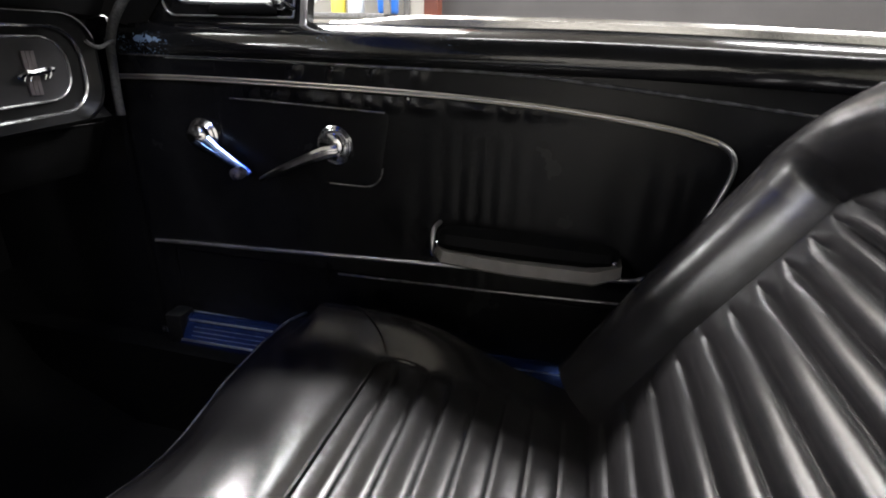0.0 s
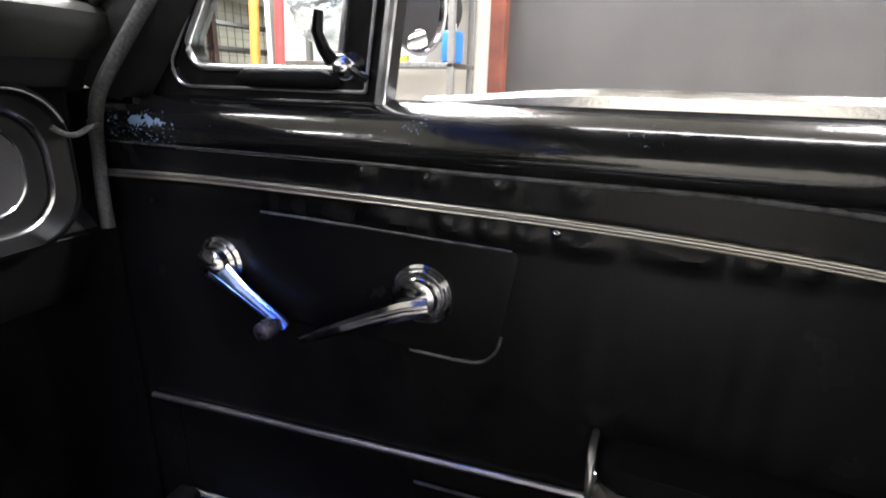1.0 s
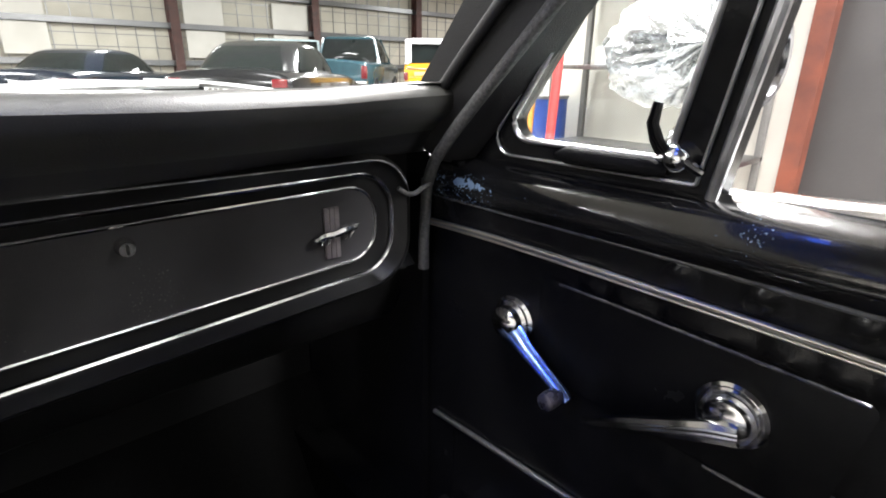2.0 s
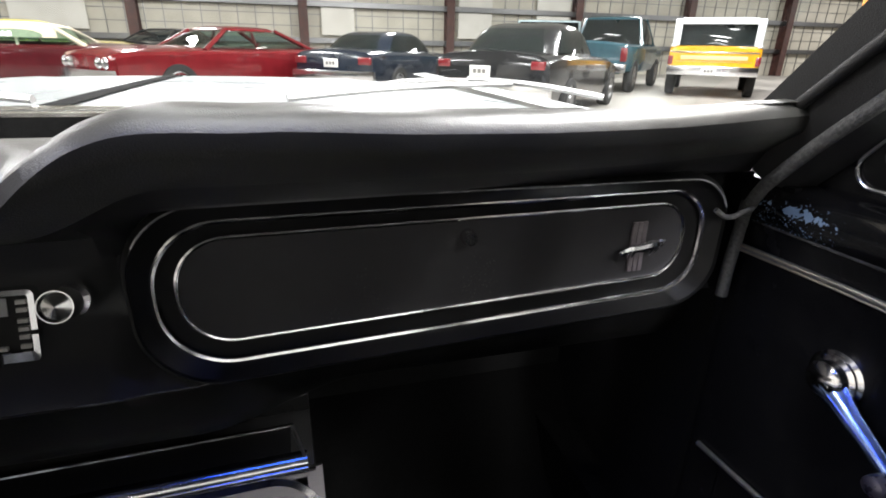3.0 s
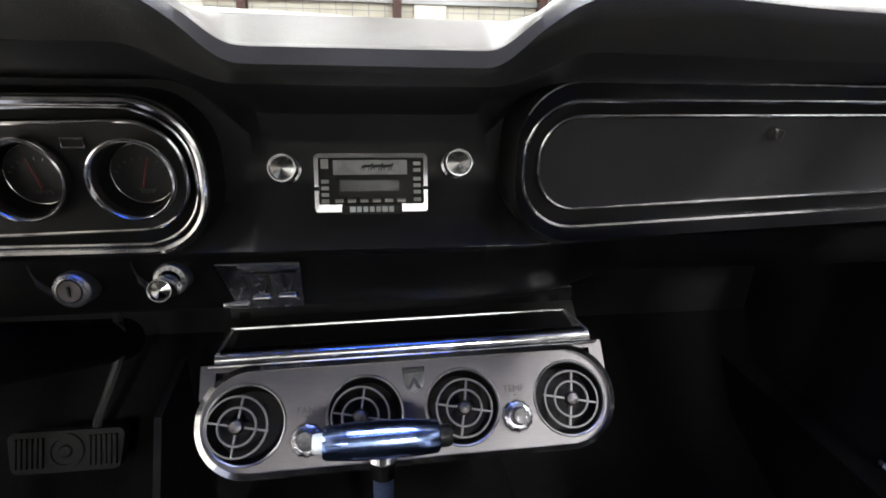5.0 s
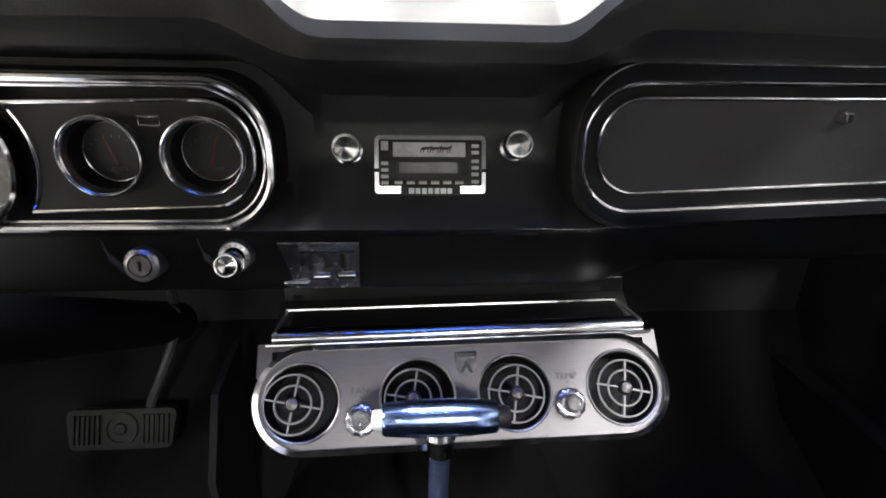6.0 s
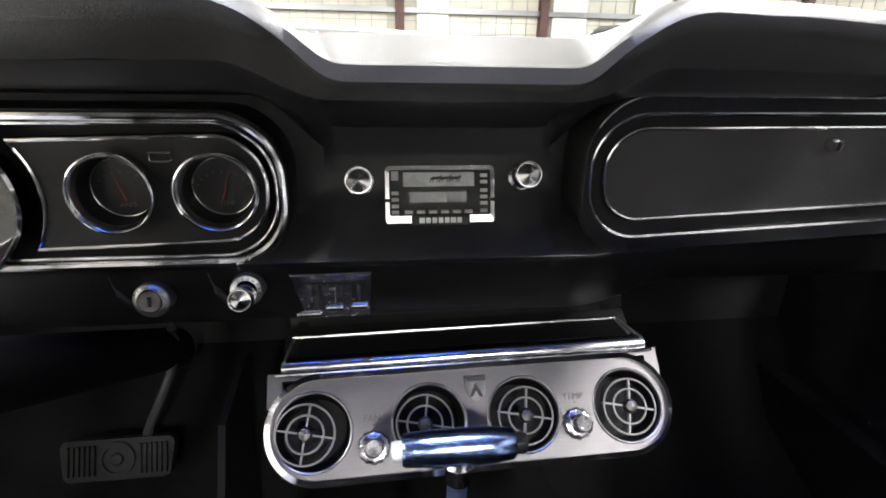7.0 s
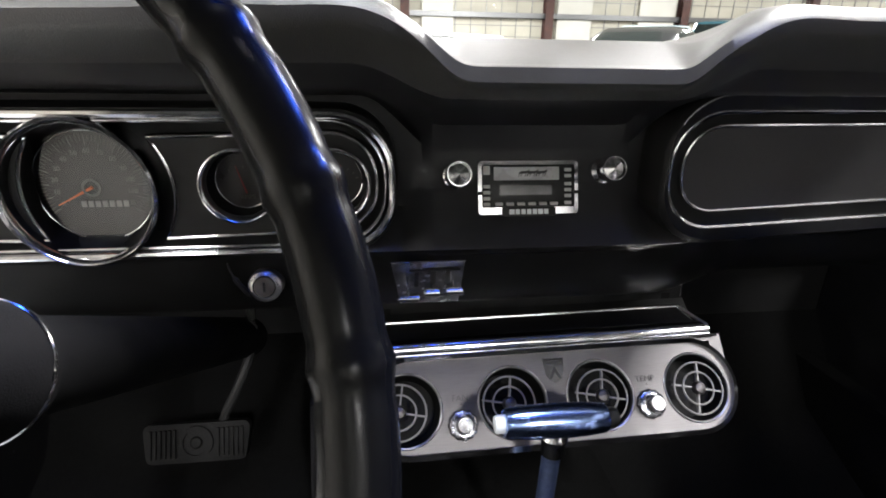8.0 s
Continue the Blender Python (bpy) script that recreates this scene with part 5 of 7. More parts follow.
# raised patch behind the cranks
lp = dense(rounded([(-0.168, 0.698), (-0.168, 0.802), (-0.424, 0.795), (-0.408, 0.694)], [0.012, 0.012, 0.008, 0.028], 8), 0.04)
b = bmesh.new()
inset = [(-0.295 + (u + 0.295) * 0.965, 0.747 + (v - 0.747) * 0.92) for u, v in lp]
loft(b, [[Vector((0.6965 - d, u, v)) for u, v in l_] for l_, d in ((lp, -0.001), (lp, 0.0016), (inset, 0.0022))], closed=True)
b.faces.new([v for v in b.verts][-len(lp):])
part("reinforcing_patch", b, PANELV, door, "raised black backing patch")
b = bmesh.new()
tube(b, smooth_path([(0.6935, y, z) for y, z in ((-0.19, 0.8005), (-0.25, 0.7995), (-0.33, 0.797), (-0.418, 0.7945))], 5), 0.0014, 6)
tube(b, smooth_path([(0.6935, y, z) for y, z in ((-0.335, 0.6945), (-0.375, 0.694), (-0.398, 0.6965), (-0.410, 0.708), (-0.414, 0.722))], 5), 0.0016, 6)
part("patch_welt", b, LINEGLINT, door, "stitched edge of the patch with a painted highlight")
b = bmesh.new()
revolve(b, (0.6935, -0.449, 0.8125), (-1, 0, 0), [(0.0032, -0.002), (0.0032, 0.001), (0.0018, 0.0026), (0, 0.003)], 12)
part("trim_screw", b, CHROME, door)


def blade(bm, pts, w, th, normal, prof=((1, 0.1), (0.85, 0.75), (0.4, 1), (0.28, 0.7), (0.12, 0.7), (0, 1), (-0.12, 0.7), (-0.28, 0.7), (-0.4, 1), (-0.85, 0.75), (-1, 0.1), (-0.9, -0.6), (0.9, -0.6))):
    """Tapering lever: points, half widths and thicknesses, flat side to normal."""
    P = [Vector(p) for p in pts]
    N = Vector(normal).normalized()
    secs = []
    for i, p in enumerate(P):
        t = (P[min(i + 1, len(P) - 1)] - P[max(i - 1, 0)]).normalized()
        s = t.cross(N).normalized()
        secs.append([p + s * w[i] * c + N * th[i] * d for c, d in prof])
    loft(bm, secs, closed=True, cap=True)


crk = part("window_crank", revolve(bmesh.new(), (0.6955, -0.139, 0.746), (-1, 0, 0), [(0.0245, -0.001), (0.0245, 0.003), (0.021, 0.005), (0.021, 0.008), (0.0175, 0.010), (0.0165, 0.017), (0.012, 0.021), (0, 0.022)], 36), CHROME, door, "chrome window crank")
b = bmesh.new()
blade(b, [(0.683, -0.131, 0.752), (0.680, -0.146, 0.743), (0.678, -0.170, 0.729), (0.677, -0.195, 0.715), (0.676, -0.214, 0.7045), (0.676, -0.222, 0.700)],
      [0.012, 0.012, 0.0085, 0.007, 0.0075, 0.005], [0.005] * 6, (-0.80, -0.22, 0.54),
      ((-1, 0.1), (-0.9, 0.6), (-0.55, 0.95), (0.0, 1.05), (0.2, 0.98), (0.25, 0.7), (0.4, 0.65), (0.46, 0.85), (0.58, 0.75), (0.63, 0.45), (0.8, 0.35), (1, 0.0), (0.9, -0.6), (-0.9, -0.6)))
# the arm's blue is a reflection put into its colour
part("crank_arm", b, ARMBLUE, crk, "grooved chrome arm, blue reflection in its colour")
b = bmesh.new()
revolve(b, (0.674, -0.2135, 0.7045), (-1, 0.05, 0.0), [(0.005, -0.004), (0.006, 0.004), (0.0080, 0.006), (0.0086, 0.014), (0.0080, 0.021), (0.005, 0.023), (0, 0.0232)], 22)
part("crank_knob", b, KNOBG, crk, "ribbed grey knob")
hnd = part("door_handle", revolve(bmesh.new(), (0.6945, -0.346, 0.748), (-1, 0, 0), [(0.0262, -0.001), (0.0262, 0.003), (0.0238, 0.0050), (0.0222, 0.0040), (0.0205, 0.0055), (0.0200, 0.010), (0.0170, 0.0105), (0.0155, 0.015), (0.011, 0.017), (0, 0.0175)], 40), CHROME, door, "chrome door handle")
b = bmesh.new()
blade(b, [(0.678, -0.358, 0.7445), (0.674, -0.340, 0.741), (0.670, -0.315, 0.731), (0.668, -0.285, 0.7175), (0.667, -0.258, 0.7045), (0.668, -0.243, 0.697)],
      [0.008, 0.0090, 0.0078, 0.0066, 0.0052, 0.003], [0.006, 0.007, 0.006, 0.005, 0.0045, 0.003], (-1, 0, 0.1))
part("lever", b, CHROME, hnd, "grooved chrome lever")
# armrest
b = bmesh.new()
secs = []
for y, w, z0, z1 in ((-0.497, 0.024, 0.630, 0.648), (-0.502, 0.036, 0.627, 0.652), (-0.515, 0.044, 0.626, 0.655), (-0.60, 0.047, 0.625, 0.655), (-0.69, 0.045, 0.626, 0.653), (-0.718, 0.036, 0.628, 0.650), (-0.728, 0.02, 0.631, 0.645)):
    secs.append([Vector((0.697, y, z0)), Vector((0.697 - w * .8, y, z0 + 0.004)), Vector((0.697 - w, y, (z0 + z1) / 2)), Vector((0.697 - w * .85, y, z1 - 0.003)), Vector((0.697 - w * .5, y, z1)), Vector((0.697, y, z1 - 0.002))])
loft(b, secs, closed=True, cap=True)
part("armrest", b, ARMV, door, "black moulded armrest")
b = bmesh.new()
loft(b, [[Vector((0.697, y, z)), Vector((0.697 - w, y, z)), Vector((0.697 - w - 0.002, y, z + 0.003)), Vector((0.697 - w + 0.005, y, z + 0.015)), Vector((0.697, y, z + 0.015))] for y, w, z in ((-0.493, 0.024, 0.618), (-0.51, 0.050, 0.616), (-0.60, 0.057, 0.6145), (-0.70, 0.055, 0.615), (-0.732, 0.032, 0.618))], closed=True, cap=True)
part("armrest_base", b, ARMBASE, door, "pale grey armrest base")
b = bmesh.new()
tube(b, smooth_path([(0.696, -0.4945, 0.655), (0.676, -0.4935, 0.655), (0.665, -0.4935, 0.650), (0.659, -0.4945, 0.637), (0.662, -0.4945, 0.623), (0.676, -0.4945, 0.616), (0.696, -0.4945, 0.616)], 5), 0.0032, 10, up=(0, 1, 0))
end = part("armrest_end", b, SATIN, door, "chrome armrest end frame")
b = bmesh.new()
revolve(b, (0.672, -0.498, 0.633), (-0.5, 0.85, 0.2), [(0.0060, -0.004), (0.0060, 0.002), (0.004, 0.004), (0, 0.0045)], 14)
part("screw", b, CHROME, end)
b = bmesh.new()
revolve(b, (0.655, -0.722, 0.641), (-0.9, 0, 0.4), [(0.0030, -0.003), (0.0030, 0.001), (0.0015, 0.002), (0, 0.0022)], 10)
part("rear_screw", b, CHROME, end)
# vent window
def vw(u, v, d):
    return Vector((0.722 + d + (v - 0.91) * -0.12, u, v))


fr_ = [(-0.030, 0.8900), (-0.30, 0.8900), (-0.355, 1.17), (-0.262, 1.17)]
outer_l = rounded(fr_, [0.018, 0.004, 0.01, 0.01], 6)
inner_l = rounded([(-0.094, 0.921), (-0.262, 0.921), (-0.318, 1.155), (-0.272, 1.155)], [0.016, 0.010, 0.01, 0.01], 6)
b = bmesh.new()
loft(b, [[vw(u, v, d) for u, v in l_] for l_, d in ((outer_l, -0.006), (inner_l, -0.006), (inner_l, 0.012), (outer_l, 0.012))], closed=True, loop=True)
vwin = part("vent_window", b, GLOSSB, door, "black framed quarter light")
b = bmesh.new()
tube(b, [vw(u, v, -0.007) for u, v in dense(inner_l, 0.03)], 0.0028, 8, True)
part("chrome_bead", b, SATIN, vwin)
b = bmesh.new()
tube(b, [vw(u, v, -0.008) for u, v in dense(rounded([(-0.070, 0.9045), (-0.285, 0.9045), (-0.34, 1.165), (-0.29, 1.165)], [0.016, 0.003, 0.01, 0.01], 6), 0.03)], 0.0016, 6, True)
part("seal_edge", b, SATIN, vwin)
b = bmesh.new()
plate(b, inner_l, vw, 0.003, 0.006)
pane = part("pane", b, GLASS, vwin)
pane.visible_shadow = False
b = bmesh.new()
tube(b, [vw(-0.297, 0.896, -0.008), vw(-0.352, 1.165, -0.008)], 0.0045, 8)
part("division_bar", b, SATIN, vwin, "chrome division bar")
b = bmesh.new()
blade(b, [vw(-0.262, 0.926, -0.014), vw(-0.258, 0.936, -0.020), vw(-0.255, 0.948, -0.022), vw(-0.257, 0.963, -0.020)], [0.0065, 0.0050, 0.0042, 0.0030], [0.004] * 4, (-1, 0, 0.1))
latch = part("latch", b, PLASTIC, vwin, "black latch lever")
b = bmesh.new()
revolve(b, vw(-0.270, 0.923, -0.006), (-1, -0.1, 0.1), [(0.0105, 0), (0.0105, 0.008), (0.008, 0.013), (0.004, 0.015), (0, 0.0152)], 18)
tube(b, [vw(-0.272, 0.926, -0.014), vw(-0.284, 0.918, -0.014), vw(-0.290, 0.914, -0.012)], [0.005, 0.004, 0.003], 8)
part("latch_base", b, CHROME, latch, "chrome latch base")
b = bmesh.new()
tube(b, [vw(-0.160, 0.912, -0.008), vw(-0.175, 0.914, -0.012), vw(-0.25, 0.914, -0.012), vw(-0.262, 0.912, -0.008)], [0.003, 0.008, 0.008, 0.004], 10)
part("pivot_cover", b, RUBBER, vwin)

# door mirror
mir = thing("door_mirror", "round chrome door mirror wrapped in crinkled film", "mirror", (0.90, -0.20, 0.893))
MN = Vector((-0.25, -0.96, 0.02)).normalized()
MC = Vector((0.945, -0.228, 1.003))
b = bmesh.new()
revolve(b, MC, MN, [(0.058, -0.002), (0.061, 0.001), (0.060, 0.005), (0.056, 0.004), (0.0555, -0.001)], 44)
part("bezel", b, CHROME, mir)
b = bmesh.new()
revolve(b, MC, MN, [(0.057, 0.0), (0, 0.0)], 44)
part("glass", b, MIRROR, mir, "mirror glass with the grey reflection in its colour")
b = bmesh.new()
revolve(b, MC, -MN, [(0.058, 0.0), (0.060, 0.006), (0.055, 0.03), (0.040, 0.055), (0.018, 0.068), (0, 0.07)], 36)
part("shell", b, CHROME, mir)
b = bmesh.new()
tube(b, smooth_path([(0.90, -0.18, 0.893), (0.905, -0.185, 0.92), (0.93, -0.21, 0.95), (0.955, -0.235, 0.965)], 5), [0.02] * 3 + [0.011] * 13, 14)
part("stalk", b, CHROME, mir)
b = bmesh.new()
revolve(b, (0.912, -0.148, 1.005), (0.5, 0.8, -0.1), [(0, -0.075), (0.035, -0.06), (0.055, -0.03), (0.06, 0.0), (0.05, 0.035), (0.028, 0.055), (0, 0.06)], 44)
bmesh.ops.subdivide_edges(b, edges=b.edges[:], cuts=1, use_grid_fill=True)
for v in b.verts:
    q = v.co - Vector((0.912, -0.148, 1.005))
    f = noise.noise(v.co * 45) * 0.010 + abs(noise.noise(v.co * 85)) * 0.010
    v.co += q.normalized() * f
FILM = mat("crinkled_film", (0.62, 0.62, 0.64), 0.12, 0.75, (0.35, 0.35, 0.36), 40, 8, 1.0, 130, 0.3)
part("film", b, FILM, mir, "crinkled silvery wrapping film")

# ---------------------------------------------------------------- pillar, windlace, sill, floor tub
def mirror_x(pts):
    return [Vector((-p[0], p[1], p[2])) for p in pts]


PIL = thing("windscreen_frame", "black trimmed windscreen pillars and header", "windscreen frame", (0, -0.1, 0.9))
sec_lo = [(0.672, 0.030, 0.917), (0.677, 0.006, 0.914), (0.686, -0.030, 0.893), (0.716, -0.045, 0.885), (0.735, -0.020, 0.895), (0.716, 0.008, 0.912), (0.694, 0.022, 0.915)]
sec_hi = [(0.652, -0.240, 1.200), (0.656, -0.309, 1.199), (0.672, -0.345, 1.190), (0.690, -0.355, 1.195), (0.705, -0.33, 1.200), (0.694, -0.275, 1.200), (0.672, -0.250, 1.199)]
for f in (lambda p: [Vector(q) for q in p], mirror_x):
    b = bmesh.new()
    A_, B_ = f(sec_lo), f(sec_hi)
    loft(b, [[a.lerp(c, t) for a, c in zip(A_, B_)] for t in (0, .2, .4, .6, .8, 1, 1.22)], closed=True, cap=True)
    part("pillar", b, VINYL, PIL, "black vinyl covered pillar")
b = bmesh.new()
loft(b, [[Vector((x, y + 0.02 * (1 - (x / 0.63) ** 2), z + 0.02 * (1 - (x / 0.63) ** 2))) for y, z in ((-0.312, 1.270), (-0.37, 1.255), (-0.405, 1.270), (-0.38, 1.295), (-0.322, 1.295))] for x in np.linspace(-0.67, 0.67, 13)], closed=True, cap=True)
part("header", b, VINYL, PIL)
b = bmesh.new()
loft(b, [[Vector((x, 0.190 - 0.12 * abs(x / 0.66) ** 2.2, 0.938 + 0.008 * abs(x / .66))).lerp(Vector((x * 0.97, -0.315 - 0.04 * abs(x / 0.66), 1.277)), t) for t in (0, .2, .45, .7)] for x in np.linspace(-0.66, 0.66, 21)])
ws = part("windscreen", b, GLASS, PIL)
ws.visible_shadow = False
b = bmesh.new()
loft(b, [[Vector((x, 0.190 - 0.12 * abs(x / 0.66) ** 2.2, 0.938 + 0.008 * abs(x / .66))).lerp(Vector((x * 0.97, -0.315 - 0.04 * abs(x / 0.66), 1.277)), t) for t in (.7, .8, .9, 1)] for x in np.linspace(-0.66, 0.66, 21)])
part("shade_band", b, BANDGLASS, PIL, "blue tinted shade band along the windscreen top")
# roof, headliner and rear window
top = thing("car_roof", "white car roof lined with black vinyl headliner", "car roof", (0, -0.8, 1.2))


def roof_z(x, y):
    return 1.317 - 0.045 * (abs(x) / 0.64) ** 3 - 0.02 * ease(-y, 0.9, 1.25) - 0.012 * ease(y, -0.6, -0.38)


for nm, m_, dz, lab in (("skin", CARWHITE, 0.0, "white painted skin"), ("headliner", LINING, -0.035, "black vinyl headliner")):
    b = bmesh.new()
    loft(b, [[Vector((x, y, roof_z(x, y) + dz)) for x in np.linspace(-0.655, 0.655, 15)] for y in (-0.395, -0.55, -0.7, -0.9, -1.1, -1.2)])
    part(nm, b, m_, top, lab)
for s_ in (-1, 1):
    b = bmesh.new()
    loft(b, [[Vector((s_ * (x + dx), y, z)) for x, y, z in ((0.655, -1.12, 1.275), (0.66, -1.20, 1.275), (0.60, -1.24, 1.29))] + [Vector((s_ * (x + dx), y, z)) for x, y, z in ((0.66, -1.70, 0.89), (0.73, -1.70, 0.885), (0.735, -1.22, 0.885))] for dx in (0, 0.02)], closed=True, cap=True)
    part("rear_pillar", b, LINING, top)
    b = bmesh.new()
    tube(b, [(s_ * 0.662, y, 1.268) for y in np.linspace(-0.39, -1.2, 8)], 0.013, 8)
    part("side_rail", b, LINING, top)
b = bmesh.new()
loft(b, [[Vector((x, y - 0.03 * (1 - (x / .6) ** 2), z)) for y, z in ((-1.20, 1.29), (-1.45, 1.10), (-1.69, 0.905))] for x in np.linspace(-0.63, 0.63, 11)])
ob = part("rear_window", b, GLASS, top)
ob.visible_shadow = False
b = bmesh.new()
box(b, -0.70, 0.70, -1.75, -1.35, 0.86, 0.885, 0.005)
part("parcel_shelf", b, LINING, top)

WOVEN = mat("woven_windlace", (0.10, 0.10, 0.10), 0.6, 0, (0.04, 0.04, 0.04), 300, 6, 0.8, 900)
lace = thing("windlace", "grey woven windlace cord along the door opening", "windlace", (0.68, -0.03, 0.87))
b = bmesh.new()
tube(b, smooth_path([(0.677, -0.017, 0.769), (0.678, -0.016, 0.80), (0.681, -0.016, 0.84), (0.681, -0.018, 0.872)], 6), 0.0062, 12)
part("lower_cord", b, WOVEN, lace)
b = bmesh.new()
tube(b, smooth_path([(0.680, -0.020, 0.866), (0.674, -0.034, 0.886), (0.671, -0.050, 0.905), (0.675, -0.089, 0.950), (0.674, -0.194, 1.050), (0.668, -0.345, 1.195)], 7), 0.0062, 12)
part("upper_cord", b, WOVEN, lace)
b = bmesh.new()
tube(b, smooth_path([(0.673, 0.004, 0.915), (0.669, -0.053, 0.966), (0.665, -0.105, 1.013), (0.658, -0.205, 1.10), (0.651, -0.311, 1.20)], 6), 0.0055, 10)
part("pillar_ridge", b, VINYL, lace, "soft black ridge along the pillar")
b = bmesh.new()
tube(b, smooth_path([(0.636, -0.026, 0.869), (0.645, -0.028, 0.8625), (0.655, -0.029, 0.8615), (0.665, -0.030, 0.866), (0.676, -0.030, 0.8695)], 4), 0.0026, 8)
solo("trim_bracket", b, WOVEN, "grey metal trim edge at the dash end", "trim bracket")
# kick panel, door aperture and sill
tub = thing("car_floor", "black carpeted car floor with transmission tunnel", "car floor", (0, -0.6, 0.25))
b = bmesh.new()
box(b, 0.684, 0.694, -0.006, 0.33, 0.22, 0.90)
part("kick_panel", b, PANELV, tub, "black fibreboard kick panel", smooth=False)
b = bmesh.new()
box(b, -0.694, -0.684, -0.006, 0.33, 0.22, 0.90)
part("kick_panel", b, PANELV, tub, "black fibreboard kick panel", smooth=False)
b = bmesh.new()
box(b, 0.698, 0.74, -0.05, 0.05, 0.25, 0.893)
solo("door_jamb", b, PANELV, "black painted door jamb", "door jamb", smooth=False)
sill = thing("sill_plate", "ribbed aluminium door sill plate", "sill plate", (0.66, -0.6, 0.42))
b = bmesh.new()
secs = []
prof = [(0.6478, 0.395), (0.6480, 0.4150), (0.6505, 0.4175), (0.6535, 0.4170), (0.671, 0.4380), (0.6745, 0.4480), (0.681, 0.4500), (0.690, 0.4475), (0.690, 0.39)]
for y in (-0.075, -0.4, -0.8, -1.1):
    dz = 0.03 * ease(-y, 0.0, 0.9)
    secs.append([Vector((x, y, z + dz)) for x, z in prof])
loft(b, secs, closed=True, cap=True)
# plate coloured blue to stand for the reflected shade band
part("plate", b, SILLBLUE, sill, "metal plate, blue reflection in its colour")
b = bmesh.new()
for k in range(3):
    x = 0.658 + 0.0045 * k
    tube(b, [(x, -0.09, 0.4235 + 0.0054 * k), (x, -1.05, 0.4535 + 0.0054 * k)], 0.0006, 6)
tube(b, [(0.6495, -0.078, 0.4195), (0.6495, -1.08, 0.4490)], 0.0021, 8)
tube(b, [(0.6725, -0.078, 0.4435), (0.6725, -1.08, 0.4730)], 0.0021, 8)
part("ribs", b, SATIN, sill, "bright ribbed edges")
b = bmesh.new()
box(b, 0.655, 0.69, -0.075, -0.045, 0.40, 0.458, 0.004)
part("end_block", b, RUBBER, sill)
b = bmesh.new()
box(b, 0.622, 0.6478, -1.7, 0.30, 0.21, 0.4135)
box(b, 0.6478, 0.70, -1.7, 0.30, 0.21, 0.394)
solo("sill_side", b, CARPET, "black carpeted inner sill", "inner sill", smooth=False)
b = bmesh.new()
box(b, -0.70, 0.70, -1.7, 0.33, 0.20, 0.25)
part("carpet", b, CARPET, tub, "black carpet")
b = bmesh.new()
loft(b, [[Vector((x * (1 + 0.15 * ease(y, -0.3, 0.1)), y, 0.25 + (z - 0.25) * (1 + 0.55 * ease(y, -0.25, 0.1)))) for x, z in ((-0.20, 0.25), (-0.165, 0.29), (-0.12, 0.315), (-0.06, 0.325), (0.06, 0.325), (0.12, 0.315), (0.165, 0.29), (0.20, 0.25))] for y in (-1.7, -1.0, -0.4, -0.25, -0.1, 0.0, 0.14, 0.31)])
part("tunnel", b, CARPET, tub, "carpeted transmission tunnel")
b = bmesh.new()
loft(b, [[Vector((x, y, z)) for y, z in ((0.02, 0.25), (0.20, 0.33), (0.30, 0.48))] for x in (-0.69, 0.69)])
part("toe_board", b, CARPET, tub)
b = bmesh.new()
box(b, -0.70, 0.70, -1.75, -1.70, 0.2, 0.88)
part("rear_bulkhead", b, VINYL, tub)
b = bmesh.new()
loft(b, [[Vector((-0.238 + dx, y, z)) for y, z in ((-0.02, 0.30), (-0.035, 0.46), (0.01, 0.545), (0.10, 0.56), (0.10, 0.30))] for dx in (-0.004, 0.004)], closed=True, cap=True)
part("side_flap", b, ARMV, tub, "black vinyl flap beside the tunnel")
b = bmesh.new()
for s_ in (-1, 1):
    box(b, min(s_ * 0.695, s_ * 0.86), max(s_ * 0.695, s_ * 0.86), -1.75, 0.12, 0.18, 0.40)
box(b, -0.86, -0.80, -1.75, -1.18, 0.40, 0.89)
box(b, 0.80, 0.86, -1.75, -1.165, 0.40, 0.89)
box(b, 0.700, 0.72, -1.75, -1.165, 0.44, 0.89)
box(b, -0.86, 0.86, -1.80, -1.75, 0.3, 0.89)
part("body_shell", b, CARWHITE, tub, "white painted body shell", smooth=False)

# open driver door, never in view, added to keep left-hand light off the dash
drd = thing("driver_door_blocker", "unseen open driver door, added to block light from the left", "car door", (-0.71, 0.0, 0.42), (0, 0, -62))
for nm, x0, x1, m_, lab in (("inner_panel", -0.035, 0.0, PANELV, "black vinyl inner panel"), ("outer_skin", -0.10, -0.037, CARWHITE, "white painted outer skin")):
    b = bmesh.new()
    box(b, x0, x1, -1.14, -0.012, 0.0, 0.455, 0.012)
    ob = mesh_ob(nm, b, m_)
    ob.parent = drd
    tagged(ob, lab)
b = bmesh.new()
box(b, -0.075, -0.005, -1.14, -0.012, 0.457, 0.478, 0.009)
ob = mesh_ob("door_top", b, GLOSSB)
ob.parent = drd

# ---------------------------------------------------------------- passenger seat
XC = 0.372
seat = thing("bucket_seat", "black vinyl bucket seat with transverse pleats", "car seat", (XC, -0.6, 0.25))


def pleat(d, pitch=0.032):
    return 0.0075 * (abs(math.sin(math.pi * d / pitch)) ** 0.55)


INNER = [(0.36, 0.531), (0.40, 0.5390), (0.44, 0.5420), (0.486, 0.535), (0.588, 0.519), (0.685, 0.502), (0.74, 0.49)]
OUTER = [(0.36, 0.556), (0.42, 0.559), (0.50, 0.554), (0.56, 0.531), (0.61, 0.507), (0.71, 0.480), (0.74, 0.476)]


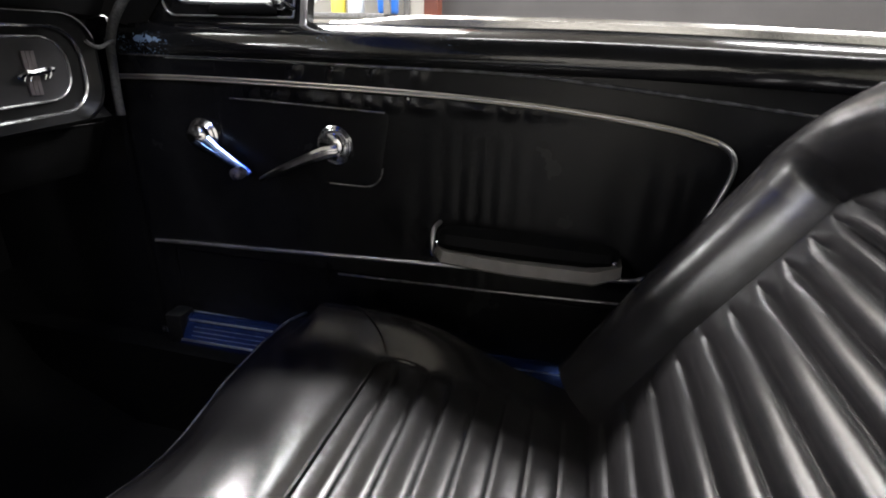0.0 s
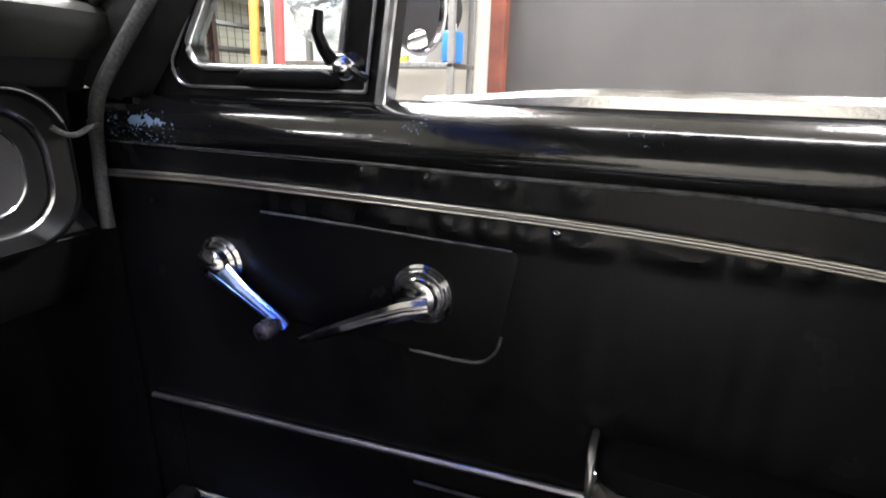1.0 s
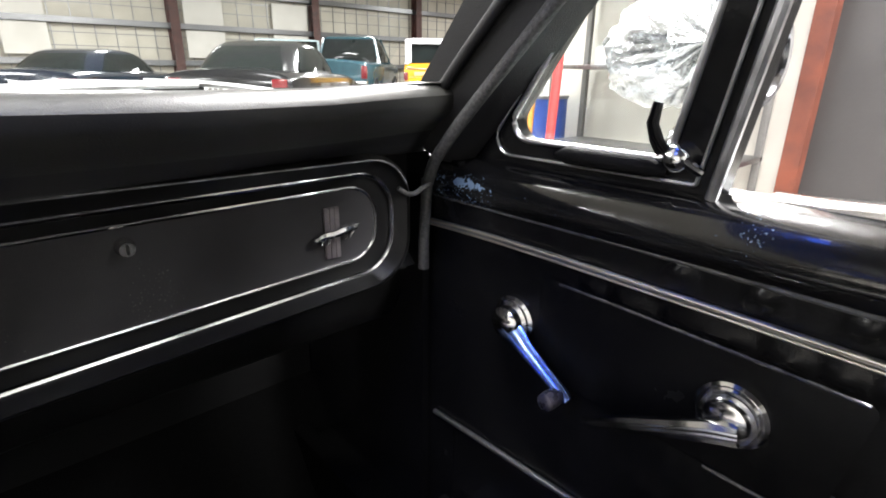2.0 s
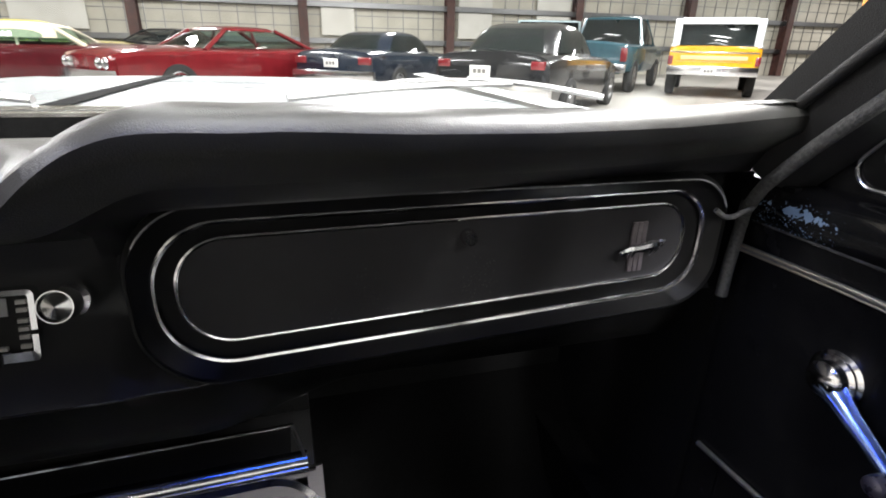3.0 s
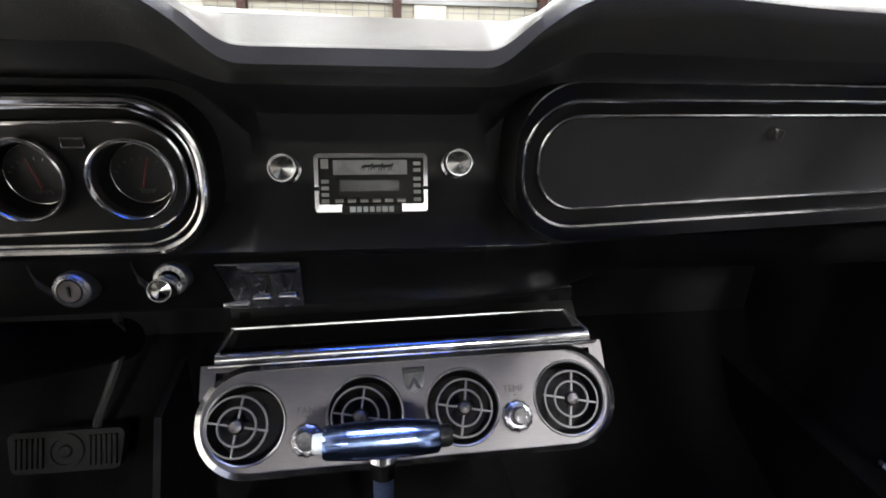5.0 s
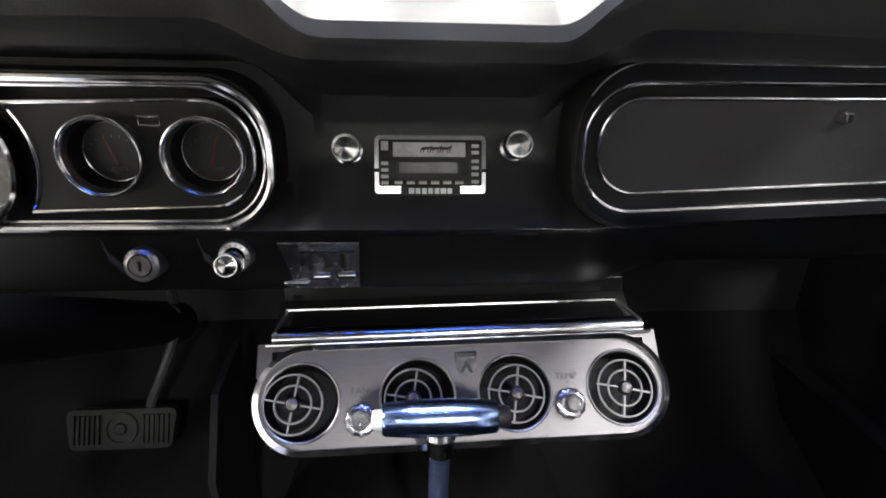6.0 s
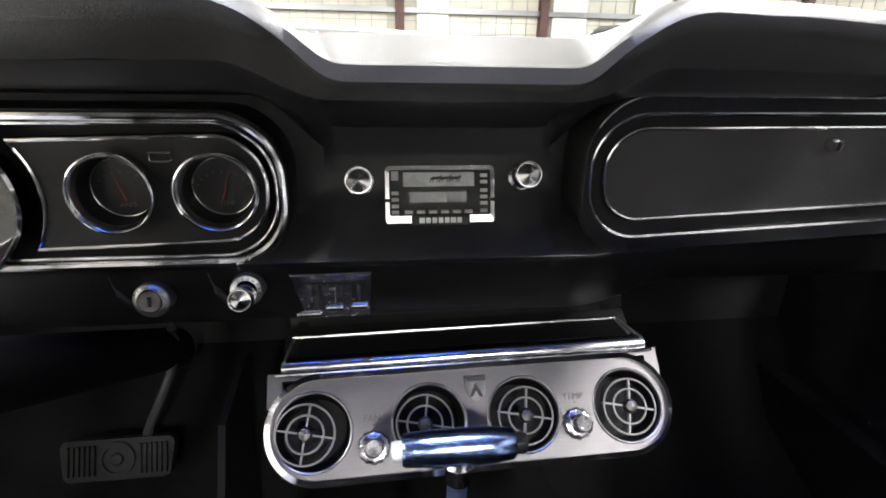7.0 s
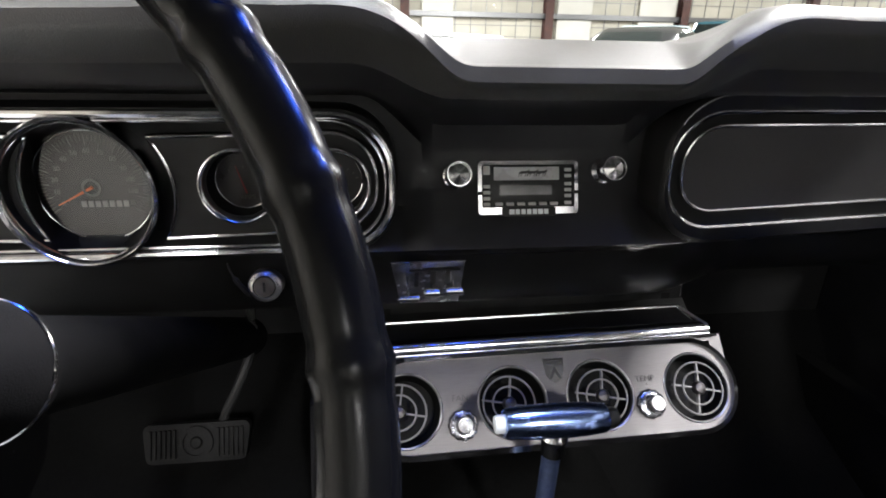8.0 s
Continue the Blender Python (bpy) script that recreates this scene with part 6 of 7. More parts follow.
def cushion_z(x, y):
    a = abs(x - XC)
    edge = ease(a, 0.158, 0.225)
    outer = sum(lerp(-y + k * 0.012, OUTER) for k in range(-3, 4)) / 7
    inner = sum(lerp(-y + k * 0.012, INNER) for k in range(-3, 4)) / 7
    z = inner * (1 - edge) + outer * edge
    if y < -0.4647:
        z += 0.8 * (abs(math.sin(math.pi * (-y - 0.4648) / 0.0311)) ** 0.36 - 1) * 0.0034 * (1 - ease(a, 0.160, 0.172))
        z -= 0.002 * math.exp(-((a - 0.168) / 0.004) ** 2)
    z -= 0.03 * ease(a, 0.225, 0.262) ** 2
    return z


def piping_rise(a):
    """The front edge of the cushion climbs towards its two sides."""
    return lerp(a, [(0, 0), (0.03, 0.003), (0.10, 0.020), (0.17, 0.028), (0.225, 0.031), (0.266, 0.024)])


b = bmesh.new()
xs = [XC - 0.266 + 0.532 * k / 68 for k in range(69)]
ysr = [-0.36 - 0.0105 * k for k in range(10)] + [-0.4648 - 0.0311 / 10 * k for k in range(0, 87)]
rows = []
for x in xs:
    a = abs(x - XC) / 0.266
    fr = 0.012 * a ** 4
    up = piping_rise(abs(x - XC))
    front_pts = [Vector((x, -0.334 - fr, 0.34)), Vector((x, -0.310 - fr, 0.42)), Vector((x, -0.3035 - fr, 0.486 + up)), Vector((x, -0.308 - fr, 0.499 + 0.9 * up - 0.01 * a ** 6)), Vector((x, -0.324 - fr, 0.513 + 0.6 * up - 0.012 * a ** 6)), Vector((x, -0.338, 0.523 + 0.35 * up - 0.012 * a ** 6))]
    rows.append(front_pts + [Vector((x, y, cushion_z(x, y))) for y in ysr] + [Vector((x, -0.76, 0.42)), Vector((x, -0.74, 0.34))])
side = lambda r, s: [Vector((v.x + s * 0.004, v.y, min(v.z - 0.03, 0.40) if 0 < i < len(r) - 2 else v.z)) for i, v in enumerate(r)]
low = lambda r, s: [Vector((v.x - s * 0.01, v.y, 0.33)) for v in r]
rows = [low(rows[0], -1), side(rows[0], -1)] + rows + [side(rows[-1], 1), low(rows[-1], 1)]
loft(b, rows)
part("cushion", b, SEATV, seat, "pleated black vinyl cushion")
# piping carries its bright line in the colour
b = bmesh.new()
tube(b, [(x, -0.3025 - 0.012 * (abs(x - XC) / 0.266) ** 4, 0.4905 + piping_rise(abs(x - XC))) for x in xs], 0.0026, 8)
part("front_piping", b, LINEGLINT, seat, "black piping with a painted highlight")
b = bmesh.new()
pan = [(XC - 0.168, -0.730), (XC - 0.168, -0.469), (XC + 0.168, -0.469), (XC + 0.168, -0.512)]
tube(b, [Vector((u, v, cushion_z(u, v + 0.001) + 0.001)) for u, v in dense(rounded(pan, [0.004, 0.03, 0.03, 0.004], 6), 0.02, False)], 0.0027, 6)
part("panel_piping", b, GLOSSB, seat)

for s_ in (-1, 1):
    b = bmesh.new()
    way = smooth_path([(XC + s_ * u, v, 0) for u, v in ((0.256, -0.372), (0.240, -0.404), (0.218, -0.430), (0.190, -0.461), (0.160, -0.480))], 6)
    tube(b, [Vector((p.x, p.y, cushion_z(p.x, p.y) + 0.0002)) for p in way], 0.0013, 6)
    part("corner_seam", b, GLOSSB, seat, "stitched seam over the bolster")

# backrest: line of the pleated face and of the bolster
FACE = [(0.0, -0.712, 0.500), (0.15, -0.742, 0.550), (0.35, -0.784, 0.622), (0.6, -0.833, 0.698), (0.8, -0.866, 0.750), (1.0, -0.885, 0.785)]


def face_pt(v):
    return lerp(v, [(f[0], f[1]) for f in FACE]), lerp(v, [(f[0], f[2]) for f in FACE])


BN = Vector((0, 0.84, 0.54))
NV = 254
vs_ = [1.42 * k / NV for k in range(NV + 1)]
b = bmesh.new()
rows = []


def roll(d):
    """Rounded bolster: height over the face by the way outside the pleated panel."""
    if d <= 0:
        return 0.0
    if d < 0.115:
        return 0.049 * math.sin(math.pi * d / 0.115) ** 0.62 - 0.014 * (d / 0.115) ** 3
    return -0.014 - min((d - 0.115) * 2.2, 0.09)


def outside(a, s):
    """Way outside the panel's outline, whose upper corners are rounded."""
    r = 0.06
    u, w = a - (0.166 - r), s - (0.348 - r)
    if u > 0 and w > 0:
        return math.hypot(u, w) - r
    return max(u, w) - r


for x in [XC - 0.264 + 0.528 * k / 84 for k in range(85)]:
    a = abs(x - XC)
    row = []
    for v in vs_:
        y, z = face_pt(min(v, 1.0))
        if v > 1:
            y, z = y - 0.155 * (v - 1) - 0.12 * (v - 1) ** 2, z + 0.275 * (v - 1)
        d = outside(a, v * 0.333)
        off = roll(d)
        if d < 0:
            off += (pleat(v * 0.333 + 0.0150, 0.0298) - 0.0075) * ease(-d, -0.004, 0.045)
        row.append(Vector((x, y, z)) + BN * off)
    y, z = row[-1].y, row[-1].z
    row += [Vector((x, y - 0.04, z - 0.02)), Vector((x, y - 0.06, z - 0.10)), Vector((x, y + 0.0, z - 0.33))]
    rows.append(row)


def squash(r, s):
    c = [Vector((v.x + s * 0.008, v.y - 0.045, v.z - 0.012)) for v in r[:NV + 1]]
    return c + [Vector((v.x + s * 0.006, v.y * 0.6 + 0.4 * -0.95, v.z - 0.02)) for v in r[NV + 1:]]


rows = [squash(rows[0], -1)] + rows + [squash(rows[-1], 1)]
loft(b, rows, cap=False)
part("backrest", b, SEATV, seat, "pleated black vinyl backrest")
for s_ in (-1, 1):
    b = bmesh.new()
    tube(b, [Vector((XC + s_ * 0.262, *face_pt(v))) + BN * -0.012 for v in np.linspace(0.02, 0.8, 20)], 0.0024, 6)
    part("back_piping", b, GLOSSB, seat)
for s_ in (-1, 1):
    b = bmesh.new()
    box(b, XC + s_ * 0.19 - 0.02, XC + s_ * 0.19 + 0.02, -0.74, -0.34, 0.25, 0.345, 0.004)
    part("seat_rail", b, STEEL, seat)

# ---------------------------------------------------------------- cowl, bonnet and wipers
bon = thing("bonnet", "white painted bonnet with a black centre stripe", "car bonnet", (0, 0.9, 0.9))
b = bmesh.new()


def hood_z(x, y):
    return 0.924 - 0.030 * (abs(x) / 0.72) ** 2.5 - 0.010 * ease(y, 0.5, 1.7) - 0.06 * ease(y, 1.2, 1.9) + 0.004 * math.exp(-((abs(x) - 0.40) / 0.03) ** 2)


hx_ = np.linspace(-0.74, 0.74, 38)
hy_ = np.linspace(0.36, 1.75, 26)
loft(b, [[Vector((x, y, hood_z(x, y))) for y in hy_] + [Vector((x, 1.77, hood_z(x, 1.75) - 0.2))] for x in hx_])
part("panel", b, HOODW, bon, "white gloss panel, greyed against the strong lamp")
b = bmesh.new()
loft(b, [[Vector((x, y, hood_z(x, y) + 0.003)) for y in hy_] for x in np.linspace(-0.062, -0.026, 4)])
part("stripe", b, STRIPE, bon, "narrow black stripe")
cow = thing("cowl", "cowl panel below the windscreen, greyed for its shade", "cowl", (0, 0.25, 0.9))
b = bmesh.new()
loft(b, [[Vector((x, y, z - 0.025 * (abs(x) / 0.70) ** 3)) for y, z in ((0.182, 0.915), (0.184, 0.932), (0.19, 0.935), (0.22, 0.933), (0.30, 0.927), (0.352, 0.925), (0.354, 0.90))] for x in np.linspace(-0.72, 0.72, 25)])
part("panel", b, COWLP, cow)
b = bmesh.new()
tube(b, [Vector((x, 0.186 - 0.11 * abs(x / 0.66) ** 2.2, 0.938 - 0.004 * abs(x / .66))) for x in np.linspace(-0.655, 0.655, 25)], 0.0045, 8)
tube(b, [Vector((x, 0.202 - 0.11 * abs(x / 0.66) ** 2.2, 0.943 - 0.006 * abs(x / .66))) for x in np.linspace(-0.655, 0.655, 25)], 0.0035, 8)
part("screen_reveal", b, OLDCHROME, cow, "bright windscreen reveal moulding")
b = bmesh.new()
for k in range(22):
    for s_ in (-1, 1):
        x = s_ * (0.16 + 0.016 * k)
        box(b, x - 0.004, x + 0.004, 0.25, 0.31, 0.924, 0.9285 - 0.012 * (abs(x) / .7) ** 3)
part("grille_slots", b, PLASTIC, cow)
for apex, inner, outer_ in (((-0.367, 0.366, 0.960), (0.010, 0.205, 0.952), (-0.56, 0.24, 0.944)), ((0.511, 0.362, 0.960), (0.250, 0.205, 0.952), (0.668, 0.24, 0.944))):
    w = thing("wiper", "bright metal windscreen wiper lying at rest", "wiper", (apex[0], apex[1], 0.92), group="windscreen wipers")
    A_, I_, O_ = Vector(apex), Vector(inner), Vector(outer_)
    b = bmesh.new()
    tube(b, smooth_path([A_, A_.lerp(I_, 0.4) + Vector((0, 0, 0.006)), A_.lerp(I_, 0.62) + Vector((0, 0, 0.002))], 5), 0.005, 8)
    part("arm", b, SATIN, w)
    for P_, Q_, lift in ((I_, A_ + Vector((0.05, -0.05, 0)), 0.0), (O_, A_, 0.004)):
        b = bmesh.new()
        tube(b, [P_.lerp(Q_, t) + Vector((0, 0, lift + 0.004 * math.sin(t * math.pi))) for t in np.linspace(0, 1, 9)], 0.0045, 6)
        part("blade", b, SATIN, w)
    b = bmesh.new()
    tube(b, [I_.lerp(A_, t) + Vector((0, 0.012, -0.004 + 0.010 * math.sin(t * math.pi))) for t in np.linspace(0.02, 0.9, 9)], 0.003, 6)
    part("blade_spine", b, SATIN, w)
fen = thing("front_wings", "white painted front wings of the car", "car wing", (0, 0.9, 0.7))
for s_ in (-1, 1):
    b = bmesh.new()
    loft(b, [[Vector((s_ * x, y, z)) for x, z in ((0.745, 0.90), (0.80, 0.905), (0.845, 0.885), (0.865, 0.80), (0.865, 0.45))] for y in (0.0, 0.4, 0.9, 1.4, 1.78)])
    part("wing", b, CARWHITE, fen)


# road wheels that carry the car
for wx, wy in ((0.72, 0.98), (-0.72, 0.98), (0.72, -1.45), (-0.72, -1.45)):
    s_ = 1 if wx > 0 else -1
    w = thing("car_wheel", "black road tyre on a plain steel rim", "car wheel", (wx, wy, 0.0), group="car wheels")
    b = bmesh.new()
    revolve(b, (wx, wy, 0.312), (s_, 0, 0), [(0.19, -0.09), (0.29, -0.095), (0.312, -0.07), (0.312, 0.07), (0.29, 0.095), (0.20, 0.10), (0.19, 0.085)], 36)
    part("tyre", b, TYRE, w)
    b = bmesh.new()
    revolve(b, (wx, wy, 0.312), (s_, 0, 0), [(0.195, 0.085), (0.18, 0.098), (0.165, 0.07), (0.06, 0.075), (0.05, 0.095), (0, 0.098)], 28)
    part("rim", b, STEEL, w)
# ---------------------------------------------------------------- parked vehicles across the garage
def sect(y, w, z0, zb, zt, crown=0.05):
    """Half-round body section at station y, from sill z0 by belt zb to deck zt."""
    half = [(0, z0), (w * 0.80, z0), (w * 0.96, z0 + 0.06), (w, z0 + (zb - z0) * 0.45), (w * 0.985, zb - 0.05), (w * 0.93, zb), (w * 0.80, zt - 0.004), (w * 0.4, zt + crown * .7), (0, zt + crown)]
    return [Vector((x, y, z)) for x, z in half] + [Vector((-x, y, z)) for x, z in half[-2:0:-1]]


GLASSD = mat("dark_car_glass", (0.010, 0.014, 0.014), 0.03, 0, (0.008, 0.011, 0.011), 3, 2, 0, 0, 0.05, spec=0.35)
TAIL = mat("red_tail_lens", (0.18, 0.010, 0.016), 0.15, 0, (0.13, 0.008, 0.012), 60, coat=1.0)
PLATE = mat("plate_enamel", (0.72, 0.72, 0.70), 0.4, 0, None, 40)


def vehicle(name, label, paint, stations, cabin, at, heading, wheel_r, axles, roof_paint=None, tail=(), plate_at=None, head=(), bumper=None, glassm=None, zs=1.0, drop=0.0, dome=False):
    """Body along y (rear at 0, nose at the far end). cabin: (z roof, belt z, half width belt, half width roof, y's of
    rear glass base, rear roof edge, front roof edge, windscreen base)."""
    t = thing(name, label, "pickup" if "pickup" in name else "car", (at[0], at[1], 0), (0, 0, -heading))

    def add(nm, b, m, lab="", parent=None, smooth=True):
        ob = mesh_ob(nm, b, m, smooth)
        ob.parent = parent or t
        return tagged(ob, lab) if lab else ob

    b = bmesh.new()
    loft(b, [sect(*s) for s in stations], closed=True, cap=True)
    bodyp = add("body", b, paint)
    zr, zb, wb, wr, y0, y1, y2, y3 = cabin
    rp = roof_paint or paint
    if dome:
        def shell(q, f, h, g=0.0):
            """Point of the rounded greenhouse: q round it, f inwards from the belt to the roof, h up."""
            hw, ya, yb = wb + (wr - wb) * f + g, y0 + (y1 - y0) * f - g, y3 + (y2 - y3) * f + g
            c, s = math.cos(q), math.sin(q)
            return Vector((hw * math.copysign(abs(c) ** 0.62, c), (ya + yb) / 2 + (yb - ya) / 2 * math.copysign(abs(s) ** 0.62, s), zb - 0.02 + (zr + 0.05 - zb) * h))

        levels = [(0, 0), (0.22, 0.28), (0.46, 0.55), (0.68, 0.75), (0.88, 0.875), (1.04, 0.94), (1.25, 0.99), (1.6, 1.035), (1.9, 1.05)]
        b = bmesh.new()
        loft(b, [[shell(2 * math.pi * (k + 0.5) / 64, f, h) for k in range(64)] for f, h in levels], closed=True, cap=True)
        add("roof", b, rp)
        for nm, mid, spread in (("rear_window", -90, 37), ("windscreen", 90, 37), ("side_window", 0, 33), ("side_window", 180, 33)):
            b = bmesh.new()
            loft(b, [[shell(radians(mid + spread * (0.80 + 0.20 * (1 - h)) * u / 5), lerp(h, [(p[1], p[0]) for p in levels]), h, 0.012) for u in range(-5, 6)] for h in (0.10, 0.25, 0.40, 0.55, 0.70, 0.82)])
            add(nm, b, glassm or GLASSD, parent=bodyp)
    else:
        lo = [(-wb, y0), (wb, y0), (wb, y3), (-wb, y3)]
        hi = [(-wr, y1), (wr, y1), (wr, y2), (-wr, y2)]
        # panes between the pillars
        for nm, i, j in (("rear_window", 0, 1), ("side_window", 1, 2), ("windscreen", 2, 3), ("side_window", 3, 0)):
            b = bmesh.new()
            quad = [Vector((*lo[i], zb - 0.01)), Vector((*lo[j], zb - 0.01)), Vector((*hi[j], zr - 0.03)), Vector((*hi[i], zr - 0.03))]
            c = sum(quad, Vector()) / 4
            n_ = (quad[1] - quad[0]).cross(quad[3] - quad[0]).normalized() * 0.012
            out = n_.normalized() * (-1 if n_.dot(c - Vector((0, (y0 + y3) / 2, zb))) < 0 else 1)
            q_ = [p.lerp(c, 0.03) for p in quad]
            loft(b, [[q_[0].lerp(q_[1], u / 6).lerp(q_[3].lerp(q_[2], u / 6), v / 6) + out * (0.01 + 0.075 * math.sin(math.pi * u / 6) ** 0.7 * math.sin(math.pi * (0.12 + 0.88 * v / 6)) ** 0.8) for u in range(7)] for v in range(7)])
            add(nm, b, glassm or GLASSD, parent=bodyp)
        b = bmesh.new()
        rings = []
        for f, dz in ((1.06 + 1.2 * drop, -0.05 - drop), (1.05 + drop * .3, -0.035), (1.0, -0.004), (0.88, 0.022), (0.6, 0.045), (0.3, 0.055)):
            cx, cy = 0, (y1 + y2) / 2
            pts = rounded([((x - cx) * f, cy + (y - cy) * f) for x, y in hi], 0.12 * f, 4)
            rings.append([Vector((x, y, zr + dz)) for x, y in pts])
        loft(b, rings, closed=True, cap=True)
        add("roof", b, rp)
        for i in range(4):
            b = bmesh.new()
            tube(b, [Vector((*lo[i], zb - 0.03)), Vector((*hi[i], zr - 0.025))], [0.055, 0.04], 8)
            add("pillar", b, rp)
        for s in (-1, 1):
            b = bmesh.new()
            ym = (y1 + y2) / 2 + 0.05
            tube(b, [Vector((s * wb, ym, zb - 0.02)), Vector((s * wr, ym - 0.04, zr - 0.03))], 0.03, 6)
            add("door_pillar", b, rp)
    w = max(s[1] for s in stations)
    for ya in axles:
        for s in (-1, 1):
            b = bmesh.new()
            c = Vector((s * (w - 0.10), ya, wheel_r))
            revolve(b, c, (s, 0, 0), [(wheel_r * .62, -0.1), (wheel_r * .95, -0.1), (wheel_r, -0.07), (wheel_r, 0.07), (wheel_r * .95, 0.1), (wheel_r * .66, 0.105), (wheel_r * .62, 0.09)], 28)
            wh = add("wheel", b, TYRE)
            b = bmesh.new()
            revolve(b, c, (s, 0, 0), [(wheel_r * .64, 0.085), (wheel_r * .58, 0.10), (wheel_r * .52, 0.075), (wheel_r * .2, 0.085), (wheel_r * .16, 0.11), (0, 0.112)], 24)
            add("rim", b, STEEL, parent=wh)
    for x0, x1, z0, z1, y in tail:
        b = bmesh.new()
        box(b, x0, x1, y - 0.03, y + 0.05, z0, z1, 0.015)
        add("tail_light", b, TAIL, "red tail light")
    for x, z, r, y in head:
        b = bmesh.new()
        revolve(b, (x, y, z), (0, 1, 0), [(r * 1.15, -0.08), (r * 1.15, 0.01), (r, 0.02), (r * .6, 0.045), (0, 0.055)], 22)
        add("headlight", b, CHROME, "round headlight")
    if plate_at:
        x, y, z = plate_at
        b = bmesh.new()
        box(b, x - 0.155, x + 0.155, y - 0.02, y, z - 0.08, z + 0.08, 0.006)
        pl = add("number_plate", b, PLATE, "white plate with grey bars")
        b = bmesh.new()
        for k in range(3):
            box(b, x - 0.10 + 0.07 * k, x - 0.05 + 0.07 * k, y - 0.023, y - 0.019, z - 0.03, z + 0.03)
        add("bars", b, GREYPL, parent=pl)
    t.scale = (1, 1, zs)
    for y, z, hh in (bumper or ()):
        b = bmesh.new()
        loft(b, [[Vector((x, y + dy - 0.06 * (1 if y < 1 else -1) * (1 - (abs(x) / w) ** 4), z + dz)) for dy, dz in ((-0.04, -hh), (-0.055, 0), (-0.04, hh), (0.04, hh), (0.04, -hh))] for x in np.linspace(-w * .97, w * .97, 9)], closed=True, cap=True)
        add("bumper", b, CHROME, "chrome bumper")
    return t


def polar(az, d):
    return 0.22 + d * math.sin(radians(az)), -0.42 + d * math.cos(radians(az))


BLACKP = car_paint("black_car_paint", (0.010, 0.011, 0.013))
NAVY = car_paint("dark_blue_car_paint", (0.012, 0.018, 0.030))
REDP = car_paint("bright_red_car_paint", (0.15, 0.011, 0.015))
MAROON = car_paint("maroon_car_paint", (0.075, 0.007, 0.011))
TEALP = car_paint("teal_car_paint", (0.014, 0.034, 0.042))
YELP = car_paint("yellow_car_paint", (0.70, 0.36, 0.02))
BUTTER = car_paint("pale_yellow_car_paint", (0.62, 0.52, 0.16))
BLUEP = car_paint("blue_green_car_paint", (0.03, 0.085, 0.11))
CREAM = mat("cream_canvas", (0.68, 0.60, 0.46), 0.8, 0, (0.58, 0.50, 0.38), 12, 6, 0.4, 200)

sedan = [(0.0, 0.78, 0.42, 0.86, 0.90), (0.05, 0.86, 0.30, 0.95, 1.0), (0.35, 0.90, 0.26, 0.99, 1.03), (1.1, 0.92, 0.24, 0.99, 1.02), (2.0, 0.93, 0.22, 0.97, 1.0),
         (3.0, 0.93, 0.22, 0.95, 0.98), (3.6, 0.92, 0.24, 0.92, 0.96), (4.4, 0.88, 0.26, 0.82, 0.86), (4.75, 0.78, 0.32, 0.68, 0.70), (4.85, 0.66, 0.4, 0.6, 0.62)]
lowcar = [(y, w, z0, zb - 0.07, zt - 0.07) for y, w, z0, zb, zt in sedan]
tl = ((-0.80, -0.60, 0.80, 0.92, 0.02), (0.60, 0.80, 0.80, 0.92, 0.02))
tl2 = ((-0.84, -0.58, 0.70, 0.84, 0.0), (0.58, 0.84, 0.70, 0.84, 0.0))
vehicle("sedan", "dark blue four-door sedan parked tail first", NAVY, lowcar, (1.30, 0.93, 0.80, 0.58, 0.45, 1.15, 2.45, 3.15), polar(4.6, 10.4), 40, 0.33, (0.95, 3.85), tail=tl2, plate_at=(0.0, -0.03, 0.72), bumper=((0.02, 0.5, 0.08),), zs=0.94, dome=True)
vehicle("sedan", "glossy black sedan with red tail lights", BLACKP, sedan, (1.45, 1.0, 0.82, 0.60, 0.30, 1.05, 2.5, 3.25), polar(20.9, 7.6), 44, 0.34, (0.95, 3.85), tail=tl, plate_at=(-0.12, -0.03, 0.76), bumper=((0.02, 0.5, 0.09),), zs=0.92, dome=True)
pick = [(0.0, 0.93, 0.50, 1.05, 1.07), (0.06, 0.97, 0.45, 1.10, 1.12), (2.2, 0.98, 0.42, 1.10, 1.12), (3.4, 0.98, 0.42, 1.12, 1.14), (3.9, 0.97, 0.42, 1.12, 1.14), (5.0, 0.95, 0.45, 1.06, 1.08), (5.2, 0.85, 0.5, 1.0, 1.02)]
vehicle("pickup_truck", "blue-green pickup truck with a bright bed cover", BLUEP, pick, (1.76, 1.12, 0.88, 0.72, 2.0, 2.15, 3.1, 3.7), polar(30.6, 14.0), 46, 0.38, (1.05, 4.25), tail=((0.80, 0.95, 0.72, 1.02, 0.0), (-0.95, -0.80, 0.72, 1.02, 0.0)), plate_at=(0, -0.04, 0.62), bumper=((0.0, 0.58, 0.09),), zs=1.04)
suv = [(0.0, 0.92, 0.55, 1.08, 1.10), (0.05, 0.97, 0.50, 1.14, 1.16), (1.6, 0.99, 0.48, 1.14, 1.16), (3.0, 0.99, 0.48, 1.14, 1.16), (4.3, 0.97, 0.5, 1.10, 1.12), (4.6, 0.92, 0.55, 1.05, 1.07)]
PALEP = car_paint("pale_blue_car_paint", (0.50, 0.62, 0.66))
vehicle("panel_wagon", "pale blue utility wagon parked behind the black sedan", PALEP, suv, (1.84, 1.14, 0.92, 0.86, 0.05, 0.15, 3.6, 4.0), polar(26.6, 16.5), 24, 0.37, (0.95, 3.7), bumper=((0.0, 0.60, 0.10),), zs=0.96)
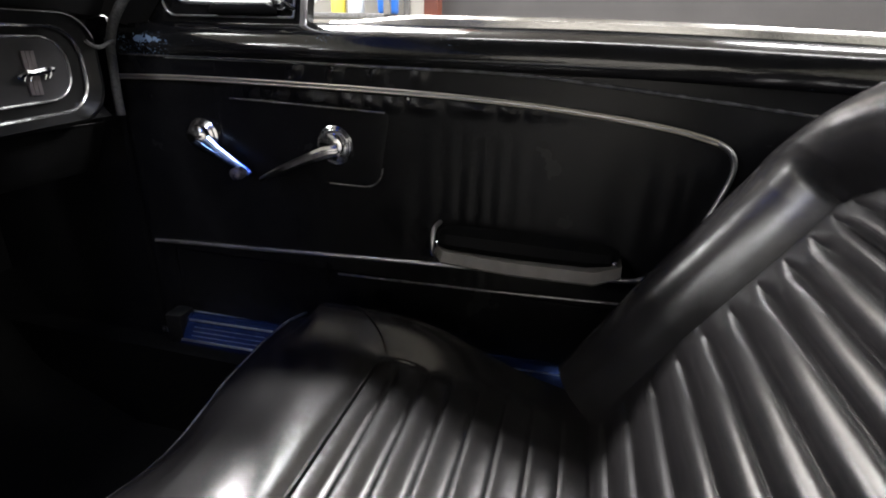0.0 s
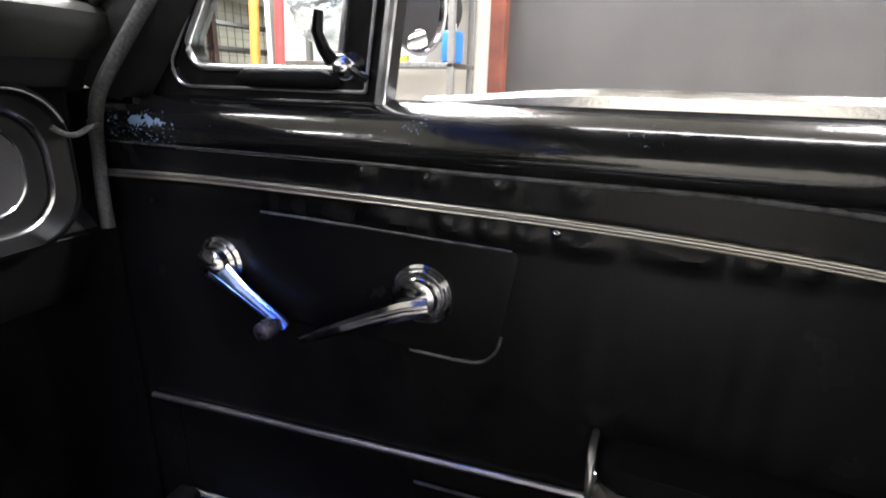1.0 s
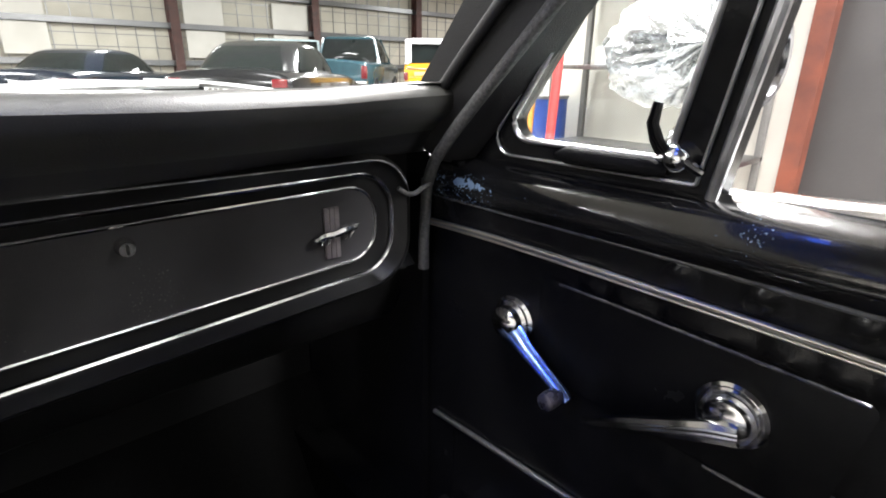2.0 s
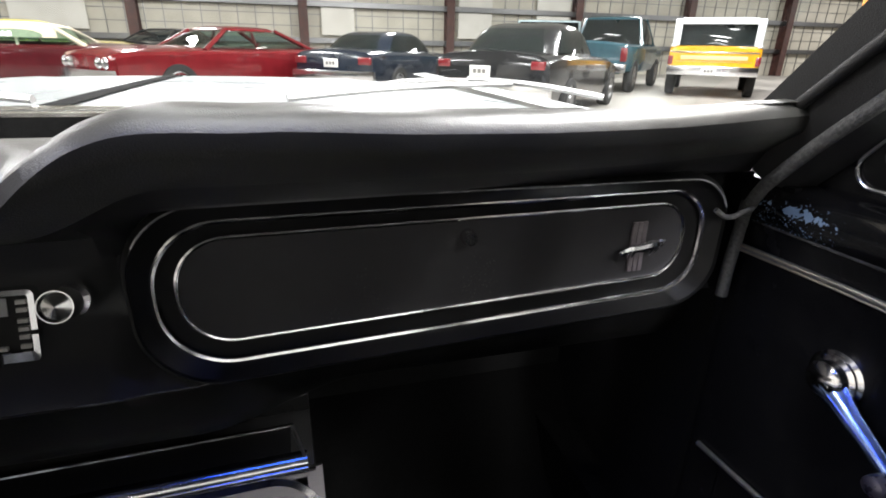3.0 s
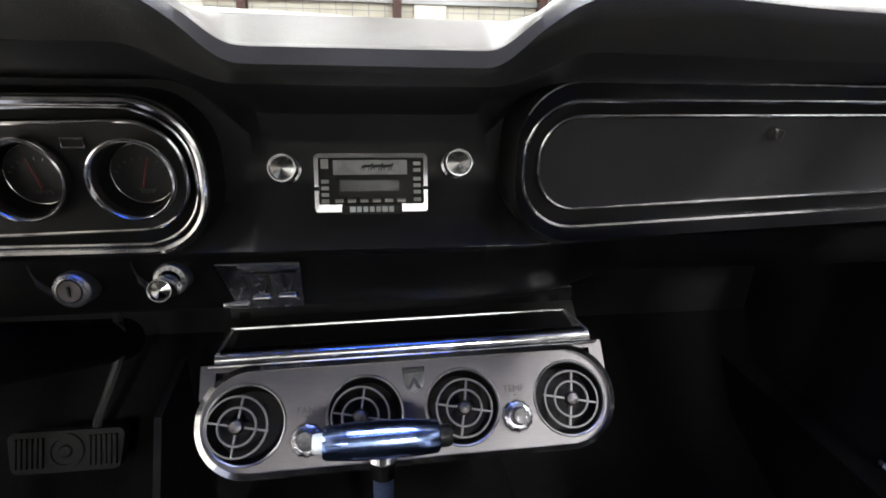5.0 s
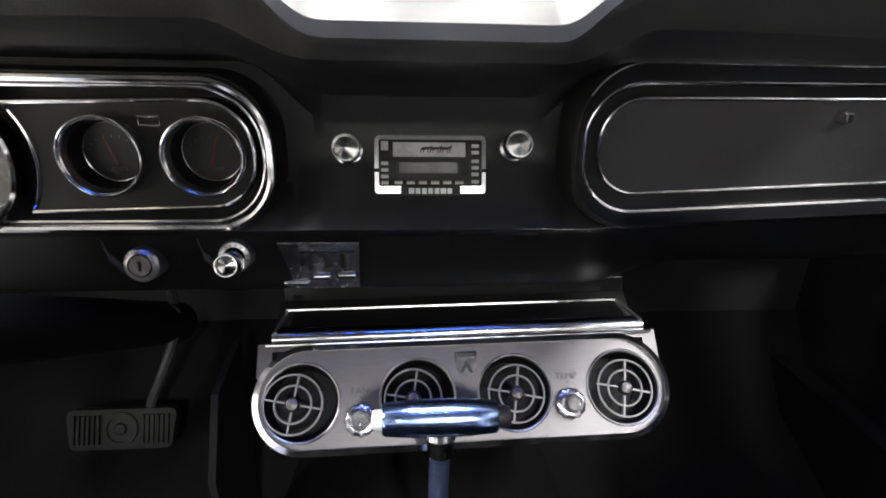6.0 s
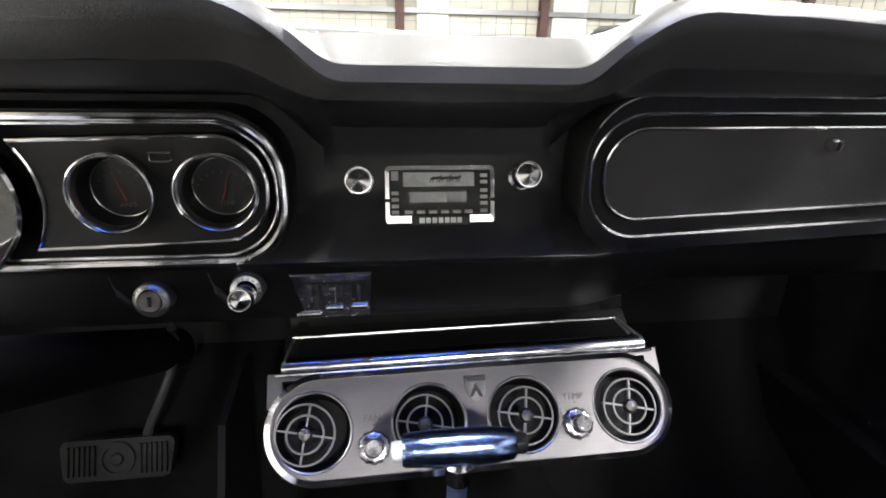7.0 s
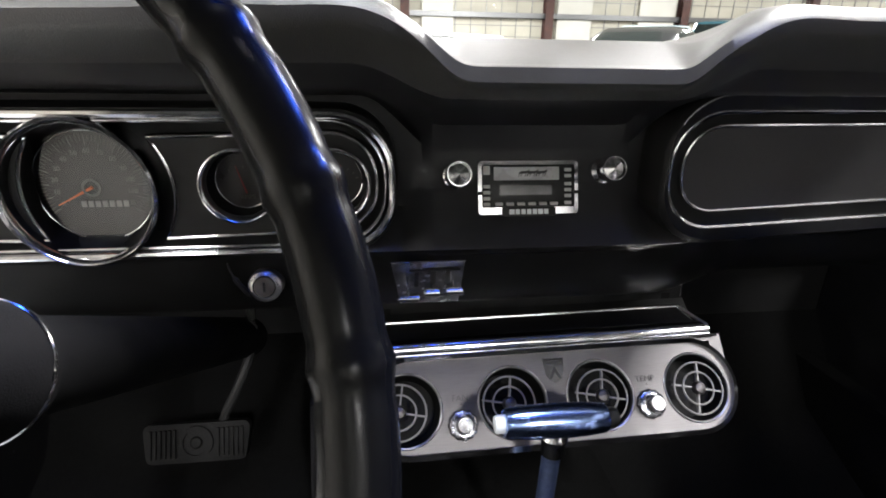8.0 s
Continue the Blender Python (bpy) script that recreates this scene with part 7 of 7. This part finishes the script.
blz = vehicle("pickup_wagon", "yellow and white utility truck seen from behind", YELP, suv, (1.74, 1.14, 0.90, 0.78, 0.03, 0.22, 2.8, 3.3), polar(42.1, 14.2), 42, 0.37, (0.95, 3.7), roof_paint=CARWHITE,
              tail=((0.86, 0.97, 0.72, 0.92, 0.0), (-0.97, -0.86, 0.72, 0.92, 0.0)), plate_at=(-0.05, -0.14, 0.60), bumper=((0.0, 0.60, 0.10),))
b = bmesh.new()
box(b, -0.92, 0.92, -0.012, 0.03, 0.99, 1.02, 0.004)
box(b, -0.80, 0.80, -0.008, 0.03, 0.80, 0.805)
ob = mesh_ob("tailgate_trim", b, CHROME)
ob.parent = blz
b = bmesh.new()
box(b, -0.70, 0.70, -0.012, 0.03, 0.84, 0.93, 0.004)
ob = mesh_ob("tailgate_bar", b, mat("faded_cream_lettering_bar", (0.72, 0.55, 0.25), 0.5, 0, None, 30))
ob.parent = blz
b = bmesh.new()
for s in (-1, 1):
    box(b, s * 0.85 - 0.08, s * 0.85 + 0.08, 0.0, 0.2, 1.14, 1.72, 0.02)
box(b, -0.78, 0.78, 0.0, 0.2, 1.60, 1.74, 0.03)
ob = mesh_ob("rear_frame", b, CARWHITE)
ob.parent = blz
coupe = [(0.0, 0.80, 0.45, 0.80, 0.84), (0.08, 0.88, 0.32, 0.90, 0.93), (0.8, 0.93, 0.26, 0.92, 0.95), (2.0, 0.94, 0.24, 0.90, 0.93), (3.2, 0.94, 0.24, 0.89, 0.93), (4.4, 0.92, 0.26, 0.86, 0.90), (4.8, 0.88, 0.32, 0.82, 0.84), (4.88, 0.8, 0.45, 0.75, 0.77)]
hl = ((-0.68, 0.68, 0.085, 4.88), (-0.47, 0.68, 0.085, 4.88), (0.47, 0.68, 0.085, 4.88), (0.68, 0.68, 0.085, 4.88))
vehicle("classic_coupe", "bright red classic coupe with round headlights", REDP, coupe, (1.30, 0.92, 0.80, 0.58, 0.75, 1.55, 2.65, 3.25), polar(2.8, 13.2), -130, 0.34, (0.95, 3.85), head=hl, bumper=((4.9, 0.5, 0.08), (0.0, 0.52, 0.08)), glassm=GREENGLASS, zs=0.95)
vehicle("classic_convertible", "maroon classic convertible with a raised cream top", MAROON, coupe, (1.30, 0.92, 0.78, 0.60, 0.7, 1.5, 2.7, 3.25), polar(-28.8, 14.6), 84, 0.34, (0.95, 3.85), drop=0.2, roof_paint=CREAM, head=hl, bumper=((4.9, 0.5, 0.08), (0.0, 0.52, 0.08)), glassm=GREENGLASS, zs=0.95)
vehicle("classic_car", "pale yellow classic car behind the convertible", BUTTER, coupe, (1.40, 0.92, 0.80, 0.58, 0.75, 1.55, 2.65, 3.25), polar(-27.6, 18.6), 66, 0.34, (0.95, 3.85), bumper=((4.9, 0.5, 0.08), (0.0, 0.52, 0.08)), glassm=GREENGLASS, zs=0.99)
vehicle("classic_car", "teal classic car parked near the lift", TEALP, coupe, (1.33, 0.93, 0.80, 0.60, 0.7, 1.45, 2.7, 3.35), polar(-50.3, 11.0), 75, 0.34, (0.95, 3.85), head=hl, bumper=((4.9, 0.5, 0.08), (0.0, 0.52, 0.08)), zs=0.87)
vehicle("classic_coupe", "dark classic coupe behind the red one", BLACKP, coupe, (1.32, 0.92, 0.80, 0.58, 0.75, 1.55, 2.65, 3.25), polar(-14.0, 19.0), 30, 0.34, (0.95, 3.85), head=hl, bumper=((4.9, 0.5, 0.08),))

# two-post lifts with a chassis raised on one
for k, (az, d) in enumerate(((-31.0, 19.0), (-28.7, 20.2), (-26.0, 19.0))):
    x, y = polar(az, d)
    lf = thing("lift_post", "blue painted steel vehicle lift post", "vehicle lift", (x, y, 0), (0, 0, 0), group="lift posts")
    b = bmesh.new()
    box(b, -0.14, -0.11, -0.12, 0.12, 0.02, 3.6, 0.004)
    box(b, 0.11, 0.14, -0.12, 0.12, 0.02, 3.6, 0.004)
    box(b, -0.11, 0.11, 0.09, 0.12, 0.02, 3.6, 0.004)
    ob = mesh_ob("column", b, LIFTBLUE)
    ob.parent = lf
    b = bmesh.new()
    box(b, -0.25, 0.25, -0.25, 0.25, 0, 0.02)
    ob = mesh_ob("foot_plate", b, LIFTBLUE)
    ob.parent = lf
    b = bmesh.new()
    tube(b, [(0, -0.1, 1.16), (0.5 if k % 2 else -0.5, -0.5, 1.16)], 0.05, 8)
    ob = mesh_ob("arm", b, PLASTIC)
    ob.parent = lf
x, y = polar(-30.2, 19.4)
ch = thing("chassis", "black car chassis raised on the lift", "car chassis", (x, y, 1.36), (0, 0, 30))


def chassis_part(name, b, material, label=""):
    ob = mesh_ob(name, b, material)
    ob.parent = ch
    return tagged(ob, label) if label else ob


for s in (-0.45, 0.45):
    b = bmesh.new()
    loft(b, [[Vector((u, s + dy, w + dz)) for dy, dz in ((-0.06, -0.07), (0.06, -0.07), (0.06, 0.07), (-0.06, 0.07))]
             for u, w in ((-2.1, 0.16), (-1.7, 0.20), (-1.3, 0.05), (0.9, 0.04), (1.3, 0.18), (1.9, 0.16), (2.2, 0.10))], closed=True, cap=True)
    chassis_part("frame_rail", b, PLASTIC)
for cx in (-2.05, -0.8, 0.4, 1.15, 2.0):
    b = bmesh.new()
    box(b, cx - 0.06, cx + 0.06, -0.42, 0.42, -0.02 + 0.1 * (abs(cx) > 1), 0.10 + 0.1 * (abs(cx) > 1), 0.02)
    chassis_part("cross_member", b, PLASTIC)
for cx in (-1.5, 1.45):
    b = bmesh.new()
    tube(b, [(cx, -0.7, 0.02), (cx, 0.7, 0.02)], 0.045, 10)
    chassis_part("axle", b, STEEL)
    for s in (-0.72, 0.72):
        b = bmesh.new()
        revolve(b, (cx, s, 0.02), (0, 1, 0), [(0.0, -0.05), (0.13, -0.05), (0.14, -0.02), (0.14, 0.03), (0.06, 0.05), (0, 0.06)], 20)
        chassis_part("brake_drum", b, RUST)
b = bmesh.new()
tube(b, smooth_path([(1.0, 0.2, 0.0), (0.2, 0.24, -0.05), (-0.8, 0.25, -0.04), (-1.4, 0.3, 0.16), (-2.2, 0.32, 0.05)], 5), 0.035, 8)
chassis_part("exhaust_pipe", b, STEEL)
b = bmesh.new()
loft(b, [[Vector((u, w * math.cos(q * math.pi / 6), 0.26 + w * 0.8 * math.sin(q * math.pi / 6))) for q in range(12)] for u, w in ((0.1, 0.10), (0.45, 0.14), (0.7, 0.24), (1.35, 0.26), (1.45, 0.18))], closed=True, cap=True)
chassis_part("engine", b, STEEL, "grey engine and gearbox")
for cx in (-0.9, 0.55):
    b = bmesh.new()
    tube(b, smooth_path([(cx, -0.52, 0.12), (cx + 0.03, -0.56, -0.08), (cx + 0.02, 0.0, -0.16), (cx - 0.02, 0.56, -0.08), (cx, 0.52, 0.12)], 5), 0.04, 6)
    chassis_part("strap", b, YEL, "yellow lifting strap")
